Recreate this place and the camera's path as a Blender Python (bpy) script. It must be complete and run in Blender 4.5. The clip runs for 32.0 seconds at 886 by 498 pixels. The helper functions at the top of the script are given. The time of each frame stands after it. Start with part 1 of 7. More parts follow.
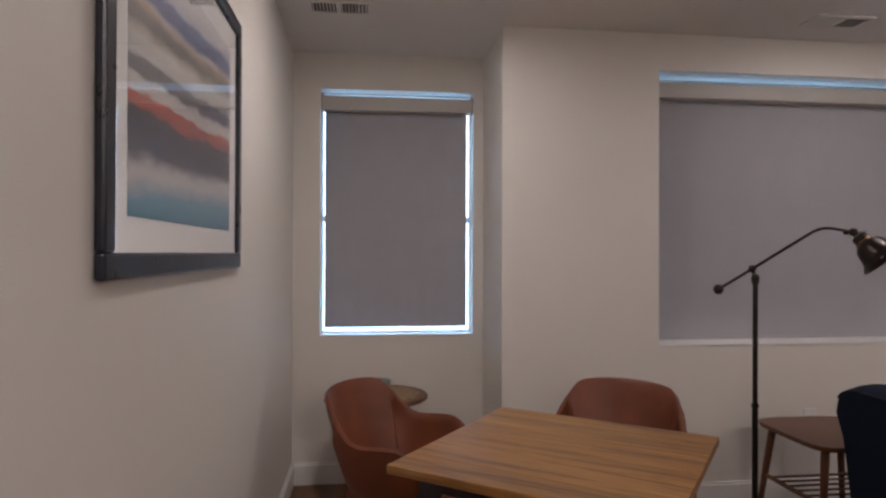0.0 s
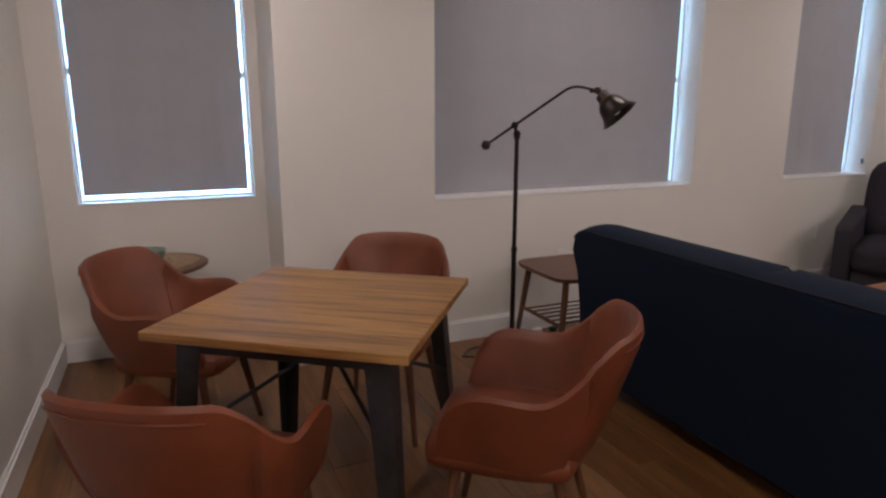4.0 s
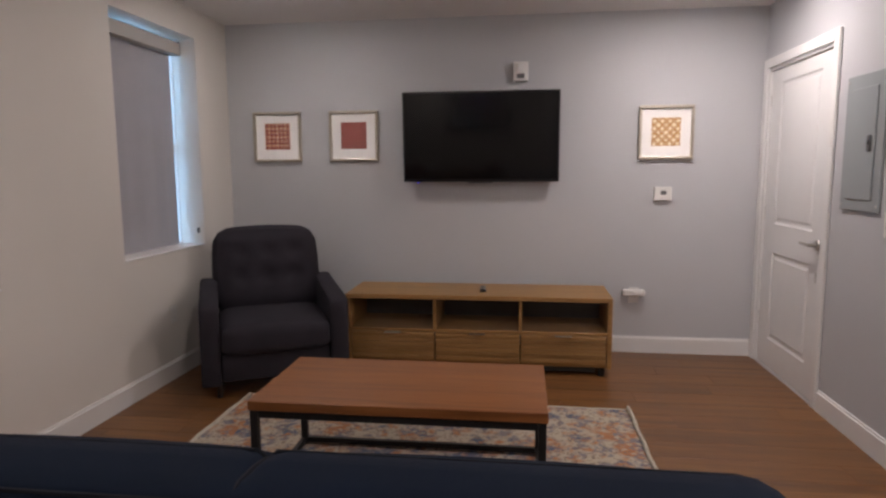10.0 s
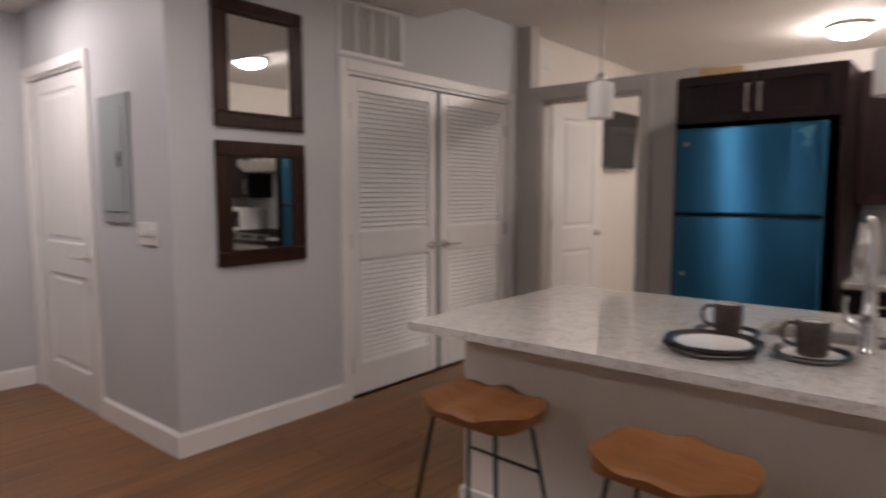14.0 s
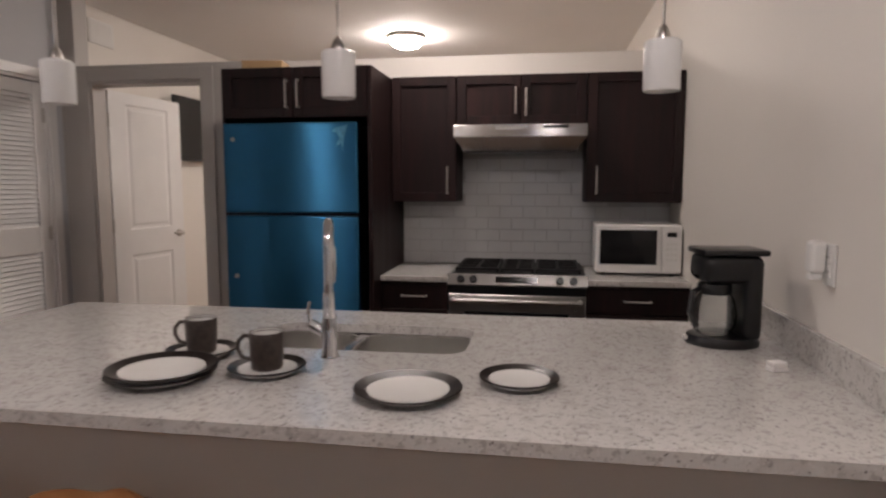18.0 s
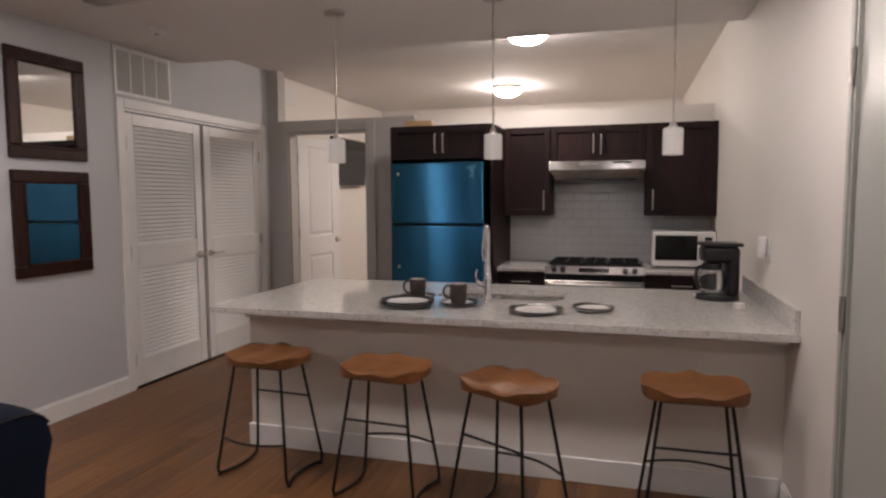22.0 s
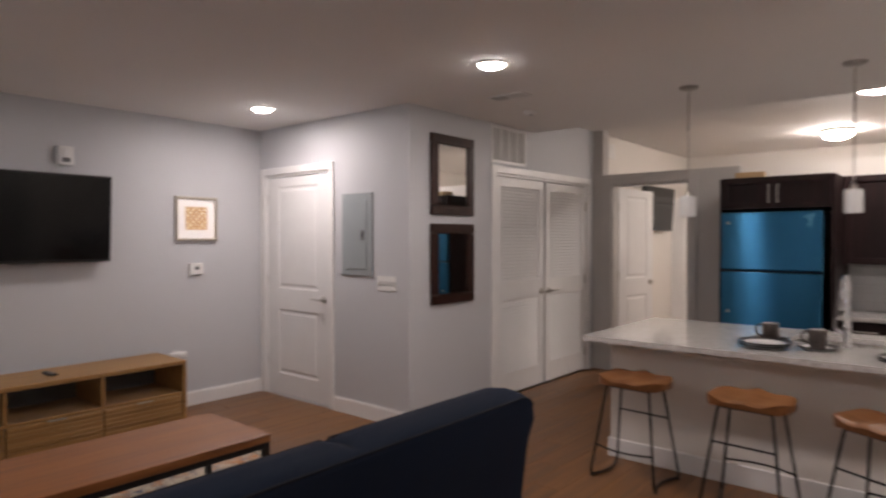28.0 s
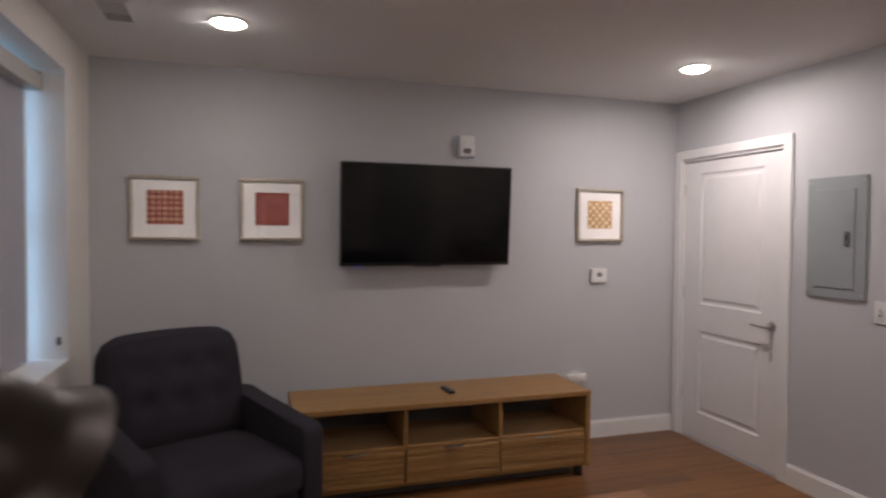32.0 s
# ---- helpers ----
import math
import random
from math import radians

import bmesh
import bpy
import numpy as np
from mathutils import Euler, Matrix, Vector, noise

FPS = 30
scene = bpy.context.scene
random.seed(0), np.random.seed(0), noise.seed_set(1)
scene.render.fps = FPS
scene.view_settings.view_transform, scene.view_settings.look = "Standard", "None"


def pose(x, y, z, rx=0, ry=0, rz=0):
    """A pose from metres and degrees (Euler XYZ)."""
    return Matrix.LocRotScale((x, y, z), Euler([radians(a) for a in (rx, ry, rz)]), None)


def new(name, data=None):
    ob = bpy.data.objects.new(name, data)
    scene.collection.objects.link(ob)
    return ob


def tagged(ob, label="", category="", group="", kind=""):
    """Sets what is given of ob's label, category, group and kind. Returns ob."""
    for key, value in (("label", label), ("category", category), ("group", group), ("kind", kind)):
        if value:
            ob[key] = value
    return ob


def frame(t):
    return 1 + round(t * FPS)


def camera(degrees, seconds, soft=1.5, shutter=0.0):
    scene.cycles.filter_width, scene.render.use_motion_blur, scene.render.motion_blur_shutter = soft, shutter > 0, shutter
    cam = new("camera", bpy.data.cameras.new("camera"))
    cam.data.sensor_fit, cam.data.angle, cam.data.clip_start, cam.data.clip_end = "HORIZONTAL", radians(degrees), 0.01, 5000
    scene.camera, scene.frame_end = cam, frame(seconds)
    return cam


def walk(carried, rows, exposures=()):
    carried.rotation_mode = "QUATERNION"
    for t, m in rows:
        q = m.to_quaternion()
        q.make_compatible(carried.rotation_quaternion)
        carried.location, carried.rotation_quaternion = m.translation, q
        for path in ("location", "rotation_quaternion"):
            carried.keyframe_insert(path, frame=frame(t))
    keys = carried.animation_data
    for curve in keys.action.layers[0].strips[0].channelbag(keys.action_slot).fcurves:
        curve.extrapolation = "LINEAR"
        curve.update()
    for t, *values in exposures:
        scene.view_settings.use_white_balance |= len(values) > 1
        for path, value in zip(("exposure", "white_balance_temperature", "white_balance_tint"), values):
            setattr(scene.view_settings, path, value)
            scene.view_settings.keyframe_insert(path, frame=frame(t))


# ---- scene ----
cam = camera(70.6, 32.0, 2.4, 0.5)
ROWS = [
    (0.0, 1.413, 0.616, 1.333, -6.71, 0.37, -0.17),
    (0.5, 1.428, 0.587, 1.300, -6.48, 0.04, -0.00),
    (1.0, 1.461, 0.544, 1.258, -6.33, -2.59, 0.16),
    (1.5, 1.541, 0.481, 1.227, -7.33, -6.95, 0.20),
    (2.0, 1.618, 0.386, 1.221, -10.99, -10.17, 0.34),
    (2.5, 1.647, 0.317, 1.229, -15.69, -11.66, 0.51),
    (4.5, 1.566, 0.640, 1.340, -25.50, -12.08, -0.03),
    (5.0, 1.647, 0.705, 1.339, -27.82, -11.84, 0.14),
    (5.5, 1.808, 0.814, 1.366, -30.10, -11.43, 0.32),
    (6.0, 1.896, 0.843, 1.396, -32.86, -10.25, 0.39),
    (6.5, 1.936, 0.983, 1.404, -40.85, -9.30, 0.19),
    (7.0, 1.969, 1.006, 1.424, -51.41, -8.70, 0.25),
    (7.5, 2.080, 1.083, 1.400, -59.41, -8.59, 0.21),
    (8.0, 2.221, 1.161, 1.387, -65.02, -8.53, 0.31),
    (8.5, 2.281, 1.214, 1.372, -68.47, -8.55, 0.34),
    (9.0, 2.299, 1.329, 1.378, -74.84, -8.32, 0.26),
    (9.5, 2.313, 1.418, 1.371, -79.99, -7.72, 0.27),
    (10.0, 2.323, 1.444, 1.369, -82.70, -7.10, 0.29),
    (10.5, 2.320, 1.436, 1.372, -84.83, -6.74, 0.28),
    (11.0, 2.338, 1.340, 1.377, -86.90, -6.66, 0.43),
    (11.5, 2.343, 1.231, 1.381, -89.77, -6.58, 0.54),
    (12.0, 2.340, 1.166, 1.370, -93.68, -6.31, 0.67),
    (12.5, 2.320, 1.151, 1.371, -100.10, -6.23, 0.56),
    (13.0, 2.285, 1.162, 1.369, -111.02, -6.05, 0.43),
    (13.5, 2.255, 1.200, 1.352, -126.10, -5.60, 0.30),
    (14.0, 2.200, 1.250, 1.325, -140.30, -5.30, 0.05),
    (14.5, 2.090, 1.238, 1.350, -152.10, -5.95, 0.15),
    (15.0, 1.944, 1.187, 1.352, -161.43, -6.23, 0.10),
    (15.4, 1.850, 1.135, 1.342, -165.95, -6.10, 0.10),
    (17.5, 1.734, 0.680, 1.333, -173.60, -6.09, 0.15),
    (18.0, 1.771, 0.764, 1.354, -171.05, -5.96, -0.03),
    (18.5, 1.823, 0.976, 1.362, -169.55, -5.63, -0.14),
    (19.0, 1.836, 1.158, 1.376, -166.88, -5.44, -0.01),
    (19.5, 1.786, 1.378, 1.366, -165.61, -5.35, 0.04),
    (20.0, 1.746, 1.494, 1.376, -164.23, -5.25, 0.10),
    (20.5, 1.704, 1.791, 1.388, -164.03, -4.80, 0.29),
    (21.0, 1.654, 1.996, 1.395, -163.90, -4.73, 0.34),
    (21.5, 1.650, 2.213, 1.389, -164.10, -4.74, 0.37),
    (22.0, 1.678, 2.354, 1.400, -163.86, -4.66, 0.37),
    (22.5, 1.622, 2.622, 1.426, -163.45, -4.53, 0.38),
    (23.0, 1.536, 2.846, 1.489, -162.76, -4.12, 0.36),
    (23.5, 1.533, 3.099, 1.492, -162.65, -3.75, 0.44),
    (24.0, 1.535, 3.194, 1.485, -161.17, -3.63, 0.42),
    (24.5, 1.578, 3.253, 1.494, -160.30, -3.03, 0.38),
    (26.5, 1.630, 3.333, 1.493, -155.01, -1.07, 0.17),
    (27.0, 1.644, 3.287, 1.483, -153.71, -0.91, 0.15),
    (27.5, 1.732, 3.252, 1.473, -148.66, -1.03, 0.17),
    (28.0, 1.867, 3.249, 1.467, -139.95, -0.99, 0.03),
    (28.5, 2.016, 3.279, 1.463, -134.47, -0.92, -0.08),
    (29.0, 2.173, 3.247, 1.455, -128.49, -0.98, -0.06),
    (29.5, 2.284, 3.210, 1.473, -117.34, -1.02, -0.06),
    (30.0, 2.476, 3.232, 1.457, -108.12, -0.96, -0.18),
    (30.5, 2.648, 3.253, 1.477, -104.52, -1.06, -0.43),
    (31.0, 2.802, 3.216, 1.479, -104.04, -1.06, -0.49),
    (31.5, 2.928, 3.048, 1.482, -103.75, -1.18, -0.45),
    (32.0, 3.052, 2.902, 1.520, -107.56, -1.72, -0.47),
]
walk(cam, [(t, pose(x, y, z, 90 + pitch, roll, yaw)) for t, x, y, z, yaw, pitch, roll in ROWS],
     exposures=[(0.0, -0.18), (1.0, -0.12), (2.0, 0.04), (5.0, 0.06), (6.0, 0.04), (7.0, 0.12), (8.5, 0.06), (10.0, -0.05), (12.0, -0.06), (14.0, -0.14), (15.2, -0.08), (17.5, -0.28), (18.5, -0.22), (20.0, -0.12), (22.0, -0.07), (24.0, -0.08), (27.0, -0.07), (29.5, 0.0), (30.5, -0.12), (31.0, -0.24), (32.0, -0.26)])

# ---- plan (metres) ----
XW, XE = 0.975, 7.08           # west wall face, east (screen) wall face
YN, YA = 3.75, 4.29           # window wall face, alcove wall face
XP = 2.085                     # east side of the alcove
YD = -0.232                    # closet-door wall face
XL = 5.128                     # mirror and louvre wall face
YP = -3.258                     # partition with the inner doorway
YB = -3.335                     # kitchen back wall face
ZC, ZK = 2.495, 2.67            # living ceiling, kitchen ceiling
XR = 5.145                     # east wall of the inner room
ZT = 0.83                     # worktops
YS = -2.02                      # ceiling step
SILL, HEAD = 0.845, 2.30       # window openings

# ---- light ----
world = bpy.data.worlds.new("world")
scene.world = world
world.use_nodes = True
wn = world.node_tree.nodes
sky = wn.new("ShaderNodeTexSky")
sky.sky_type, sky.sun_disc = "NISHITA", False
sky.sun_elevation, sky.sun_rotation = radians(35), radians(180)
world.node_tree.links.new(sky.outputs[0], wn["Background"].inputs[0])
wn["Background"].inputs[1].default_value = 0.12


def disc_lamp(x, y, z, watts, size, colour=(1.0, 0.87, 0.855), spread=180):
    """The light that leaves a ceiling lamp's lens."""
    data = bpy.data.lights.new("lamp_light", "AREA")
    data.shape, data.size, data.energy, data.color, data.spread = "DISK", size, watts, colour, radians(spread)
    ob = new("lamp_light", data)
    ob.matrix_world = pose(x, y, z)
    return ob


# Last two unseen: fifth inferred from shadows, sixth added on the grid as fill.
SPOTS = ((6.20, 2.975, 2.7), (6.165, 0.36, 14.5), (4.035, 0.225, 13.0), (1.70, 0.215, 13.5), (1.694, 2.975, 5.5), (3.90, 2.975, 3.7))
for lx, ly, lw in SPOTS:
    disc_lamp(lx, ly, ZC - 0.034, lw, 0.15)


# ---- mesh helpers ----
def box(bm, x0, x1, y0, y1, z0, z1, m=None):
    v = [bm.verts.new(p) for p in ((x0, y0, z0), (x1, y0, z0), (x1, y1, z0), (x0, y1, z0), (x0, y0, z1), (x1, y0, z1), (x1, y1, z1), (x0, y1, z1))]
    for f in ((3, 2, 1, 0), (4, 5, 6, 7), (0, 1, 5, 4), (1, 2, 6, 5), (2, 3, 7, 6), (3, 0, 4, 7)):
        bm.faces.new([v[i] for i in f])
    if m:
        bmesh.ops.transform(bm, matrix=m, verts=v)
    return v


def slab(x0, x1, y0, y1, z0, z1, r=0.0, seg=2):
    """A box with rounded edges as a bmesh of its own."""
    bm = bmesh.new()
    box(bm, x0, x1, y0, y1, z0, z1)
    if r:
        bmesh.ops.bevel(bm, geom=bm.edges[:], offset=r, segments=seg, profile=0.5, affect="EDGES", clamp_overlap=True)
    return bm


def part(name, bm, material, parent=None, label="", smooth=False):
    me = bpy.data.meshes.new(name)
    bmesh.ops.recalc_face_normals(bm, faces=bm.faces[:])
    bm.to_mesh(me)
    bm.free()
    me.materials.append(material)
    if smooth:
        for p in me.polygons:
            p.use_smooth = True
        me.set_sharp_from_angle(angle=radians(40))
    ob = new(name, me)
    if parent:
        ob.parent = parent
    if label:
        ob["label"] = label
    return ob


def thing(name, label, category, x=0, y=0, z=0, rz=0, group="", kind=""):
    ob = new(name)
    ob.empty_display_size = 0.05
    ob.matrix_world = pose(x, y, z, 0, 0, rz)
    return tagged(ob, label, category, group, kind)


def tube(bm, pts, r, seg=10, cap=True):
    """A round bar along points; r one radius or one a point."""
    pts = [Vector(p) for p in pts]
    rs = r if isinstance(r, (list, tuple)) else [r] * len(pts)
    rings, side = [], None
    for i, p in enumerate(pts):
        d = (pts[min(i + 1, len(pts) - 1)] - pts[max(i - 1, 0)]).normalized()
        if side is None:
            side = d.orthogonal().normalized()
        side = (side - d * side.dot(d)).normalized()
        up = d.cross(side)
        rings.append([bm.verts.new(p + rs[i] * (math.cos(a) * side + math.sin(a) * up)) for a in (2 * math.pi * k / seg for k in range(seg))])
    for a, b in zip(rings, rings[1:]):
        for k in range(seg):
            bm.faces.new((a[k], a[(k + 1) % seg], b[(k + 1) % seg], b[k]))
    if cap:
        bm.faces.new(rings[0][::-1])
        bm.faces.new(rings[-1])
    return bm


def lathe(bm, profile, seg=24, m=None):
    """Turns a profile of (radius, height) round the z axis."""
    rings = []
    for r, z in profile:
        if r < 1e-5:
            rings.append([bm.verts.new((0, 0, z))])
        else:
            rings.append([bm.verts.new((r * math.cos(a), r * math.sin(a), z)) for a in (2 * math.pi * k / seg for k in range(seg))])
    for a, b in zip(rings, rings[1:]):
        for k in range(seg):
            q = [a[k % len(a)], a[(k + 1) % len(a)], b[(k + 1) % len(b)], b[k % len(b)]]
            q = [v for i, v in enumerate(q) if v not in q[:i]]
            if len(q) > 2:
                bm.faces.new(q)
    if m:
        bmesh.ops.transform(bm, matrix=m, verts=[v for ring in rings for v in ring])
    return bm


def arc(points, steps=6, r=0.03):
    """Rounds the corners of a bent bar."""
    out = [Vector(points[0])]
    for a, b, c in zip(points, points[1:], points[2:]):
        a, b, c = Vector(a), Vector(b), Vector(c)
        p, q = b + (a - b).normalized() * r, b + (c - b).normalized() * r
        out += [(1 - s) ** 2 * p + 2 * s * (1 - s) * b + s * s * q for s in (k / steps for k in range(steps + 1))]
    return out + [Vector(points[-1])]


def structure(name, bm, material, label=""):
    return tagged(part(name, bm, material), label, "", "", "structure")


# ---- materials ----
def ramp_set(r, stops):
    e = r.color_ramp.elements
    while len(e) < len(stops):
        e.new(0.5)
    for el, (p, c) in zip(e, stops):
        el.position, el.color = p, (*c, 1)


def mat(name, colour, rough=0.5, metal=0.0, vary=0.06, scale=6.0, bump=0.05, bump_scale=200.0, coat=0.0, spec=0.5, sheen=0.0):
    """Plain paint, plastic, metal, cloth or leather: a slow drift of tone, fine relief and uneven gloss."""
    m = bpy.data.materials.new(name)
    m.use_nodes = True
    n, l = m.node_tree.nodes, m.node_tree.links
    b = n["Principled BSDF"]
    b.inputs["Metallic"].default_value = metal
    b.inputs["Coat Weight"].default_value = coat
    b.inputs["Coat Roughness"].default_value = 0.1
    b.inputs["Specular IOR Level"].default_value = spec
    b.inputs["Sheen Weight"].default_value = sheen
    co = n.new("ShaderNodeTexCoord")
    big, fine = n.new("ShaderNodeTexNoise"), n.new("ShaderNodeTexNoise")
    big.inputs["Scale"].default_value, big.inputs["Detail"].default_value = scale, 4
    fine.inputs["Scale"].default_value, fine.inputs["Detail"].default_value = bump_scale, 3
    for t in (big, fine):
        l.new(co.outputs["Object"], t.inputs["Vector"])
    hsv = n.new("ShaderNodeHueSaturation")
    hsv.inputs["Color"].default_value = (*colour, 1)
    rng = n.new("ShaderNodeMapRange")
    rng.inputs["From Min"].default_value, rng.inputs["From Max"].default_value = 0.3, 0.7
    rng.inputs["To Min"].default_value, rng.inputs["To Max"].default_value = 1 - vary, 1 + vary
    l.new(big.outputs["Fac"], rng.inputs["Value"])
    l.new(rng.outputs[0], hsv.inputs["Value"])
    l.new(hsv.outputs[0], b.inputs["Base Color"])
    rr = n.new("ShaderNodeMapRange")
    rr.inputs["To Min"].default_value, rr.inputs["To Max"].default_value = max(0.02, rough - 0.08), min(1, rough + 0.08)
    l.new(big.outputs["Fac"], rr.inputs["Value"])
    l.new(rr.outputs[0], b.inputs["Roughness"])
    if bump:
        bp = n.new("ShaderNodeBump")
        bp.inputs["Strength"].default_value, bp.inputs["Distance"].default_value = bump, 0.002
        l.new(fine.outputs["Fac"], bp.inputs["Height"])
        l.new(bp.outputs[0], b.inputs["Normal"])
    return m


def wood(name, dark, mid, light, axis="x", rough=0.4, grain=1.0, tone=0.12, coat=0.0, bump=0.15, spread=0.21):
    """Timber with its grain along one local axis; each piece takes its own tone."""
    m = bpy.data.materials.new(name)
    m.use_nodes = True
    n, l = m.node_tree.nodes, m.node_tree.links
    b = n["Principled BSDF"]
    b.inputs["Roughness"].default_value = rough
    b.inputs["Coat Weight"].default_value = coat
    co, mp, oi = n.new("ShaderNodeTexCoord"), n.new("ShaderNodeMapping"), n.new("ShaderNodeObjectInfo")
    long, across = 1.6 * grain, 26.0 * grain
    mp.inputs["Scale"].default_value = [long if a == axis else across for a in "xyz"]
    shift = n.new("ShaderNodeVectorMath")
    shift.operation = "MULTIPLY_ADD"
    shift.inputs[1].default_value = (1, 1, 1)
    cmb = n.new("ShaderNodeCombineXYZ")
    mul = n.new("ShaderNodeMath")
    mul.operation = "MULTIPLY"
    mul.inputs[1].default_value = 37.0
    l.new(oi.outputs["Random"], mul.inputs[0])
    for k in range(3):
        l.new(mul.outputs[0], cmb.inputs[k])
    l.new(co.outputs["Object"], mp.inputs["Vector"])
    l.new(mp.outputs[0], shift.inputs[0])
    l.new(cmb.outputs[0], shift.inputs[2])
    a, f = n.new("ShaderNodeTexNoise"), n.new("ShaderNodeTexNoise")
    a.inputs["Scale"].default_value, a.inputs["Detail"].default_value, a.inputs["Distortion"].default_value = 0.55, 5, 0.9
    f.inputs["Scale"].default_value, f.inputs["Detail"].default_value = 4.0, 6
    l.new(shift.outputs[0], a.inputs["Vector"])
    l.new(shift.outputs[0], f.inputs["Vector"])
    r = n.new("ShaderNodeValToRGB")
    ramp_set(r, ((0.505 - spread, dark), (0.505, mid), (0.51 + spread, light)))
    mixv = n.new("ShaderNodeMath")
    mixv.operation = "MULTIPLY_ADD"
    mixv.inputs[1].default_value = 0.35
    l.new(f.outputs["Fac"], mixv.inputs[0])
    sc = n.new("ShaderNodeMath")
    sc.operation = "MULTIPLY_ADD"
    sc.inputs[1].default_value, sc.inputs[2].default_value = 0.9, -0.12
    l.new(a.outputs["Fac"], sc.inputs[0])
    l.new(sc.outputs[0], mixv.inputs[2])
    l.new(mixv.outputs[0], r.inputs["Fac"])
    hsv = n.new("ShaderNodeHueSaturation")
    tv = n.new("ShaderNodeMapRange")
    tv.inputs["To Min"].default_value, tv.inputs["To Max"].default_value = 1 - tone, 1 + tone
    l.new(oi.outputs["Random"], tv.inputs["Value"])
    l.new(tv.outputs[0], hsv.inputs["Value"])
    l.new(r.outputs[0], hsv.inputs["Color"])
    l.new(hsv.outputs[0], b.inputs["Base Color"])
    bp = n.new("ShaderNodeBump")
    bp.inputs["Strength"].default_value, bp.inputs["Distance"].default_value = bump, 0.002
    l.new(f.outputs["Fac"], bp.inputs["Height"])
    l.new(bp.outputs[0], b.inputs["Normal"])
    rr = n.new("ShaderNodeMapRange")
    rr.inputs["To Min"].default_value, rr.inputs["To Max"].default_value = rough - 0.08, rough + 0.12
    l.new(a.outputs["Fac"], rr.inputs["Value"])
    l.new(rr.outputs[0], b.inputs["Roughness"])
    return m


def blotch(name, layers, base, rough=0.5, coords="Object", bump=0.0, bump_scale=300.0, coat=0.0, stretch=(1, 1, 1)):
    """A base colour under layers of (scale, threshold, softness, colour) of noise."""
    m = bpy.data.materials.new(name)
    m.use_nodes = True
    n, l = m.node_tree.nodes, m.node_tree.links
    b = n["Principled BSDF"]
    b.inputs["Roughness"].default_value = rough
    b.inputs["Coat Weight"].default_value = coat
    co, mp = n.new("ShaderNodeTexCoord"), n.new("ShaderNodeMapping")
    mp.inputs["Scale"].default_value = stretch
    l.new(co.outputs[coords], mp.inputs["Vector"])
    last = None
    for k, (scale, edge, soft, colour) in enumerate(layers):
        t, r, mx = n.new("ShaderNodeTexNoise"), n.new("ShaderNodeMapRange"), n.new("ShaderNodeMix")
        mx.data_type = "RGBA"
        t.noise_dimensions = "4D"
        t.inputs["W"].default_value = 3.7 * k
        t.inputs["Scale"].default_value, t.inputs["Detail"].default_value = scale, 5
        r.inputs["From Min"].default_value, r.inputs["From Max"].default_value = edge, edge + soft
        l.new(mp.outputs[0], t.inputs["Vector"])
        l.new(t.outputs["Fac"], r.inputs["Value"])
        l.new(r.outputs[0], mx.inputs["Factor"])
        if last:
            l.new(last, mx.inputs["A"])
        else:
            mx.inputs["A"].default_value = (*base, 1)
        mx.inputs["B"].default_value = (*colour, 1)
        last = mx.outputs["Result"]
    l.new(last, b.inputs["Base Color"])
    if bump:
        f, bp = n.new("ShaderNodeTexNoise"), n.new("ShaderNodeBump")
        f.inputs["Scale"].default_value = bump_scale
        bp.inputs["Strength"].default_value, bp.inputs["Distance"].default_value = bump, 0.003
        l.new(co.outputs["Object"], f.inputs["Vector"])
        l.new(f.outputs["Fac"], bp.inputs["Height"])
        l.new(bp.outputs[0], b.inputs["Normal"])
    return m


def glow(name, colour, strength):
    m = bpy.data.materials.new(name)
    m.use_nodes = True
    b = m.node_tree.nodes["Principled BSDF"]
    b.inputs["Base Color"].default_value = (*colour, 1)
    b.inputs["Emission Color"].default_value = (*colour, 1)
    b.inputs["Emission Strength"].default_value = strength
    return m


def glass(name, colour=(1, 1, 1), rough=0.0):
    m = bpy.data.materials.new(name)
    m.use_nodes = True
    b = m.node_tree.nodes["Principled BSDF"]
    b.inputs["Base Color"].default_value = (*colour, 1)
    b.inputs["Transmission Weight"].default_value, b.inputs["Roughness"].default_value, b.inputs["IOR"].default_value = 1.0, rough, 1.45
    return m


def brushed(name, colour, rough=0.3, metal=1.0):
    """Metal brushed level: lights draw out into upright streaks; a slow wave bends them."""
    m = mat(name, colour, rough, metal, 0.04, 3, 0.5, 2.2)
    n, l = m.node_tree.nodes, m.node_tree.links
    b = n["Principled BSDF"]
    for k in list(l):
        if k.to_socket.name == "Roughness":
            l.remove(k)
    b.inputs["Roughness"].default_value = rough
    t = n.new("ShaderNodeTangent")
    t.direction_type, t.axis = "RADIAL", "Z"
    l.new(t.outputs[0], b.inputs["Tangent"])
    b.inputs["Anisotropic"].default_value, b.inputs["Anisotropic Rotation"].default_value = 1.0, 0.25
    return m


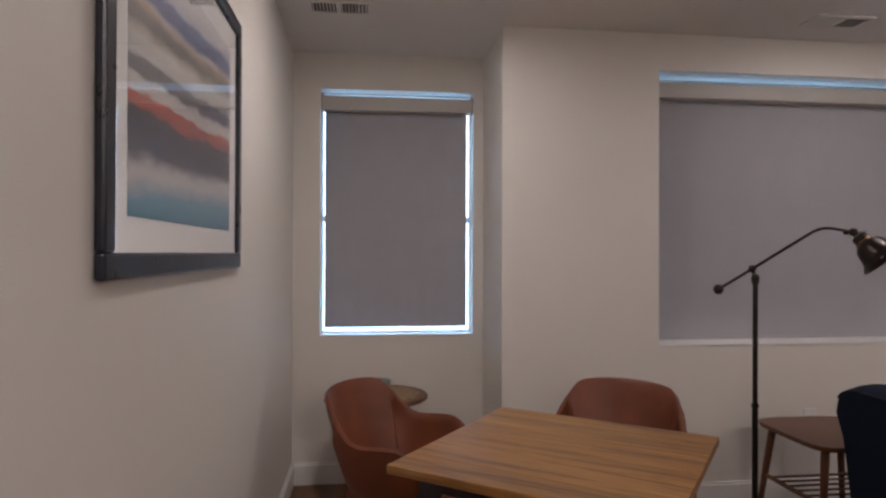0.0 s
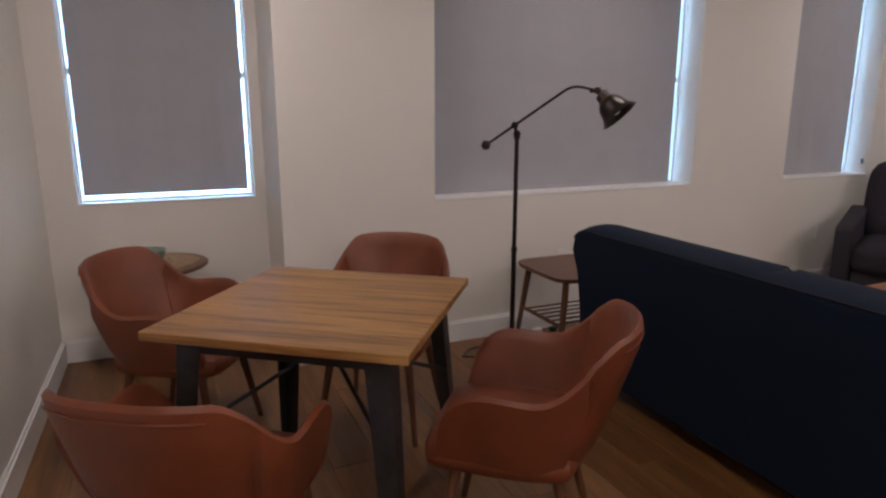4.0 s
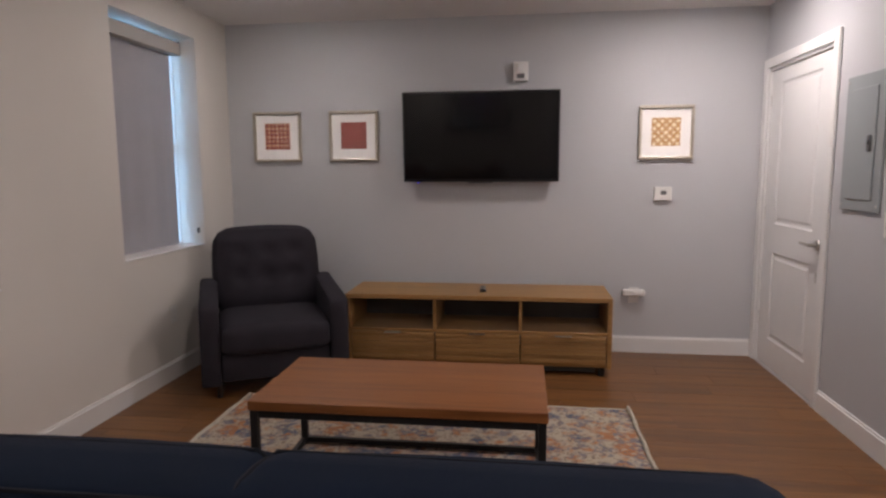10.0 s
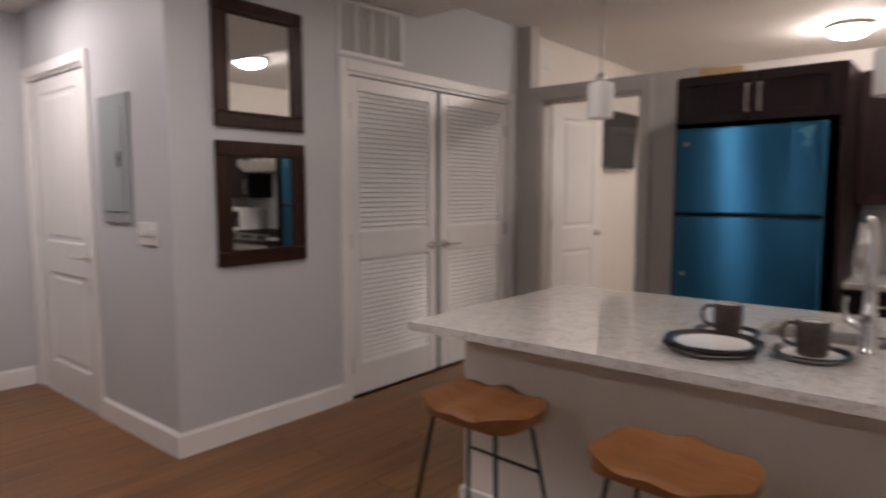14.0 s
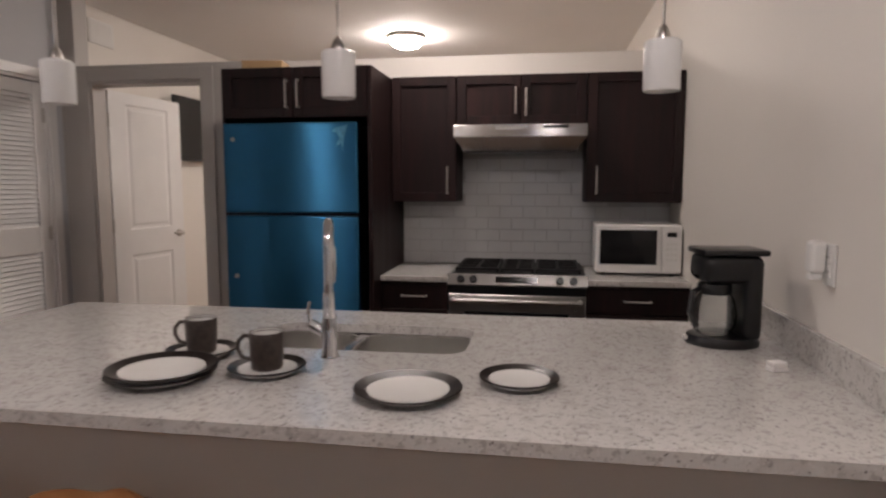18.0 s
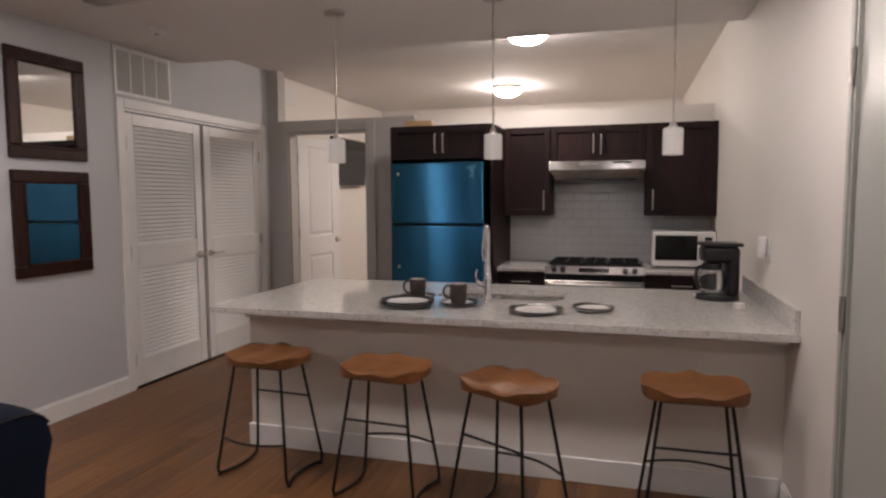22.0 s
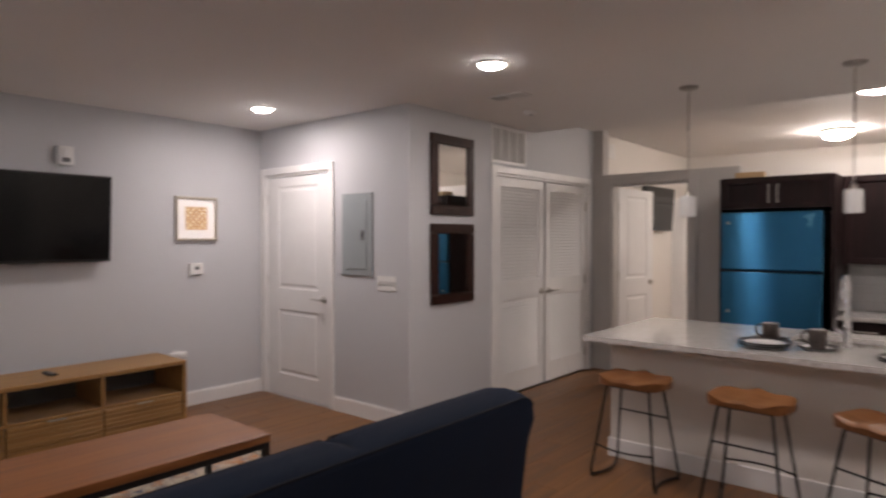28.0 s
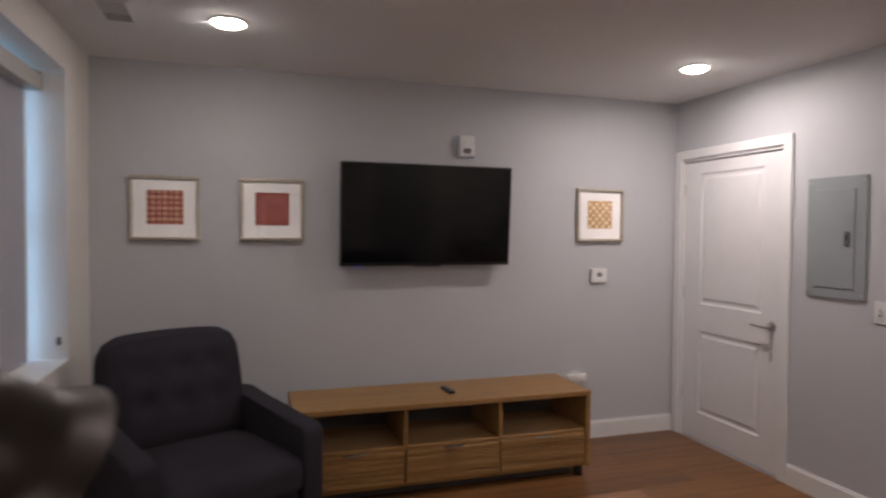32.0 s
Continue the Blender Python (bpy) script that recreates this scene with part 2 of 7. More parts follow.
PAINT_W = mat("cream_wall_paint", (0.735, 0.70, 0.655), 0.55, bump=0.35, bump_scale=320, vary=0.02, scale=1.2)
PAINT_G = mat("grey_wall_paint", (0.53, 0.535, 0.555), 0.55, bump=0.35, bump_scale=320, vary=0.02, scale=1.2)
PAINT_T = mat("taupe_trim_paint", (0.45, 0.43, 0.41), 0.45, bump=0.1, vary=0.02)
CEIL = mat("ceiling_paint", (0.79, 0.77, 0.75), 0.8, bump=0.4, bump_scale=220, vary=0.02, scale=1.0)
TRIM = mat("white_trim_paint", (0.78, 0.77, 0.76), 0.35, vary=0.02, bump=0.04)
DOORW = mat("white_door_paint", (0.76, 0.755, 0.75), 0.32, vary=0.02, bump=0.06, bump_scale=90)
DOORG = mat("grey_green_door_paint", (0.42, 0.43, 0.40), 0.32, vary=0.03, bump=0.08, bump_scale=120)
STEELG = mat("grey_steel_paint", (0.30, 0.33, 0.34), 0.4, vary=0.03, bump=0.05)
# Near-black for joints, slots and plinth; paints shade in vents and closet back.
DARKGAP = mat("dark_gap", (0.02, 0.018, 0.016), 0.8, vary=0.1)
PLANK = wood("floor_plank", (0.092, 0.037, 0.012), (0.160, 0.069, 0.0215), (0.230, 0.109, 0.037), "y", 0.36, 1.0, 0.10)
OAKT = wood("honey_oak", (0.125, 0.052, 0.015), (0.285, 0.136, 0.040), (0.42, 0.222, 0.074), "x", 0.40, 1.5, 0.05, 0.0, 0.15, 0.17)
OAKC = wood("light_oak", (0.225, 0.115, 0.034), (0.315, 0.170, 0.056), (0.39, 0.225, 0.082), "y", 0.42, 1.0, 0.08)
CHERRY = wood("cherry_veneer", (0.17, 0.060, 0.019), (0.255, 0.097, 0.031), (0.33, 0.137, 0.048), "y", 0.36, 0.8, 0.05)
WALNUT = wood("walnut", (0.075, 0.030, 0.014), (0.125, 0.051, 0.024), (0.175, 0.076, 0.037), "z", 0.4, 0.8, 0.06)
SEATW = wood("stool_seat_wood", (0.11, 0.042, 0.014), (0.195, 0.079, 0.026), (0.28, 0.125, 0.045), "x", 0.48, 0.6, 0.10)
ESPR = wood("espresso_cabinet", (0.006, 0.0024, 0.0026), (0.012, 0.0040, 0.0042), (0.021, 0.0068, 0.0066), "z", 0.5, 0.9, 0.1)
MAHOG = wood("mahogany_frame", (0.014, 0.005, 0.004), (0.026, 0.009, 0.006), (0.042, 0.015, 0.009), "z", 0.35, 1.0, 0.1)
LEATHER = mat("cognac_leather", (0.165, 0.042, 0.016), 0.40, vary=0.2, scale=7, bump=0.35, bump_scale=420)
NAVY = mat("navy_fabric", (0.0056, 0.0116, 0.0270), 0.9, vary=0.12, scale=5, bump=0.6, bump_scale=900, spec=0.2)
PIPING = mat("dark_piping", (0.004, 0.006, 0.012), 0.95, vary=0.1)
CHARC = mat("charcoal_fabric", (0.031, 0.028, 0.036), 0.92, vary=0.14, scale=6, bump=0.7, bump_scale=800, spec=0.2)
GUN = mat("gunmetal", (0.06, 0.063, 0.068), 0.42, 0.8, vary=0.2, scale=18, bump=0.1)
BRONZE = mat("dark_bronze", (0.035, 0.028, 0.024), 0.34, 0.75, vary=0.25, scale=20, bump=0.08)
BLACKST = mat("black_steel", (0.014, 0.013, 0.013), 0.45, 0.3, vary=0.15)
CHROME = mat("chrome", (0.75, 0.75, 0.76), 0.1, 1.0, vary=0.02, bump=0)
NICKEL = mat("satin_nickel", (0.52, 0.50, 0.47), 0.3, 1.0, vary=0.04, bump=0)
STAIN = mat("stainless_steel", (0.52, 0.51, 0.495), 0.30, 1.0, 0.05, 4, 0)
HOODM = brushed("brushed_hood_steel", (0.55, 0.535, 0.52), 0.24)
STAIN2 = mat("dulled_stainless_steel", (0.25, 0.24, 0.23), 0.34, 1.0, 0.06, 4, 0)
FILM = brushed("blue_film_on_steel", (0.040, 0.168, 0.31), 0.28)
BLACKP = mat("black_plastic", (0.006, 0.006, 0.007), 0.30, vary=0.1)
GLOSSB = mat("black_glass", (0.006, 0.006, 0.007), 0.12, vary=0.1, bump=0)
ENAMEL = mat("black_enamel", (0.006, 0.0055, 0.0055), 0.42, vary=0.1, bump=0, spec=0.2)
WHITEP = mat("white_plastic", (0.75, 0.74, 0.72), 0.35, vary=0.02, bump=0)
GREYP = mat("grey_plastic", (0.12, 0.12, 0.125), 0.45, vary=0.05)
SILVER = mat("champagne_frame", (0.50, 0.45, 0.37), 0.32, 0.85, vary=0.08, scale=30)
BLACKF = mat("blue_black_frame", (0.014, 0.015, 0.024), 0.3, 0.0, vary=0.2, scale=25, bump=0.1)
MATB = mat("mat_board", (0.74, 0.72, 0.70), 0.9, vary=0.01, bump=0.05)
PANE = glass("window_glass")
MIRROR = mat("mirror_silver", (0.86, 0.87, 0.87), 0.01, 1.0, vary=0.0, bump=0)
MIRROR.node_tree.nodes["Principled BSDF"].inputs["Roughness"].default_value = 0.01
for lk in list(MIRROR.node_tree.links):
    if lk.to_socket.name == "Roughness":
        MIRROR.node_tree.links.remove(lk)
OPAL = mat("opal_glass", (0.80, 0.80, 0.79), 0.25, vary=0.01, bump=0)
CARAFE = glass("carafe_glass", (0.93, 0.95, 0.95))
BLIND = mat("grey_blind_cloth", (0.41, 0.40, 0.425), 0.85, vary=0.03, bump=0.5, bump_scale=700)
bt, bx_ = (BLIND.node_tree.nodes.new(k) for k in ("ShaderNodeBsdfTranslucent", "ShaderNodeMixShader"))
bt.inputs["Color"].default_value, bx_.inputs[0].default_value = (0.46, 0.48, 0.56, 1), 0.045
BLIND.node_tree.links.new(BLIND.node_tree.nodes["Principled BSDF"].outputs[0], bx_.inputs[1])
BLIND.node_tree.links.new(bt.outputs[0], bx_.inputs[2])
BLIND.node_tree.links.new(bx_.outputs[0], BLIND.node_tree.nodes["Material Output"].inputs["Surface"])
VALANCE = mat("blind_cassette", (0.50, 0.47, 0.44), 0.5, vary=0.03)
GROUT = mat("tile_grout", (0.50, 0.495, 0.49), 0.8, vary=0.05)
TILE = mat("glazed_tile", (0.70, 0.70, 0.70), 0.14, vary=0.03, bump=0.05, bump_scale=40)
DISHD = mat("dark_brown_glaze", (0.011, 0.007, 0.006), 0.34, vary=0.1, spec=0.35)
MUGD = mat("mottled_brown_glaze", (0.040, 0.029, 0.024), 0.36, vary=0.35, scale=60)
DISHW = mat("white_glaze", (0.72, 0.71, 0.68), 0.2, vary=0.02, bump=0)
GRANITE = blotch("pale_granite", ((18, 0.50, 0.14, (0.53, 0.505, 0.48)), (60, 0.54, 0.09, (0.42, 0.395, 0.375)), (110, 0.61, 0.05, (0.22, 0.20, 0.195)), (130, 0.60, 0.06, (0.70, 0.68, 0.66))), (0.60, 0.585, 0.56), 0.10, coat=0.3)
RUGM = blotch("faded_rug", ((3.2, 0.50, 0.12, (0.46, 0.39, 0.31)), (4.5, 0.51, 0.07, (0.40, 0.17, 0.075)), (8, 0.535, 0.06, (0.10, 0.12, 0.18)), (12, 0.53, 0.08, (0.44, 0.20, 0.09)), (22, 0.52, 0.08, (0.22, 0.20, 0.21)), (30, 0.51, 0.12, (0.46, 0.39, 0.30)), (60, 0.55, 0.06, (0.22, 0.16, 0.13))), (0.46, 0.39, 0.30), 0.95, bump=0.6, bump_scale=500)
RUGE = mat("rug_binding", (0.48, 0.44, 0.36), 0.95, vary=0.12, scale=40, bump=0.4)
CARD = mat("cardboard", (0.42, 0.28, 0.15), 0.85, vary=0.06)
LENS = glow("lamp_lens", (1.0, 0.92, 0.88), 75.0)
BACKDROP = glow("daylight_backdrop", (0.40, 0.68, 1.0), 7.0)
BLUELED = glow("blue_led", (0.02, 0.04, 1.0), 6.0)

SCREEN = mat("dark_screen", (0.004, 0.004, 0.005), 0.09, vary=0.0, bump=0, spec=0.3)
FILM2 = mat("creased_blue_film", (0.10, 0.30, 0.46), 0.3, 0.5, vary=0.3, scale=40, bump=0.5, bump_scale=60)

for dark in (ESPR, MAHOG):
    dark.node_tree.nodes["Principled BSDF"].inputs["Specular IOR Level"].default_value = 0.28
SINKM = mat("polished_sink_steel", (0.74, 0.73, 0.71), 0.22, 1.0, 0.05, 5, 0)
JADE = mat("grey_green_glaze", (0.26, 0.31, 0.28), 0.3, vary=0.08)
INLAY = blotch("woven_inlay", ((40, 0.5, 0.1, (0.20, 0.12, 0.06)),), (0.34, 0.22, 0.12), 0.6, bump=0.4)


# ---- structure ----
def wall_x(name, x, thick, y0, y1, z0, z1, holes, material, label):
    """A wall along y with its face at x and its body from x to x + thick; holes are (y0, y1, z0, z1)."""
    bm = bmesh.new()
    a, b = sorted((x, x + thick))
    at = y0
    for h0, h1, k0, k1 in sorted(holes):
        box(bm, a, b, at, h0, z0, z1)
        if k0 > z0 + 1e-4:
            box(bm, a, b, h0, h1, z0, k0)
        if k1 < z1 - 1e-4:
            box(bm, a, b, h0, h1, k1, z1)
        at = h1
    box(bm, a, b, at, y1, z0, z1)
    return structure(name, bm, material, label)


def wall_y(name, y, thick, x0, x1, z0, z1, holes, material, label):
    bm = bmesh.new()
    a, b = sorted((y, y + thick))
    at = x0
    for h0, h1, k0, k1 in sorted(holes):
        box(bm, at, h0, a, b, z0, z1)
        if k0 > z0 + 1e-4:
            box(bm, h0, h1, a, b, z0, k0)
        if k1 < z1 - 1e-4:
            box(bm, h0, h1, a, b, k1, z1)
        at = h1
    box(bm, at, x1, a, b, z0, z1)
    return structure(name, bm, material, label)


W1, W2, W3 = (1.13, 2.026), (2.925, 4.800), (5.678, 6.608)
D_CLOSET = (6.065, 7.0)      # opening in the closet wall
D_LOUVRE = (-3.122, -1.36)     # opening in the louvre wall
D_ENTRY = (0.02, 0.885)        # opening in the west wall
D_INNER = (4.055, 4.90)         # opening in the partition
ZD = 2.055                     # door openings
floor = structure("floor", slab(XW - 0.2, XE + 0.2, -6.5, YA + 0.4, -0.12, -0.006), DARKGAP, "brown wood-look plank floor")
wall_x("wall_west", XW, -0.16, -6.4, YA + 0.16, -0.05, 3.0, [(*D_ENTRY, 0, 2.13)], PAINT_W, "cream painted wall with the entry door")
wall_x("wall_east", XE, 0.16, YD - 0.16, YN + 0.3, -0.05, 3.0, [], PAINT_G, "grey painted wall behind the television")
wall_y("wall_north", YN, 0.3, XP, XE, -0.05, 3.0, [(*W2, SILL, HEAD), (*W3, SILL, HEAD)], PAINT_W, "cream painted wall with two windows")
wall_y("wall_alcove", YA, 0.16, XW, XP + 0.16, -0.05, 3.0, [(*W1, SILL, HEAD - 0.015)], PAINT_W, "cream painted alcove wall with one window")
wall_x("wall_alcove_side", XP, 0.16, YN + 0.3, YA, -0.05, 3.0, [], PAINT_W, "cream painted side of the window alcove")
wall_y("wall_south", YD, -0.16, XL, XE, -0.05, 3.0, [(*D_CLOSET, 0, ZD)], PAINT_G, "grey painted wall with a closet door")
wall_x("wall_mirror", XL, 0.16, YP - 0.14, YD - 0.16, -0.05, 3.0, [(*D_LOUVRE, 0, ZD)], PAINT_G, "grey painted wall with louvred closet doors")
wall_y("wall_partition", YP, -0.14, 3.575, XL, -0.05, 2.168, [(*D_INNER, 0, ZD)], PAINT_T, "taupe partition wall, open above")
structure("wall_post", slab(5.005, XL - 0.002, YP - 0.139, YP - 0.002, 2.17, ZK), PAINT_T, "narrow taupe wall pier")
wall_y("wall_kitchen", YB, -0.14, XW, 3.575, -0.05, 2.172, [], PAINT_W, "cream kitchen wall, open above")
wall_x("wall_room", XR, 0.16, -6.6, YP - 0.141, -0.05, 3.0, [], PAINT_W, "cream wall of the inner room")
wall_y("wall_far", -6.4, -0.16, XW, XR, -0.05, 3.0, [], PAINT_W, "cream far wall of the inner room")
structure("ceiling", slab(XW, XE, YS, YA, ZC, 3.0), CEIL, "white ceiling")
structure("ceiling_kitchen", slab(XW, XL, -6.4, YS - 0.003, ZK, 3.0), CEIL, "white ceiling over kitchen and inner room")
bm = bmesh.new()
box(bm, XL + 0.16, XE + 0.2, -3.5, YD - 0.9, -0.05, 3.0)
box(bm, XL + 0.75, XL + 0.9, -3.5, -1.0, -0.05, 3.0)
structure("wall_closets", bm, PAINT_W, "cream closet walls behind the doors")
wall_x("wall_corridor", XW - 1.2, -0.1, -1.5, 2.2, -0.05, 3.0, [], PAINT_W, "cream corridor wall behind the entry door")


def baseboard(name, p, q, normal, h=0.125, t=0.015):
    """A skirting board from p to q, standing proud along normal."""
    (x0, y0), (x1, y1) = p, q
    nx, ny = normal
    bm = bmesh.new()
    if nx:
        a, b = sorted((x0, x0 + nx * t))
        c, d = sorted((x0, x0 + nx * t * 0.5))
        box(bm, a, b, min(y0, y1), max(y0, y1), 0.001, h - 0.012)
        box(bm, c, d, min(y0, y1), max(y0, y1), h - 0.012, h)
    else:
        a, b = sorted((y0, y0 + ny * t))
        c, d = sorted((y0, y0 + ny * t * 0.5))
        box(bm, min(x0, x1), max(x0, x1), a, b, 0.001, h - 0.012)
        box(bm, min(x0, x1), max(x0, x1), c, d, h - 0.012, h)
    return structure(name, bm, TRIM, "white painted skirting board")


baseboard("baseboard", (XW, 1.0), (XW, YA), (1, 0))
baseboard("baseboard", (XW, -0.652), (XW, -0.2), (1, 0))
baseboard("baseboard", (XW + 0.016, YA), (XP - 0.016, YA), (0, -1))
baseboard("baseboard", (XP, YN - 0.016), (XP, YA), (-1, 0))
baseboard("baseboard", (XP, YN), (XE, YN), (0, -1))
baseboard("baseboard", (XE, YD), (XE, YN - 0.016), (-1, 0))
baseboard("baseboard", (XL - 0.015, YD), (D_CLOSET[0] - 0.07, YD), (0, 1))
baseboard("baseboard", (XL, D_LOUVRE[1] + 0.07), (XL, YD), (-1, 0))
baseboard("baseboard", (3.575, YP), (D_INNER[0] - 0.07, YP), (0, 1))


def casing_y(name, y, side, x0, x1, z1, w, t, material, label):
    """Door trim on a wall facing along y: two legs and a head round the opening."""
    a, b = sorted((y, y + side * t))
    for box_ in ((x0 - w, x0, 0, z1 + w), (x1, x1 + w, 0, z1 + w), (x0, x1, z1, z1 + w)):
        structure(name, slab(box_[0], box_[1], a, b, box_[2] + 0.001, box_[3], 0.004, 1), material, label)
    jb = bmesh.new()
    d = 0.135
    c, e = sorted((y, y - side * d))
    box(jb, x0, x0 + 0.018, c, e, 0.001, z1)
    box(jb, x1 - 0.018, x1, c, e, 0.001, z1)
    box(jb, x0 + 0.018, x1 - 0.018, c, e, z1 - 0.018, z1)
    structure("door_jamb", jb, material, label)


def casing_x(name, x, side, y0, y1, z1, w, t, material, label, d=0.135):
    a, b = sorted((x, x + side * t))
    for box_ in ((y0 - w, y0, 0, z1 + w), (y1, y1 + w, 0, z1 + w), (y0, y1, z1, z1 + w)):
        structure(name, slab(a, b, box_[0], box_[1], box_[2] + 0.001, box_[3], 0.004, 1), material, label)
    jb = bmesh.new()
    c, e = sorted((x, x - side * d))
    box(jb, c, e, y0, y0 + 0.018, 0.001, z1)
    box(jb, c, e, y1 - 0.018, y1, 0.001, z1)
    box(jb, c, e, y0 + 0.018, y1 - 0.018, z1 - 0.018, z1)
    structure("door_jamb", jb, material, label)


casing_y("trim_closet_door", YD, 1, *D_CLOSET, ZD, 0.065, 0.018, TRIM, "white painted door trim")
casing_x("trim_louvre_doors", XL, -1, *D_LOUVRE, ZD, 0.068, 0.018, TRIM, "white painted door trim")
casing_y("trim_inner_door", YP, 1, *D_INNER, ZD, 0.085, 0.018, PAINT_T, "taupe painted door trim")
casing_x("trim_entry_door", XW, 1, *D_ENTRY, 2.13, 0.03, 0.008, DOORG, "grey-green steel door frame")


# Near-black board puts the closet's shade into colour at the door gap.
structure("closet_shade_board", slab(XL + 0.13, XL + 0.15, D_LOUVRE[0] - 0.05, D_LOUVRE[1] + 0.05, -0.005, 2.2), DARKGAP, "near-black board painted as shade behind the louvred doors")


# ---- windows ----
def window(name, x0, x1, y, z0, z1, depth, gap_l, gap_r, drop, label):
    """A window in a wall facing south: reveal liner, sash frame, two panes; the roller blind in it is a thing."""
    w = thing(name, label, "", 0, 0, 0, 0, "", "structure")
    g = y + depth
    fr = bmesh.new()
    for b in ((x0, x0 + 0.010, z0, z1), (x1 - 0.010, x1, z0, z1), (x0 + 0.010, x1 - 0.010, z0, z0 + 0.020), (x0 + 0.010, x1 - 0.010, z1 - 0.010, z1)):
        box(fr, b[0], b[1], g - 0.02, g + 0.03, b[2], b[3])
    part("window_frame", fr, TRIM, w)
    zm = (z0 + z1) / 2 - 0.03
    part("meeting_rail", slab(x0 + 0.010, x1 - 0.010, g - 0.012, g + 0.02, zm - 0.018, zm + 0.018, 0.004, 1), TRIM, w)
    part("window_sill", slab(x0 + 0.001, x1 - 0.001, y - 0.004, g - 0.02, z0 - 0.0005, z0 + 0.012, 0.003, 1), TRIM, w)
    for a, b in ((z0 + 0.020, zm - 0.018), (zm + 0.018, z1 - 0.010)):
        p = part("pane", slab(x0 + 0.008, x1 - 0.008, g + 0.004, g + 0.008, a, b), PANE, w)
        p.visible_shadow = False
    b = thing("roller_blind", "grey cloth roller blind drawn down in its window", "blind", x0, g - 0.030, z0, 0, "roller blinds")
    wd, h = x1 - x0, z1 - z0
    part("cassette", slab(0.004, wd - 0.004, -0.065, 0.009, h - 0.115, h - 0.030, 0.006, 2), VALANCE, b, "beige blind cassette")
    cl = bmesh.new()
    nx = 14
    top, bot = h - 0.10, drop
    rows = []
    for k in range(nx + 1):
        u = gap_l + (wd - gap_l - gap_r) * k / nx
        wob = 0.0015 * math.sin(k * 1.7)
        rows.append((cl.verts.new((u, wob, top)), cl.verts.new((u, wob * 2, bot)), cl.verts.new((u, wob * 2 + 0.0012, bot)), cl.verts.new((u, wob + 0.0012, top))))
    for p, q in zip(rows, rows[1:]):
        for k in range(4):
            cl.faces.new((p[k], q[k], q[(k + 1) % 4], p[(k + 1) % 4]))
    cl.faces.new(rows[0][::-1])
    cl.faces.new(rows[-1])
    part("blind_cloth", cl, BLIND, b)
    part("bottom_bar", slab(gap_l, wd - gap_r, -0.006, 0.008, drop - 0.016, drop + 0.002, 0.004, 2), BLIND, b)
    part("end_bracket", slab(0.002, 0.012, -0.06, 0.008, h - 0.11, h - 0.02), GREYP, b)
    part("end_bracket", slab(wd - 0.012, wd - 0.002, -0.06, 0.008, h - 0.11, h - 0.02), GREYP, b)
    return w


window("window_1", *W1, YA, SILL, HEAD - 0.015, 0.12, 0.020, 0.028, 0.060, "tall window in the alcove behind a drawn blind")
window("window_2", *W2, YN, SILL, HEAD, 0.20, 0.016, 0.047, 0.026, "wide window behind a drawn grey blind")
window("window_3", *W3, YN, SILL, HEAD, 0.20, 0.016, 0.052, 0.028, "narrow window behind a drawn grey blind")
structure("backdrop", slab(-3, 11, YA + 2.2, YA + 2.25, -1.0, 6.0), BACKDROP, "bright overcast daylight outside the windows")
part("chain_holder", slab(W3[1] - 0.014, W3[1] - 0.002, YN + 0.03, YN + 0.05, 0.93, 0.97, 0.003, 1), GREYP, bpy.data.objects["roller_blind.002"]).matrix_parent_inverse = bpy.data.objects["roller_blind.002"].matrix_world.inverted()


# ---- doors ----
def lever(parent, side, m, mirror=1):
    """A lever handle: rose, neck and a flat bar, on a face whose outward axis is local -y."""
    bm = bmesh.new()
    lathe(bm, ((0, 0), (0.031, 0), (0.031, 0.006), (0.027, 0.012), (0.012, 0.014), (0.011, 0.04), (0, 0.04)), 20, pose(0, 0, 0, 90, 0, 0))
    tube(bm, arc([(0, -0.038, 0), (0, -0.052, 0), (mirror * 0.115, -0.052, 0.004)], 5, 0.012), 0.0088, 10)
    bmesh.ops.transform(bm, matrix=m, verts=bm.verts[:])
    return part("lever_handle", bm, NICKEL, parent, "satin nickel lever handle", True)


def hinge(parent, x, y, z, rz=0):
    bm = bmesh.new()
    box(bm, -0.016, 0.016, -0.003, 0.0, -0.045, 0.045, pose(x, y, z, 0, 0, rz))
    tube(bm, [pose(x, y, z, 0, 0, rz) @ Vector((0, -0.006, -0.05)), pose(x, y, z, 0, 0, rz) @ Vector((0, -0.006, 0.05))], 0.0065, 8)
    return part("hinge", bm, NICKEL, parent, "satin nickel hinge", True)


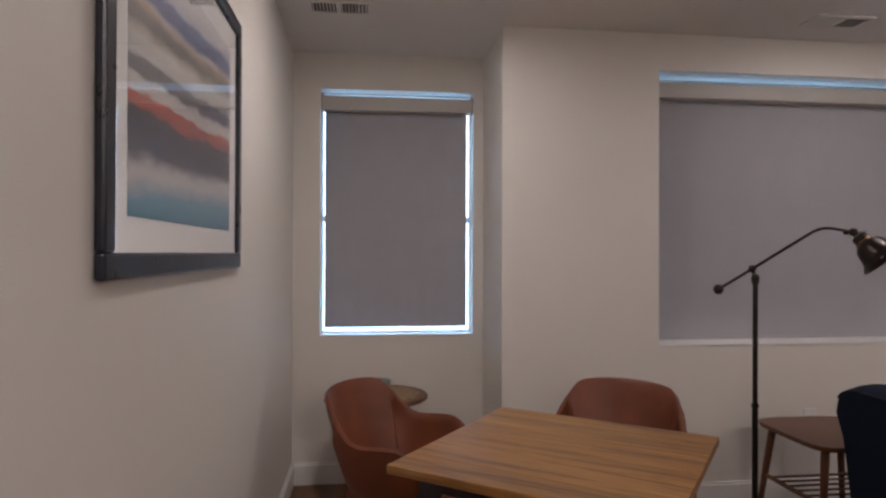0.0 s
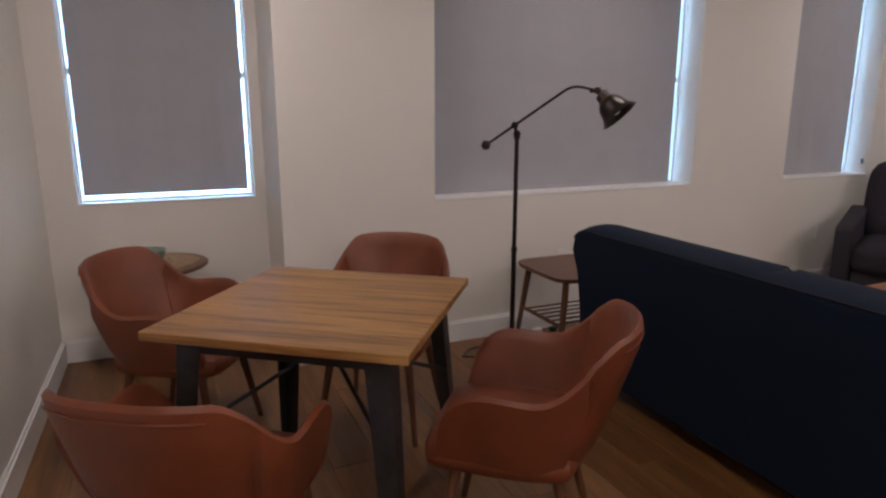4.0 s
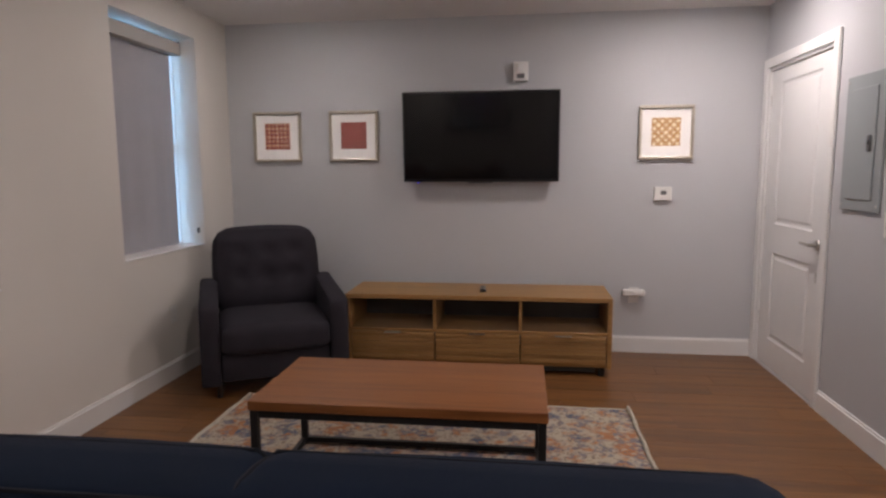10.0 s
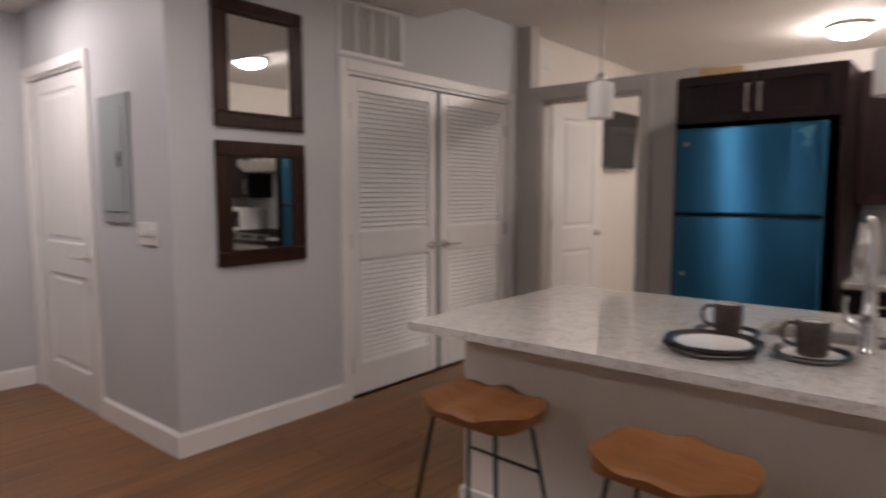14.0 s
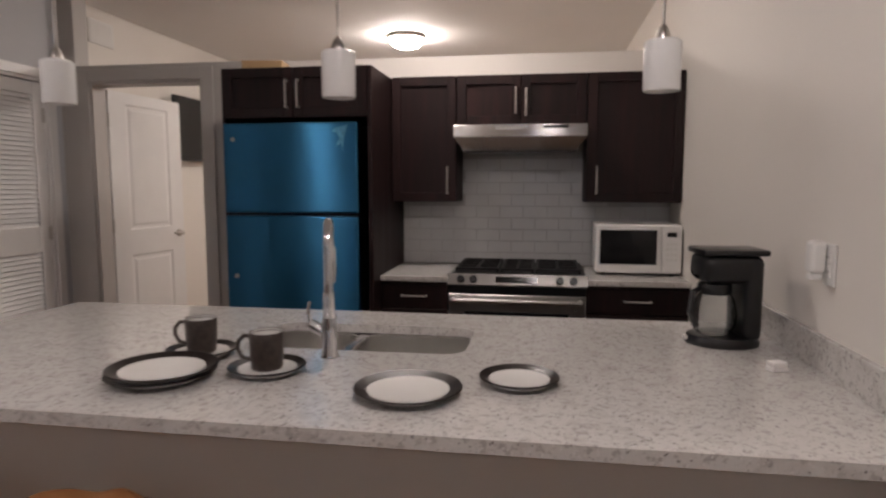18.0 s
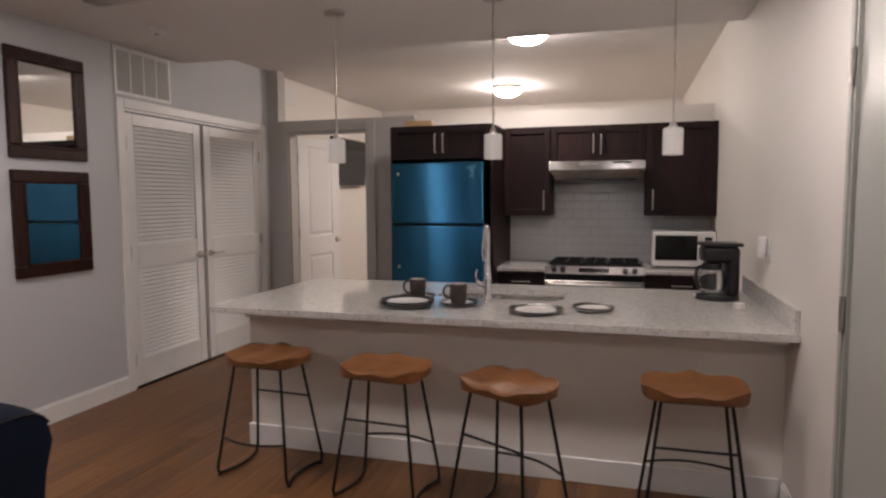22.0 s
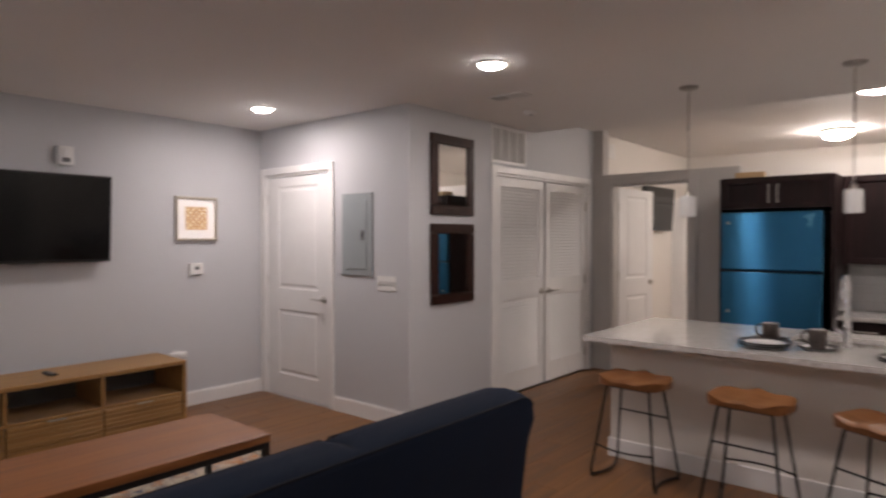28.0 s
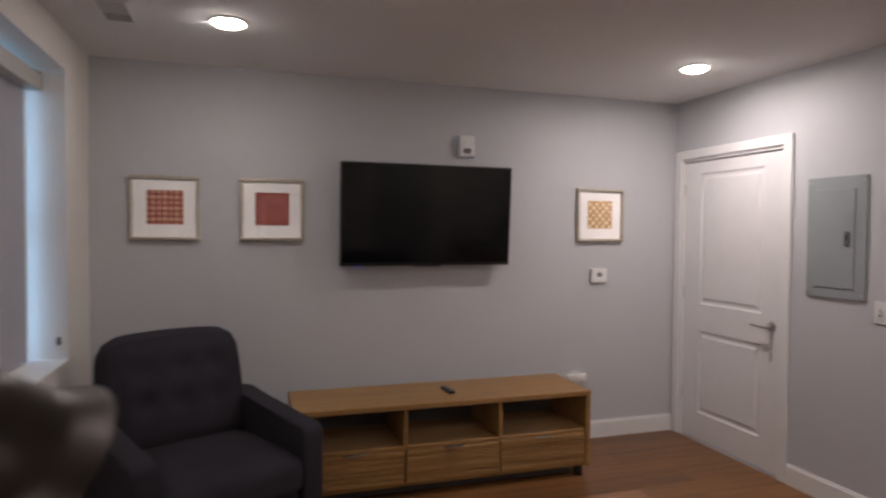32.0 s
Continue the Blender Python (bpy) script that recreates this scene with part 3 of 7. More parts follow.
def panel_leaf(w, h, panels, t=0.035):
    """A moulded door leaf facing local -y, from x 0 to w: stiles and rails, with sunken bevelled panels."""
    bm = bmesh.new()
    xs = sorted({0.0, w} | {p[0] for p in panels} | {p[1] for p in panels})
    zs = sorted({0.0, h} | {p[2] for p in panels} | {p[3] for p in panels})
    for x0, x1 in zip(xs, xs[1:]):
        for z0, z1 in zip(zs, zs[1:]):
            inside = any(p[0] <= x0 and x1 <= p[1] and p[2] <= z0 and z1 <= p[3] for p in panels)
            if not inside:
                bm.faces.new([bm.verts.new(v) for v in ((x0, 0, z0), (x1, 0, z0), (x1, 0, z1), (x0, 0, z1))])
    for x0, x1, z0, z1 in panels:
        loops = []
        for inset, dep in ((0, 0), (0.012, 0.007), (0.03, 0.007), (0.046, 0.0015)):
            loops.append([bm.verts.new(v) for v in ((x0 + inset, dep, z0 + inset), (x1 - inset, dep, z0 + inset), (x1 - inset, dep, z1 - inset), (x0 + inset, dep, z1 - inset))])
        for a, b in zip(loops, loops[1:]):
            for k in range(4):
                bm.faces.new((a[k], a[(k + 1) % 4], b[(k + 1) % 4], b[k]))
        bm.faces.new(loops[-1])
    bmesh.ops.remove_doubles(bm, verts=bm.verts[:], dist=0.0004)
    back = [bm.verts.new(v) for v in ((0, t, 0), (w, t, 0), (w, t, h), (0, t, h))]
    bm.faces.new(back[::-1])
    o = [bm.verts.new(v) for v in ((0, 0, 0), (w, 0, 0), (w, 0, h), (0, 0, h))]
    for k in range(4):
        bm.faces.new((o[k], back[k], back[(k + 1) % 4], o[(k + 1) % 4]))
    bmesh.ops.remove_doubles(bm, verts=bm.verts[:], dist=0.0004)
    return bm


def panel_door(name, label, w, h, m):
    d = thing(name, label, "", kind="structure")
    d.matrix_world = m
    part("door_leaf", panel_leaf(w, h, ((0.168, w - 0.15, 0.195, 0.795), (0.168, w - 0.15, 0.99, h - 0.082))), DOORW, d)
    return d


# closet door: seen from the north, hinged at its east end
cw = D_CLOSET[1] - D_CLOSET[0] - 0.044
d1 = panel_door("door_1", "closed white two-panel closet door with a nickel lever", cw, 2.015, pose(D_CLOSET[1] - 0.022, YD - 0.012, 0.012, 0, 0, 180))
lever(d1, 1, pose(cw - 0.065, 0, 0.92), -1)
for z in (0.31, 1.06, 1.82):
    hinge(d1, -0.012, 0.001, z)
part("strike_tag", slab(cw - 0.075, cw - 0.058, -0.002, 0, 0.70, 0.76), NICKEL, d1)
# inner door, standing open into the far room
d2 = panel_door("door_2", "white two-panel door standing open", 0.78, 2.015, pose(D_INNER[1] - 0.02, YP - 0.15, 0.012, 0, 0, 264))
lever(d2, 1, pose(0.715, 0, 0.93), -1)
for z in (0.25, 1.03, 1.80):
    hinge(d2, -0.006, 0.004, z)


def louvre_door(name, y_hinge, w, sign, lever_mirror):
    """A louvred leaf facing west. Local x runs along the leaf away from its hinge."""
    h = 2.015
    d = thing(name, "white louvred closet door with a nickel lever", "", kind="structure", group="louvred closet doors")
    d.matrix_world = pose(XL + 0.012, y_hinge, 0.014, 0, 0, -90)
    # local +x points south; the outward face is local -y (west)
    st = 0.085
    for x0, x1, z0, z1, nm in ((0, st, 0, h, "stile"), (w - st, w, 0, h, "stile"), (st, w - st, 0, 0.20, "bottom_rail"), (st, w - st, 0.87, 1.05, "lock_rail"), (st, w - st, h - 0.085, h, "top_rail")):
        part(nm, slab(x0, x1, 0, 0.033, z0, z1, 0.0025, 1), DOORW, d)
    sb = bmesh.new()
    box(sb, st - 0.004, w - st + 0.004, -0.019, 0.019, -0.0028, 0.0028, pose(0, 0.0165, 0, 58, 0, 0))
    first = part("louvre_slat", sb, DOORW, d)
    me = first.data
    zs = []
    for a, b in ((0.20, 0.87), (1.05, h - 0.085)):
        k = int((b - a) / 0.0305)
        zs += [a + (b - a) * (i + 0.5) / k for i in range(k)]
    first.location.z = zs[0]
    for z in zs[1:]:
        s = new("louvre_slat", me)
        s.parent, s.location.z = d, z
    # White sheet added behind the slats to lighten the louvres.
    part("backing", slab(st - 0.01, w - st + 0.01, 0.036, 0.04, 0.19, h - 0.08), DOORW, d)
    lever(d, 1, pose(w - 0.045 if sign > 0 else 0.045, 0, 0.925), lever_mirror)
    for z in (0.2, 1.0, 1.8):
        hinge(d, 0.002 if sign > 0 else w - 0.002, 0.0, z)
    return d


lw = (D_LOUVRE[1] - D_LOUVRE[0] - 0.036 - 0.048) / 2
louvre_door("door_3", D_LOUVRE[1] - 0.020, lw, 1, -1)
louvre_door("door_4", D_LOUVRE[0] + 0.020 + lw, lw, -1, 1)

# entry door: flush leaf facing east, hinged at its south end
d5 = thing("door_5", "closed flush grey-green entry door with chrome lever and deadbolt", "", kind="structure")
ew = D_ENTRY[1] - D_ENTRY[0] - 0.046
d5.matrix_world = pose(XW - 0.012, D_ENTRY[0] + 0.022, 0.01, 0, 0, 90)
part("door_leaf", slab(0, ew, 0, 0.042, 0, 2.095, 0.002, 1), DOORG, d5)
part("lock_plate", slab(ew - 0.10, ew - 0.045, -0.008, 0, 0.835, 0.975, 0.004, 2), CHROME, d5)
lever(d5, 1, pose(ew - 0.072, -0.006, 0.92), -1)
bm = bmesh.new()
lathe(bm, ((0, 0), (0.031, 0), (0.031, 0.008), (0.022, 0.02), (0, 0.02)), 20, pose(ew - 0.072, 0, 1.135, 90, 0, 0))
box(bm, -0.006, 0.006, -0.04, -0.018, -0.018, 0.018, pose(ew - 0.072, 0, 1.135))
part("deadbolt", bm, CHROME, d5, "", True)
bm = bmesh.new()
lathe(bm, ((0, 0), (0.009, 0), (0.009, 0.005), (0, 0.006)), 14, pose(ew / 2, 0, 1.5, 90, 0, 0))
part("peephole", bm, NICKEL, d5, "", True)
for z in (0.20, 1.00, 1.80):
    bm = bmesh.new()
    box(bm, -0.040, -0.016, -0.0235, -0.0205, z - 0.057, z + 0.057)
    tube(bm, [(-0.012, -0.022, z - 0.06), (-0.012, -0.022, z + 0.06)], 0.009, 10)
    part("hinge", bm, NICKEL, d5, "satin nickel hinge", True)


# ---- dining corner ----
def cushion(x0, x1, y0, y1, z0, z1, puff=0.03, n=8, r=0.05, pinch=()):
    """A stuffed block: a rounded box whose faces swell; pinch: (x, z) tufts on its -y face."""
    bm = bmesh.new()
    box(bm, x0, x1, y0, y1, z0, z1)
    bmesh.ops.subdivide_edges(bm, edges=bm.edges[:], cuts=n, use_grid_fill=True)
    c = Vector(((x0 + x1) / 2, (y0 + y1) / 2, (z0 + z1) / 2))
    s = Vector(((x1 - x0) / 2, (y1 - y0) / 2, (z1 - z0) / 2))
    for v in bm.verts:
        p = v.co - c
        q = Vector((max(-s.x + r, min(s.x - r, p.x)), max(-s.y + r, min(s.y - r, p.y)), max(-s.z + r, min(s.z - r, p.z))))
        d = p - q
        if d.length > 1e-6:
            p = q + d.normalized() * min(r, d.length)
        u = [max(0.0, 1 - (p[k] / s[k]) ** 2) for k in range(3)]
        for k in range(3):
            o = [j for j in range(3) if j != k]
            if abs(abs(v.co[k] - c[k]) - s[k]) < 1e-5:
                p[k] += math.copysign(puff * math.sqrt(u[o[0]] * u[o[1]]), p[k])
        v.co = c + p
    for tx, tz in pinch:
        for v in bm.verts:
            if v.co.y < c.y:
                d2 = (v.co.x - tx) ** 2 + (v.co.z - tz) ** 2
                v.co.y += 0.036 * math.exp(-d2 / 0.0022)
    return bm


def tub_chair(x, y, rz, label):
    """A leather tub chair facing local +y: a bucket shell with rolled arms, a seat and four legs."""
    ch = thing("tub_chair", label, "chair", x, y, 0, rz, "chairs round the dining table")
    n, t, levels = 56, 0.036, 8

    def plan(u, half, straight, front, deep):
        """Point of a U-shaped outline, u from -1 at one arm's front to 1 at the other's, and its outward normal."""
        b, sg = abs(u), math.copysign(1, u)
        if b > 0.62:
            e = (b - 0.62) / 0.38
            return Vector((sg * (half - 0.012 * e * e), straight + e * (front - straight), 0)), Vector((sg, 0, 0))
        a = b / 0.62 * math.pi / 2
        q = Vector((sg * half * math.sin(a) ** 0.86, straight - deep * math.cos(a) ** 0.86, 0))
        return q, Vector((sg * math.sin(a), -math.cos(a), 0))

    bm = bmesh.new()
    outer, inner = [], []
    for k in range(n + 1):
        u = -1 + 2 * k / n
        b = abs(u)
        if b < 0.26:
            top = 0.792 - 0.010 * (b / 0.26) ** 2
        elif b < 0.62:
            e = (b - 0.26) / 0.36
            top = 0.782 - 0.165 * (e * e * (3 - 2 * e))
        else:
            e = max(0.0, (b - 0.80) / 0.20)
            top = 0.617 + 0.008 * math.sin((b - 0.62) * 8) - 0.175 * (1 - math.sqrt(max(0.0, 1 - e * e)))
        hi, nrm = plan(u, 0.290, -0.045, 0.225, 0.285)
        lo, _ = plan(u, 0.222, -0.02, 0.225, 0.165)
        oc, ic = [], []
        for j in range(levels + 1):
            h = j / levels
            z = 0.352 + (top - 0.352) * h
            g = max(0.0, min(1.0, (z - 0.352) / 0.40)) ** 0.85 if b < 0.4 else max(0.0, min(1.0, (z - 0.352) / 0.265)) ** 0.75
            p = lo.lerp(hi, g)
            p.z = z + 0.016 * (1 - h) ** 6
            roll = 1 - 0.35 * h
            oc.append(bm.verts.new(p))
            ic.append(bm.verts.new(p - nrm * t * roll + Vector((0, 0, 0.012 * (1 - h)))))
        mid = (oc[-1].co + ic[-1].co) / 2 + Vector((0, 0, 0.012))
        oc.append(bm.verts.new(mid))
        outer.append(oc)
        inner.append(ic)
    for k in range(n):
        o, p, i, q = outer[k], outer[k + 1], inner[k], inner[k + 1]
        for j in range(levels + 1):
            bm.faces.new((o[j], p[j], p[j + 1], o[j + 1]))
        bm.faces.new((o[levels + 1], p[levels + 1], q[levels], i[levels]))
        for j in range(levels):
            bm.faces.new((i[j + 1], q[j + 1], q[j], i[j]))
    for k in (0, n):
        bm.faces.new(outer[k] + inner[k][::-1])
    under = [c[0] for c in outer]
    bm.faces.new(under[::-1])
    bm.faces.new([c[0] for c in inner])
    part("shell", bm, LEATHER, ch, "", True)
    sm = bmesh.new()
    seam = []
    for k in range(15):
        u = -0.26 + 0.52 * k / 14
        q, nrm = plan(u, 0.290, -0.045, 0.225, 0.285)
        seam.append(q + nrm * 0.001 + Vector((0, 0, 0.768 - 0.010 * (u / 0.26) ** 2)))
    tube(sm, seam, 0.0028, 6)
    part("seam", sm, LEATHER, ch, "", True)
    part("seat_cushion", cushion(-0.225, 0.225, -0.16, 0.262, 0.366, 0.452, 0.016, 8, 0.04), LEATHER, ch, "", True)
    for sx in (-1, 1):
        for fy, gy in ((0.175, 0.235), (-0.12, -0.205)):
            lg = bmesh.new()
            tube(lg, [(sx * 0.172, fy, 0.362), (sx * 0.218, gy, 0.0)], [0.019, 0.011], 12)
            part("leg", lg, WALNUT, ch, "", True)
    ch.matrix_world = pose(x, y, 0, 0, 0, rz) @ Matrix.Diagonal((0.965, 0.965, 0.97, 1))
    return ch


tub_chair(2.37, 3.03, 143, "cognac leather tub chair on wooden legs, between table and floor lamp")
tub_chair(1.562, 3.185, 240, "cognac leather tub chair with wooden legs, by the alcove table")
tub_chair(2.490, 2.035, 52, "cognac leather tub chair with wooden legs, behind the sofa")
tub_chair(1.605, 2.085, -35, "cognac leather tub chair with wooden legs, beside the cream wall")


def dining_table(x, y, rz):
    t = thing("dining_table", "square dining table with honey oak plank top and gunmetal legs", "table", x, y, 0, rz)
    n, half = 6, 0.384
    w = 2 * half / n
    for k in range(n):
        part("top_plank", slab(-half, half, -half + k * w + 0.0004, -half + (k + 1) * w - 0.0004, 0.716, 0.742, 0.0015, 1), OAKT, t)
    ap = bmesh.new()
    for s in (-1, 1):
        box(ap, -0.30, 0.30, s * 0.30 - 0.015, s * 0.30 + 0.015, 0.665, 0.714)
        box(ap, s * 0.30 - 0.015, s * 0.30 + 0.015, -0.285, 0.285, 0.665, 0.714)
    part("apron", ap, GUN, t)
    for sx in (-1, 1):
        for sy in (-1, 1):
            lg = bmesh.new()
            top, bot = 0.315, 0.36
            a, b = 0.075, 0.045
            v = []
            for c, wd, z in ((bot, b, 0.0), (top, a, 0.714)):
                v.append([Vector((sx * c, sy * c, z)), Vector((sx * (c - wd), sy * c, z)), Vector((sx * (c - wd), sy * (c - 0.004), z)), Vector((sx * (c - 0.004), sy * (c - 0.004), z)), Vector((sx * (c - 0.004), sy * (c - wd), z)), Vector((sx * c, sy * (c - wd), z))])
            lo, hi = [[lg.verts.new(p) for p in ring] for ring in v]
            for k in range(6):
                lg.faces.new((lo[k], lo[(k + 1) % 6], hi[(k + 1) % 6], hi[k]))
            lg.faces.new(lo[::-1])
            lg.faces.new(hi)
            part("leg", lg, GUN, t)
    for s in (-1, 1):
        br = bmesh.new()
        tube(br, [(s * 0.33, s * 0.33, 0.40), (0, 0, 0.60), (-s * 0.0, -s * 0.0, 0.60)][:2], 0.007, 8)
        tube(br, [(s * 0.33, -s * 0.33, 0.40), (0, 0, 0.60)], 0.007, 8)
        part("brace", br, GUN, t, "", True)
    return t


dining_table(2.0, 2.448, -37)

# framed abstract print on the west wall
pic = thing("framed_print", "large abstract landscape print in a blue-black frame on the cream wall", "picture", XW, 2.196, 1.286)
pw, ph, fw = 1.06, 0.79, 0.046
for a, b, c, d, nm in ((0, pw, 0, fw, "frame_rail"), (0, pw, ph - fw, ph, "frame_rail"), (0, fw, fw, ph - fw, "frame_stile"), (pw - fw, pw, fw, ph - fw, "frame_stile")):
    part(nm, slab(0.002, 0.021, a - pw / 2, b - pw / 2, c, d, 0.006, 2), BLACKF, pic)
part("mat_board", slab(0.003, 0.009, -pw / 2 + fw, pw / 2 - fw, fw, ph - fw), MATB, pic)


def art_material():
    m = bpy.data.materials.new("abstract_print")
    m.use_nodes = True
    n, l = m.node_tree.nodes, m.node_tree.links
    b = n["Principled BSDF"]
    b.inputs["Roughness"].default_value = 0.5
    co, sep, ns, ns2 = n.new("ShaderNodeTexCoord"), n.new("ShaderNodeSeparateXYZ"), n.new("ShaderNodeTexNoise"), n.new("ShaderNodeTexNoise")
    ns.inputs["Scale"].default_value, ns.inputs["Detail"].default_value = 3.0, 4
    ns2.inputs["Scale"].default_value, ns2.inputs["Detail"].default_value = 30.0, 6
    l.new(co.outputs["Object"], sep.inputs[0])
    l.new(co.outputs["Object"], ns.inputs["Vector"])
    l.new(co.outputs["Object"], ns2.inputs["Vector"])

    def math_node(op, a, b_, c=None):
        q = n.new("ShaderNodeMath")
        q.operation = op
        for k, v in enumerate((a, b_, c)):
            if v is None:
                continue
            if isinstance(v, (int, float)):
                q.inputs[k].default_value = v
            else:
                l.new(v, q.inputs[k])
        return q.outputs[0]
    # bands lie almost level, rising a little towards +y, and waver with the noise
    stretch = n.new("ShaderNodeMapping")
    stretch.inputs["Scale"].default_value = (1, 0.45, 1.3)
    l.new(co.outputs["Object"], stretch.inputs["Vector"])
    l.new(stretch.outputs[0], ns.inputs["Vector"])
    l.new(stretch.outputs[0], ns2.inputs["Vector"])
    t = math_node("MULTIPLY_ADD", sep.outputs["Z"], 1.80, -0.20)
    t = math_node("MULTIPLY_ADD", sep.outputs["Y"], -0.10, t)
    t = math_node("MULTIPLY_ADD", ns.outputs["Fac"], 0.16, t)
    t = math_node("MULTIPLY_ADD", ns2.outputs["Fac"], 0.06, t)
    t = math_node("ADD", t, -0.11)
    r = n.new("ShaderNodeValToRGB")
    ramp_set(r, ((0.0, (0.045, 0.17, 0.25)), (0.09, (0.08, 0.24, 0.32)), (0.125, (0.30, 0.33, 0.37)), (0.165, (0.47, 0.44, 0.42)), (0.205, (0.40, 0.38, 0.38)), (0.245, (0.05, 0.05, 0.07)), (0.365, (0.028, 0.028, 0.045)), (0.378, (0.36, 0.055, 0.03)), (0.422, (0.38, 0.065, 0.035)), (0.436, (0.50, 0.46, 0.43)), (0.485, (0.46, 0.43, 0.41)), (0.505, (0.06, 0.06, 0.09)), (0.555, (0.09, 0.09, 0.12)), (0.575, (0.44, 0.42, 0.41)), (0.645, (0.50, 0.47, 0.44)), (0.675, (0.30, 0.24, 0.20)), (0.70, (0.09, 0.075, 0.07)), (0.735, (0.13, 0.10, 0.085)), (0.755, (0.42, 0.27, 0.16)), (0.775, (0.42, 0.40, 0.40)), (0.80, (0.03, 0.06, 0.21)), (0.865, (0.035, 0.075, 0.26)), (0.885, (0.40, 0.39, 0.41)), (0.95, (0.52, 0.49, 0.47))))
    l.new(t, r.inputs["Fac"])
    l.new(r.outputs[0], b.inputs["Base Color"])
    return m


part("print", slab(0.0092, 0.0102, -0.412, 0.398, 0.112, 0.668), art_material(), pic)
gl = part("glazing", slab(0.0125, 0.0140, -pw / 2 + fw - 0.004, pw / 2 - fw + 0.004, fw - 0.004, ph - fw + 0.004), PANE, pic)
gl.visible_shadow = False


def wall_plate(name, label, category, m, w=0.075, h=0.118, kind_of="outlet", gangs=1):
    """A cover plate whose face looks along local -y, centred on its origin."""
    p = thing(name, label, category)
    p.matrix_world = m
    part("plate", slab(-w / 2, w / 2, -0.006, 0, -h / 2, h / 2, 0.003, 2), WHITEP, p)
    for g in range(gangs):
        cx = (g - (gangs - 1) / 2) * 0.046
        if kind_of == "outlet":
            for z in (-0.02, 0.02):
                bm = slab(cx - 0.017, cx + 0.017, -0.009, -0.005, z - 0.014, z + 0.014, 0.003, 1)
                part("socket", bm, WHITEP, p)
                s = bmesh.new()
                for dx in (-0.006, 0.006):
                    box(s, cx + dx - 0.001, cx + dx + 0.001, -0.0095, -0.0088, z - 0.003, z + 0.006)
                part("slot", s, DARKGAP, p)
        else:
            part("toggle", slab(cx - 0.005, cx + 0.005, -0.018, -0.005, -0.010, 0.014, 0.002, 1), WHITEP, p)
            part("toggle_slot", slab(cx - 0.008, cx + 0.008, -0.0068, -0.005, -0.018, 0.018), GREYP, p)
    return p


wall_plate("wall_outlet", "white wall outlet on the cream wall", "outlet", pose(XW, 2.235, 0.54, 0, 0, 90), gangs=1)
wall_plate("wall_outlet", "white wall outlet on the cream wall", "outlet", pose(XW, 2.385, 0.54, 0, 0, 90), gangs=1)
wall_plate("wall_outlet", "white wall outlet under the narrow window", "outlet", pose(6.144, YN, 0.433))
wall_plate("wall_outlet", "white wall outlet behind the side table", "outlet", pose(3.78, YN, 0.44))

# round table in the alcove
rt = thing("round_side_table", "small round wooden side table in the window alcove", "table", 1.48, 4.01, 0)
bm = bmesh.new()
lathe(bm, ((0, 0.545), (0.235, 0.545), (0.25, 0.556), (0.25, 0.566), (0.243, 0.572), (0, 0.572)), 40)
part("tabletop", bm, WALNUT, rt, "", True)
bm = bmesh.new()
lathe(bm, ((0, 0.5725), (0.205, 0.5725), (0.207, 0.5745), (0, 0.5745)), 40)
part("inlay", bm, INLAY, rt, "woven tan inlay")
bm = bmesh.new()
lathe(bm, ((0, 0.02), (0.02, 0.02), (0.022, 0.30), (0.018, 0.52), (0.06, 0.545), (0, 0.545)), 16)
part("pedestal", bm, WALNUT, rt, "", True)
for k in range(3):
    a = radians(90 + 120 * k)
    bm = bmesh.new()
    tube(bm, [(0, 0, 0.16), (0.11 * math.cos(a), 0.11 * math.sin(a), 0.10), (0.2 * math.cos(a), 0.2 * math.sin(a), 0.012)], [0.016, 0.014, 0.011], 10)
    part("foot", bm, WALNUT, rt, "", True)
bowl = bmesh.new()
lathe(bowl, ((0, 0.0), (0.035, 0.0), (0.076, 0.022), (0.091, 0.064), (0.094, 0.070), (0.087, 0.066), (0.070, 0.026), (0.03, 0.008), (0, 0.006)), 28)
tagged(part("bowl", bowl, JADE, None, "", True), "small grey-green bowl on the round table", "bowl").location = (1.44, 4.0, 0.575)


# ---- floor lamp ----
lamp = thing("floor_lamp", "dark bronze pharmacy floor lamp with swinging arm, unlit", "lamp", 3.232, 3.396, 0)
bm = bmesh.new()
lathe(bm, ((0, 0), (0.145, 0), (0.148, 0.012), (0.12, 0.022), (0.07, 0.034), (0.04, 0.06), (0.024, 0.09), (0.017, 0.13), (0, 0.13)), 40)
part("base", bm, BRONZE, lamp, "", True)
ORG = Vector((3.232, 3.396, 0))
J = Vector((3.226, 3.406, 1.262)) - ORG        # pivot on the arm
E0 = Vector((3.438, 3.254, 1.436)) - ORG         # the arm's bend
E2 = Vector((3.560, 3.176, 1.432)) - ORG       # shade joint
B = Vector((3.105, 3.492, 1.160)) - ORG        # counterweight
TOP = Vector((0.0, -0.004, 1.205))
bm = bmesh.new()
tube(bm, [(0, 0, 0.12), Vector((0, 0, 0.12)).lerp(TOP, 0.45)], 0.0135, 14)
part("lower_pole", bm, BRONZE, lamp, "", True)
bm = bmesh.new()
tube(bm, [Vector((0, 0, 0.12)).lerp(TOP, k) for k in (0.445, 0.449, 0.462, 0.466)], [0.014, 0.017, 0.017, 0.013], 14)
part("pole_collar", bm, BRONZE, lamp, "", True)
bm = bmesh.new()
tube(bm, [Vector((0, 0, 0.12)).lerp(TOP, 0.46), TOP], 0.0115, 14)
tube(bm, [TOP + Vector((0, 0, -0.012)), TOP + Vector((0, 0, 0.006))], 0.0175, 14)
part("upper_pole", bm, BRONZE, lamp, "", True)
bm = bmesh.new()
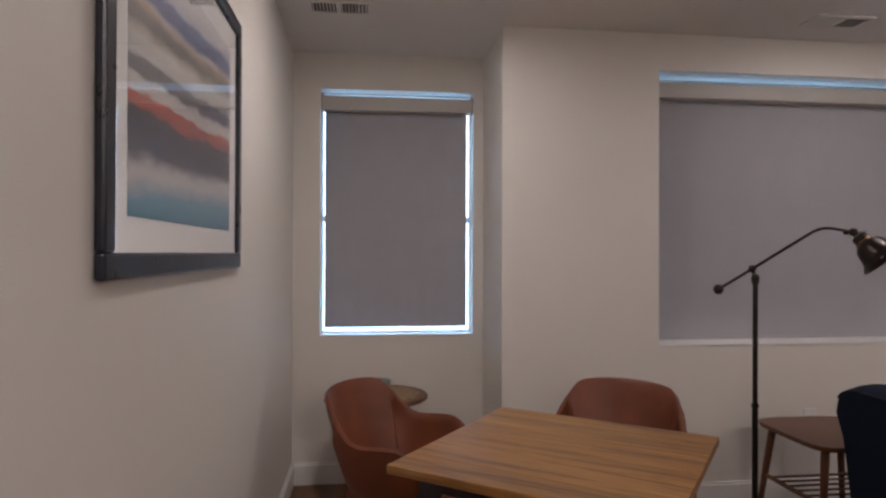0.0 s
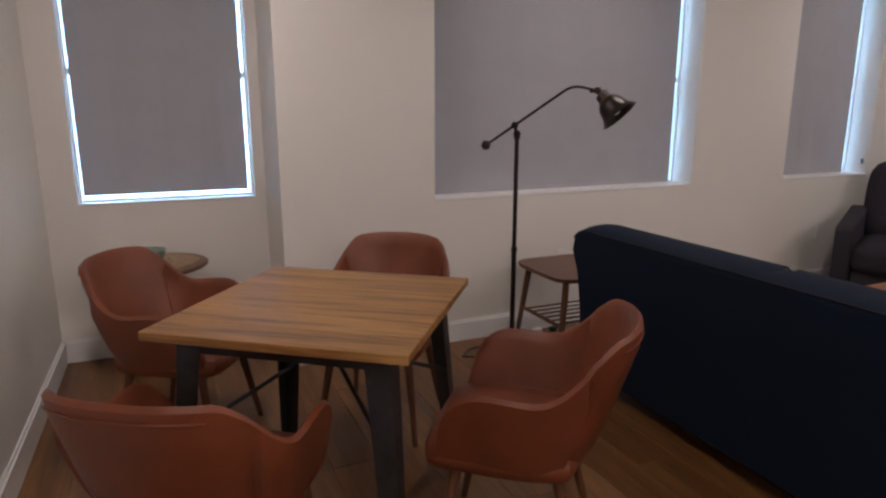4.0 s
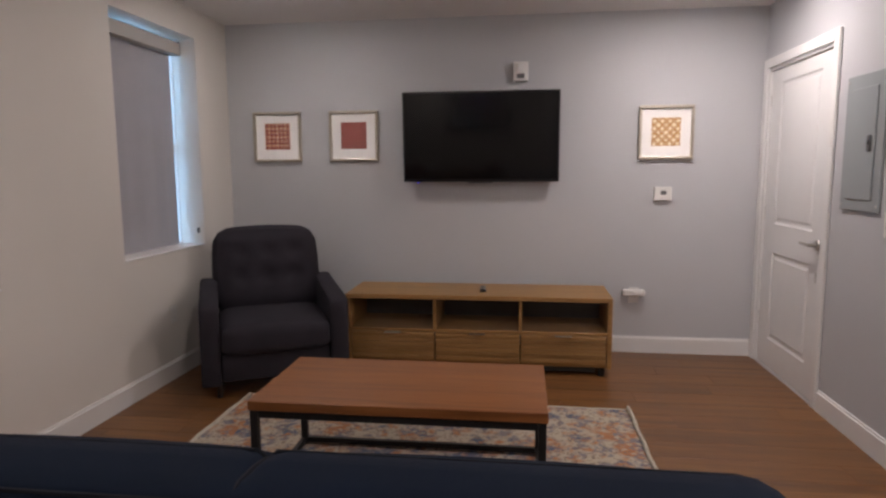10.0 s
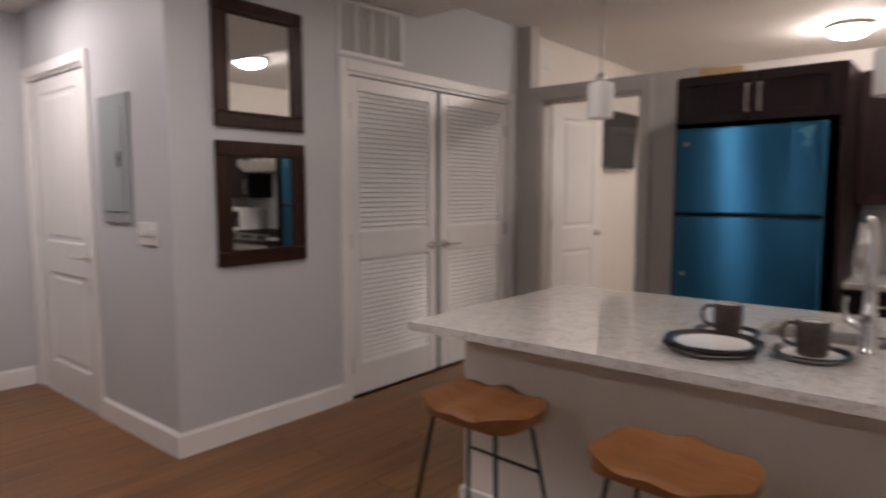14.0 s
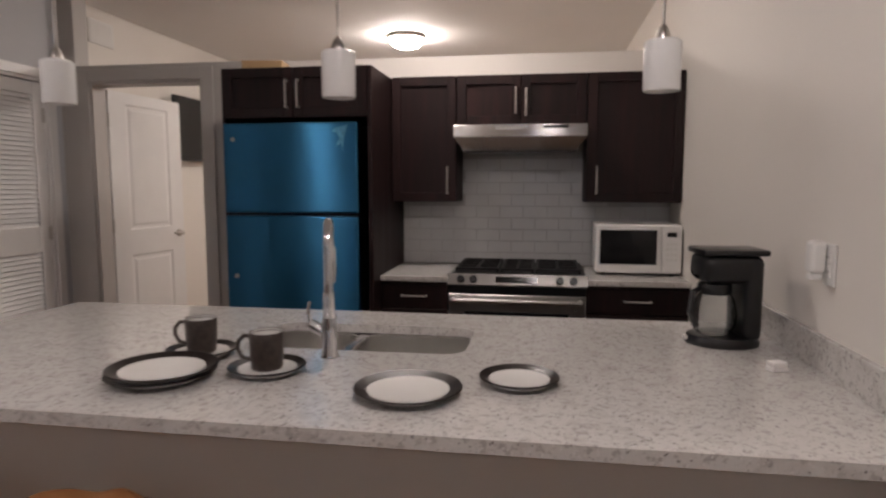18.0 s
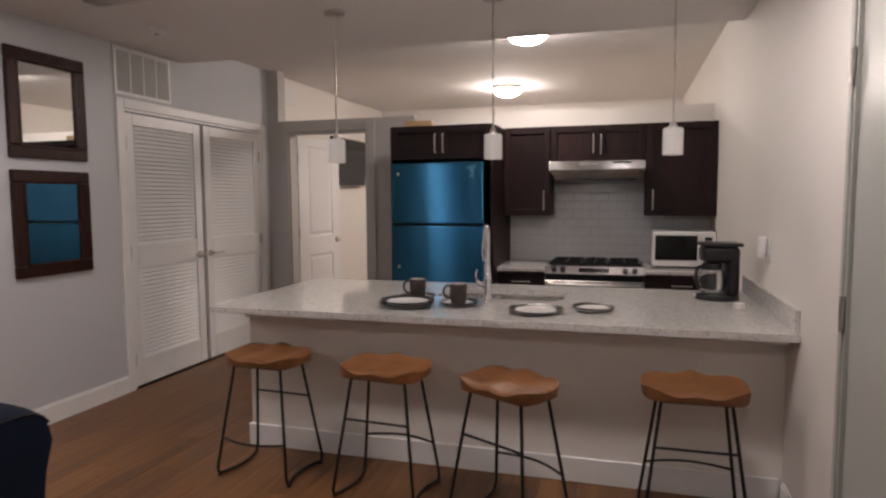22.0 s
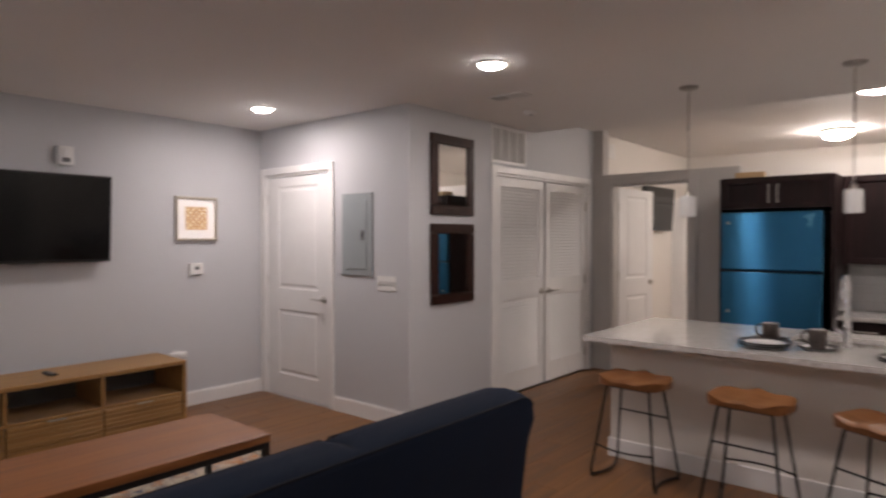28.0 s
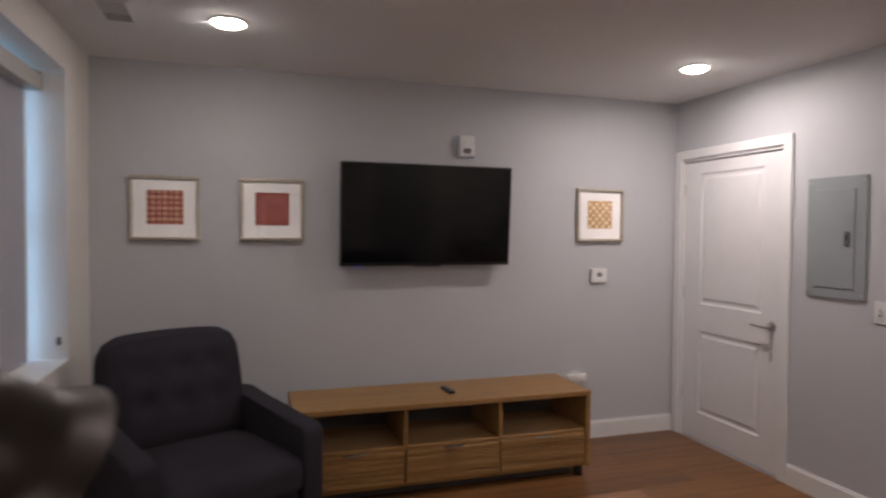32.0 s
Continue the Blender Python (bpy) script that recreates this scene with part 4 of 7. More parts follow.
lathe(bm, ((0, -0.021), (0.013, -0.017), (0.0205, 0), (0.013, 0.017), (0, 0.021)), 16, Matrix.Translation(TOP + Vector((0, 0, 0.014))))
tube(bm, [TOP + Vector((0, 0, 0.014)), J], 0.009, 10)
lathe(bm, ((0, -0.020), (0.013, -0.016), (0.0195, 0), (0.013, 0.016), (0, 0.020)), 16, Matrix.Translation(J))
part("swivel", bm, BRONZE, lamp, "", True)
bm = bmesh.new()
tube(bm, arc([B, E0 + Vector((0.012, -0.02, 0.022)), E2], 10, 0.05), 0.0068, 10)
part("arm", bm, BRONZE, lamp, "", True)
bm = bmesh.new()
lathe(bm, ((0, -0.026), (0.016, -0.021), (0.026, 0), (0.016, 0.021), (0, 0.026)), 18, Matrix.Translation(B))
part("counterweight", bm, BRONZE, lamp, "", True)
bm = bmesh.new()
lathe(bm, ((0, -0.019), (0.014, -0.015), (0.019, 0), (0.014, 0.015), (0, 0.019)), 16, Matrix.Translation(E2))
part("joint", bm, BRONZE, lamp, "", True)
reach = (E2 - E0).normalized()
bm = bmesh.new()
tube(bm, [E2 - reach * 0.040, E2 - reach * 0.034, E2 - reach * 0.022, E2 - reach * 0.016], [0.008, 0.0125, 0.0125, 0.009], 14)
part("arm_ferrule", bm, BRONZE, lamp, "", True)
bm = bmesh.new()
tube(bm, [E2 + reach * 0.012, E2 + reach * 0.036, E2 + reach * 0.038, E2 + reach * 0.045], [0.0035, 0.0035, 0.0062, 0.0062], 10)
part("thumb_screw", bm, BRONZE, lamp, "", True)
RIM = Vector((3.632, 3.077, 1.303)) - ORG
axis = (RIM - E2).normalized()
mt = Matrix.Translation(E2 + axis * 0.010) @ axis.to_track_quat("Z", "Y").to_matrix().to_4x4()
bm = bmesh.new()
lathe(bm, ((0, 0.0), (0.015, 0.0), (0.017, 0.010), (0.030, 0.016), (0.034, 0.026), (0.034, 0.048), (0.040, 0.054), (0.048, 0.060), (0.058, 0.072), (0.065, 0.088), (0.069, 0.106), (0.074, 0.124), (0.083, 0.140), (0.096, 0.153), (0.099, 0.157), (0.095, 0.156), (0.080, 0.142), (0.070, 0.124), (0.062, 0.092), (0.052, 0.074), (0.034, 0.064), (0, 0.062)), 44, mt)
part("shade", bm, BRONZE, lamp, "flared dark bronze shade", True)
bm = bmesh.new()
lathe(bm, ((0.0342, 0.044), (0.0385, 0.046), (0.0405, 0.053), (0.038, 0.0545)), 32, mt)
part("shade_ring", bm, mat("copper_ring", (0.16, 0.085, 0.05), 0.35, 0.9, 0.1), lamp, "copper-toned ring", True)
bm = bmesh.new()
lathe(bm, ((0, 0.088), (0.014, 0.090), (0.025, 0.115), (0.021, 0.138), (0, 0.147)), 16, mt)
part("bulb", bm, OPAL, lamp, "", True)
cord = bmesh.new()
tube(cord, [(3.08, 3.44, 0.008), (2.98, 3.50, 0.006), (3.06, 3.58, 0.006), (3.22, 3.62, 0.006), (3.34, 3.66, 0.006), (3.46, 3.63, 0.006), (3.55, 3.68, 0.006)], 0.004, 6)
tagged(part("power_cord", cord, BLACKP, None, "", True), "black lamp cord lying on the floor", "cord")
pb = thing("plug_adapter", "white plug adapter with black plug lying on the floor", "adapter", 3.56, 3.66, 0)
part("body", slab(-0.03, 0.03, -0.02, 0.02, 0.0, 0.035, 0.006, 2), WHITEP, pb)
part("plug", slab(0.10, 0.14, -0.015, 0.02, 0.0, 0.03, 0.006, 2), BLACKP, pb)

# side table by the sofa
st = thing("side_table", "walnut side table with a slatted shelf, beside the sofa", "table", 3.59, 3.34, 0)
bm = bmesh.new()
ring = []
for k in range(32):
    a = 2 * math.pi * k / 32
    ca, sa = math.cos(a), math.sin(a)
    ring.append(((abs(ca) ** 0.35) * math.copysign(0.255, ca), (abs(sa) ** 0.35) * math.copysign(0.255, sa)))
lo = [bm.verts.new((u * 0.985, v * 0.985, 0.478)) for u, v in ring]
md = [bm.verts.new((u, v, 0.490)) for u, v in ring]
hi = [bm.verts.new((u, v, 0.500)) for u, v in ring]
for a, b in ((lo, md), (md, hi)):
    for k in range(32):
        bm.faces.new((a[k], a[(k + 1) % 32], b[(k + 1) % 32], b[k]))
bm.faces.new(lo[::-1])
bm.faces.new(hi)
part("tabletop", bm, WALNUT, st)
for sx in (-1, 1):
    for sy in (-1, 1):
        bm = bmesh.new()
        tube(bm, [(sx * 0.18, sy * 0.18, 0.48), (sx * 0.235, sy * 0.225, 0.0)], [0.019, 0.012], 12)
        part("leg", bm, WALNUT, st, "", True)
    bm = bmesh.new()
    tube(bm, [(sx * 0.205, -0.205, 0.23), (sx * 0.205, 0.205, 0.23)], 0.011, 8)
    part("stretcher", bm, WALNUT, st, "", True)
for k in range(6):
    bm = bmesh.new()
    tube(bm, [(-0.205, -0.15 + 0.06 * k, 0.236), (0.205, -0.15 + 0.06 * k, 0.236)], 0.006, 8)
    part("shelf_slat", bm, WALNUT, st, "", True)

# ---- sofa ----
sofa = thing("sofa", "navy blue two-cushion sofa with piped edges, seen from behind", "sofa", 0.026, 0, 0)
S0, S1 = 0.955, 2.94


def back_shell():
    bm = bmesh.new()
    prof = ((3.345, 0.095), (3.325, 0.30), (3.285, 0.60), (3.254, 0.780), (3.256, 0.798), (3.268, 0.810), (3.31, 0.822), (3.37, 0.828), (3.424, 0.821), (3.446, 0.800), (3.47, 0.50), (3.52, 0.20), (3.52, 0.095))
    ym = (S0 + S1) / 2
    rows = []
    ends = {S0: 0.030, S0 + 0.012: 0.012, S1 - 0.012: 0.012, S1: 0.030}
    crown = {S0: 0.075, S0 + 0.012: 0.045, S0 + 0.03: 0.024, S0 + 0.06: 0.008, S1 - 0.06: 0.008, S1 - 0.03: 0.024, S1 - 0.012: 0.045, S1: 0.075}
    for y in (S0, S0 + 0.012, S0 + 0.03, S0 + 0.06, S0 + 0.1, S0 + 0.25, S0 + 0.5, S0 + 0.75, ym - 0.05, ym - 0.015, ym, ym + 0.015, ym + 0.05, S1 - 0.75, S1 - 0.5, S1 - 0.25, S1 - 0.1, S1 - 0.06, S1 - 0.03, S1 - 0.012, S1):
        sh, dip = ends.get(y, 0.0), 0.020 * math.exp(-((y - ym) / 0.016) ** 2)
        cx, cz = 3.39, 0.46
        rows.append([bm.verts.new((x + (cx - x) * sh * 1.2, y, z + (cz - z) * sh - (dip * (0.4 if k < 7 else 1.0) if 5 < k < 10 else 0) - (crown.get(y, 0.0) if 2 < k < 10 else 0))) for k, (x, z) in enumerate(prof)])
    m = len(prof)
    for a, b in zip(rows, rows[1:]):
        for k in range(m):
            bm.faces.new((a[k], a[(k + 1) % m], b[(k + 1) % m], b[k]))
    bm.faces.new(rows[0])
    bm.faces.new(rows[-1][::-1])
    return bm


ym = (S0 + S1) / 2
part("back", back_shell(), NAVY, sofa, "", True)
bm = bmesh.new()
tube(bm, [(3.257, S0 + 0.012, 0.757), (3.256, S0 + 0.03, 0.778), (3.2555, S0 + 0.06, 0.795), (3.2555, S0 + 0.1, 0.802), (3.2555, S1 - 0.1, 0.802), (3.2555, S1 - 0.06, 0.795), (3.256, S1 - 0.03, 0.778), (3.257, S1 - 0.012, 0.757)], 0.0045, 6)
part("piping", bm, PIPING, sofa, "", True)
bm = bmesh.new()
tube(bm, [(3.438, S0 + 0.012, 0.768), (3.438, S0 + 0.06, 0.806), (3.438, S0 + 0.1, 0.814), (3.438, ym - 0.02, 0.814), (3.438, ym, 0.797), (3.438, ym + 0.02, 0.814), (3.438, S1 - 0.1, 0.814), (3.438, S1 - 0.06, 0.806), (3.438, S1 - 0.012, 0.768)], 0.0045, 6)
part("piping", bm, PIPING, sofa, "", True)
bm = bmesh.new()
tube(bm, [(3.262, ym, 0.801), (3.31, ym, 0.812), (3.37, ym, 0.810), (3.440, ym, 0.797)], 0.006, 6)
part("centre_seam", bm, PIPING, sofa, "", True)
for a, b in ((S0 + 0.14, ym), (ym, S1 - 0.14)):
    part("seat_cushion", cushion(3.52, 4.10, a + 0.004, b - 0.004, 0.26, 0.43, 0.02, 6, 0.05), NAVY, sofa, "", True)
    cb = cushion(-0.065, 0.065, a + 0.004, b - 0.004, 0.0, 0.33, 0.02, 6, 0.05)
    bmesh.ops.transform(cb, matrix=pose(3.575, 0, 0.415, 0, -6, 0), verts=cb.verts[:])
    part("back_cushion", cb, NAVY, sofa, "", True)
part("seat_base", slab(3.50, 4.08, S0 + 0.02, S1 - 0.02, 0.10, 0.265, 0.02, 2), NAVY, sofa)
for a, b in ((S0, S0 + 0.14), (S1 - 0.14, S1)):
    part("arm", slab(3.48, 4.08, a + 0.003, b - 0.003, 0.095, 0.50, 0.035, 3), NAVY, sofa, "", True)
for x in (3.40, 4.02):
    for y in (S0 + 0.08, S1 - 0.08):
        bm = bmesh.new()
        tube(bm, [(x, y, 0.105), (x, y, 0.0)], [0.024, 0.017], 12)
        part("foot", bm, BLACKP, sofa, "", True)

# ---- rug and coffee table ----
rug = thing("area_rug", "faded cream, orange and blue patterned rug on the floor", "rug", 0, 0, 0)
RX0, RX1, RY0, RY1 = 3.70, 5.865, 0.835, 3.105
bm = bmesh.new()
nx, ny = 40, 40
gv = [[bm.verts.new((RX0 + (RX1 - RX0) * i / nx, RY0 + (RY1 - RY0) * j / ny, 0.009 + 0.0015 * noise.noise((i * 0.4, j * 0.4, 3.0)))) for j in range(ny + 1)] for i in range(nx + 1)]
for i in range(nx):
    for j in range(ny):
        bm.faces.new((gv[i][j], gv[i + 1][j], gv[i + 1][j + 1], gv[i][j + 1]))
edge = [e for e in bm.edges if e.is_boundary]
ex = bmesh.ops.extrude_edge_only(bm, edges=edge)
for v in [g for g in ex["geom"] if isinstance(g, bmesh.types.BMVert)]:
    v.co.z = 0.0005
part("rug_surface", bm, RUGM, rug)
for y in (RY0, RY1):
    bm = bmesh.new()
    tube(bm, [(RX0 + (RX1 - RX0) * k / 24, y + 0.004 * math.sin(k * 1.9), 0.011 + (0.012 if y == RY0 else 0) * (k / 24) ** 3) for k in range(25)], 0.011, 8)
    part("binding", bm, RUGE, rug, "thick cream woven edge", True)
for x in (RX0, RX1):
    bm = bmesh.new()
    tube(bm, [(x, RY0, 0.008), (x, RY1, 0.008)], 0.006, 8)
    part("side_hem", bm, RUGE, rug, "", True)

ct = thing("coffee_table", "rectangular coffee table with reddish wood top and black steel frame", "table", 4.948, 1.944, 0.012)
part("tabletop", slab(-0.305, 0.305, -0.604, 0.604, 0.395, 0.437, 0.003, 1), CHERRY, ct)
for sx in (-1, 1):
    for sy in (-1, 1):
        part("leg", slab(sx * 0.285 - 0.0155, sx * 0.285 + 0.0155, sy * 0.582 - 0.0155, sy * 0.582 + 0.0155, 0, 0.394, 0.002, 1), BLACKST, ct)
    part("long_rail", slab(sx * 0.285 - 0.0125, sx * 0.285 + 0.0125, -0.566, 0.566, 0.005, 0.031, 0.002, 1), BLACKST, ct)
    part("top_rail", slab(sx * 0.285 - 0.0145, sx * 0.285 + 0.0145, -0.566, 0.566, 0.364, 0.394, 0.002, 1), BLACKST, ct)
    part("short_rail", slab(-0.269, 0.269, sx * 0.582 - 0.0125, sx * 0.582 + 0.0125, 0.005, 0.031, 0.002, 1), BLACKST, ct)
    part("top_rail", slab(-0.269, 0.269, sx * 0.582 - 0.0145, sx * 0.582 + 0.0145, 0.364, 0.394, 0.002, 1), BLACKST, ct)

# ---- armchair ----
ac = thing("armchair", "charcoal tufted fabric armchair in the corner by the window", "armchair", 6.262, 3.115, 0, 297)
# local: faces -y, width along x
part("base", slab(-0.33, 0.33, -0.375, 0.36, 0.10, 0.275, 0.02, 2), CHARC, ac, "", True)
part("seat_cushion", cushion(-0.325, 0.325, -0.425, 0.22, 0.272, 0.445, 0.022, 10, 0.05), CHARC, ac, "", True)
tuft = [(-0.18 + 0.18 * i, 0.235 + 0.17 * j) for i in range(3) for j in range(2)]
cb = cushion(-0.33, 0.33, -0.095, 0.095, 0.0, 0.565, 0.036, 18, 0.085, tuft)
tilt = pose(0, 0.245, 0.405, -13, 0, 0)
bmesh.ops.transform(cb, matrix=tilt, verts=cb.verts[:])
bk = part("back_cushion", cb, CHARC, ac, "deep-tufted back cushion", True)
for tx, tz in tuft:
    bm = bmesh.new()
    lathe(bm, ((0, -0.004), (0.011, -0.002), (0.012, 0.003), (0, 0.006)), 12, tilt @ pose(tx, -0.090, tz, 90, 0, 0))
    part("tuft_button", bm, CHARC, bk, "", True)
part("back_frame", slab(-0.33, 0.33, 0.30, 0.42, 0.10, 0.70, 0.03, 3), CHARC, ac, "", True)
for s in (-1, 1):
    bm = bmesh.new()
    x0, x1 = sorted((s * 0.332, s * 0.445))
    prof = ((-0.40, 0.085), (-0.405, 0.535), (-0.39, 0.565), (-0.35, 0.58), (0.0, 0.60), (0.30, 0.64), (0.38, 0.63), (0.40, 0.085))
    a = [bm.verts.new((x0, y, z)) for y, z in prof]
    b = [bm.verts.new((x1, y, z)) for y, z in prof]
    for k in range(len(prof)):
        bm.faces.new((a[k], a[(k + 1) % len(prof)], b[(k + 1) % len(prof)], b[k]))
    bm.faces.new(a[::-1])
    bm.faces.new(b)
    bmesh.ops.bevel(bm, geom=bm.edges[:], offset=0.022, segments=3, profile=0.5, affect="EDGES", clamp_overlap=True)
    part("arm", bm, CHARC, ac, "", True)
for sx in (-1, 1):
    for y in (-0.33, 0.33):
        bm = bmesh.new()
        tube(bm, [(sx * 0.34, y, 0.09), (sx * 0.345, y, 0.0)], [0.026, 0.018], 12)
        part("foot", bm, BLACKP, ac, "", True)

# ---- television wall ----
con = thing("media_console", "light oak media console with three bays and three slatted drawers", "console", 6.445, 1.755, 0)
con.matrix_world = pose(6.445, 1.755, 0) @ Matrix.Diagonal((1, 1, 1.035, 1))
L2, DP = 0.90, 0.475
part("top_board", slab(0, DP, -L2, L2, 0.487, 0.518, 0.003, 1), OAKC, con)
part("side_panel", slab(0.004, DP, -L2, -L2 + 0.03, 0.055, 0.486, 0.002, 1), OAKC, con)
part("side_panel", slab(0.004, DP, L2 - 0.03, L2, 0.055, 0.486, 0.002, 1), OAKC, con)
part("shelf", slab(0.012, DP - 0.02, -L2 + 0.031, L2 - 0.031, 0.268, 0.287, 0.002, 1), OAKC, con)
part("bottom_board", slab(0.03, DP - 0.01, -L2 + 0.031, L2 - 0.031, 0.057, 0.075), OAKC, con)
part("back_panel", slab(DP - 0.015, DP - 0.006, -L2 + 0.031, L2 - 0.031, 0.076, 0.405), GREYP, con, "dark back board")
dv = (-L2 + 0.03, -0.299, 0.281, L2 - 0.03)
for y in dv[1:3]:
    part("divider", slab(0.008, DP - 0.02, y - 0.012, y + 0.012, 0.288, 0.486, 0.002, 1), OAKC, con)
for a, b in zip(dv, dv[1:]):
    dr = part("drawer_front", slab(0.012, 0.03, a + 0.004, b - 0.004, 0.08, 0.264, 0.002, 1), OAKC, con)
    for k in range(6):
        z = 0.084 + 0.0297 * k
        part("slat", slab(0.003, 0.014, a + 0.006, b - 0.006, z, z + 0.0255, 0.003, 1), OAKC, dr)
    part("handle", slab(-0.012, 0.012, (a + b) / 2 - 0.055, (a + b) / 2 + 0.055, 0.2615, 0.2665, 0.001, 1), NICKEL, dr)
for y in (-L2 + 0.06, L2 - 0.06):
    for x in (0.05, DP - 0.06):
        part("foot", slab(x - 0.02, x + 0.02, y - 0.02, y + 0.02, 0, 0.056, 0.003, 1), BLACKST, con)
part("plinth", slab(0.05, DP - 0.05, -L2 + 0.1, L2 - 0.1, 0.02, 0.056), DARKGAP, con)
rc = thing("remote_control", "small black remote lying on the console", "remote", 6.66, 1.72, 0.5365, 4)
part("body", slab(-0.075, 0.075, -0.021, 0.021, 0, 0.018, 0.006, 2), BLACKP, rc)
for k in range(6):
    part("button", slab(-0.055 + 0.02 * k, -0.047 + 0.02 * k, -0.006, 0.006, 0.017, 0.020), GREYP, rc)

tv = thing("television", "large black flat television hung on the grey wall, switched off", "television", 6.972, 1.763, 1.288)
TILT = pose(0, 0, 0, 0, -3.5, 0)
for nm, bm, mt_, lb in (("cabinet", slab(0.0, 0.05, -0.573, 0.573, 0.0, 0.655, 0.006, 2), BLACKP, ""), ("screen", slab(-0.003, 0.002, -0.560, 0.560, 0.022, 0.642), SCREEN, "black glossy screen")):
    bmesh.ops.transform(bm, matrix=TILT, verts=bm.verts[:])
    part(nm, bm, mt_, tv, lb)
part("mount", slab(0.045, XE - 6.972 - 0.001, -0.25, 0.25, 0.15, 0.45, 0.004, 1), BLACKST, tv)
part("standby_light", slab(-0.002, 0.004, 0.459, 0.467, -0.007, -0.002), BLUELED, tv, "blue standby light")
part("base_bar", slab(0.005, 0.03, -0.09, 0.09, -0.008, 0.001), GREYP, tv)


def fret_material(name, ink, paper, period, turn, edge):
    """A printed ornament: crossing waves cut into ink and paper, the same about its centre."""
    m = bpy.data.materials.new(name)
    m.use_nodes = True
    n, l = m.node_tree.nodes, m.node_tree.links
    b = n["Principled BSDF"]
    b.inputs["Roughness"].default_value = 0.7
    co, mp, sep = n.new("ShaderNodeTexCoord"), n.new("ShaderNodeMapping"), n.new("ShaderNodeSeparateXYZ")
    mp.inputs["Rotation"].default_value = (radians(turn), 0, 0)
    mp.inputs["Scale"].default_value = [2 * math.pi / period] * 3
    l.new(co.outputs["Object"], mp.inputs["Vector"])
    l.new(mp.outputs[0], sep.inputs[0])

    def step(op, a, b_=None):
        q = n.new("ShaderNodeMath")
        q.operation = op
        for k, v in enumerate((a, b_)):
            if isinstance(v, (int, float)):
                q.inputs[k].default_value = v
            elif v is not None:
                l.new(v, q.inputs[k])
        return q.outputs[0]
    y, z = sep.outputs["Y"], sep.outputs["Z"]
    one = step("MULTIPLY", step("COSINE", y), step("COSINE", z))
    two = step("ADD", step("COSINE", step("MULTIPLY", y, 2.0)), step("COSINE", step("MULTIPLY", z, 2.0)))
    three = step("MULTIPLY", step("COSINE", step("MULTIPLY", y, 0.5)), step("COSINE", step("MULTIPLY", z, 0.5)))
    f = step("ADD", step("ADD", one, step("MULTIPLY", two, 0.45)), step("MULTIPLY", three, 0.5))
    ns = n.new("ShaderNodeTexNoise")
    ns.inputs["Scale"].default_value = 45.0
    l.new(co.outputs["Object"], ns.inputs["Vector"])
    f = step("ADD", f, step("MULTIPLY", ns.outputs["Fac"], 0.5))
    r, mx = n.new("ShaderNodeMapRange"), n.new("ShaderNodeMix")
    r.inputs["From Min"].default_value, r.inputs["From Max"].default_value = edge, edge + 0.25
    l.new(f, r.inputs["Value"])
    mx.data_type = "RGBA"
    l.new(r.outputs[0], mx.inputs["Factor"])
    mx.inputs["A"].default_value, mx.inputs["B"].default_value = (*ink, 1), (*paper, 1)
    l.new(mx.outputs["Result"], b.inputs["Base Color"])
    return m


def small_print(y, ink, paper, period, turn, edge, label):
    p = thing("framed_print", label, "picture", XE, y, 1.637, 0, "small framed prints on the grey wall")
    h, f = 0.192, 0.021
    for a, b, c, d, nm in ((-h, h, -h, -h + f, "frame_rail"), (-h, h, h - f, h, "frame_rail"), (-h, -h + f, -h + f, h - f, "frame_stile"), (h - f, h, -h + f, h - f, "frame_stile")):
        part(nm, slab(-0.030, -0.002, a, b, c, d, 0.004, 2), SILVER, p)
    part("mat_board", slab(-0.012, -0.004, -h + f, h - f, -h + f, h - f), MATB, p)
    part("print", slab(-0.0135, -0.0122, -0.101, 0.101, -0.096, 0.106), fret_material("fretwork_print", ink, paper, period, turn, edge), p)
    g = part("glazing", slab(-0.020, -0.018, -h + f - 0.002, h - f + 0.002, -h + f - 0.002, h - f + 0.002), PANE, p)
    g.visible_shadow = False


small_print(3.350, (0.22, 0.045, 0.026), (0.52, 0.30, 0.18), 0.046, 45, 0.25, "small print of a dark red and tan fretwork square")
small_print(2.740, (0.20, 0.030, 0.020), (0.27, 0.065, 0.04), 0.030, 45, 0.5, "small print of a solid dark red patterned square")
small_print(0.431, (0.36, 0.20, 0.08), (0.62, 0.52, 0.34), 0.054, 0, 0.25, "small print of an ochre and cream fretwork square")

sn = thing("alarm_strobe", "white wall alarm strobe above the television", "alarm", XE, 1.474, 2.087)
part("housing", slab(-0.045, -0.001, -0.055, 0.055, -0.07, 0.07, 0.008, 2), WHITEP, sn)
part("lens", slab(-0.056, -0.044, -0.022, 0.022, -0.002, 0.052, 0.006, 2), OPAL, sn)
part("grille", slab(-0.047, -0.044, -0.028, 0.028, -0.05, -0.016), GREYP, sn)
tm = thing("thermostat", "small white thermostat with dark display on the grey wall", "thermostat", XE, 0.437, 1.198)
part("housing", slab(-0.028, -0.001, -0.062, 0.062, -0.05, 0.05, 0.006, 2), WHITEP, tm)
part("display", slab(-0.0295, -0.027, -0.022, 0.018, -0.008, 0.022), GREYP, tm)
wall_plate("wall_outlet", "white outlet on the grey wall with plugged-in white adapters", "outlet", pose(XE, 0.618, 0.44, 0, 0, -90), 0.075, 0.118)
pa = thing("plug_in_adapter", "white plug-in adapter in the wall outlet", "adapter", XE, 0.628, 0.462)
part("body", slab(-0.055, -0.0095, -0.085, 0.075, -0.022, 0.026, 0.008, 2), WHITEP, pa)
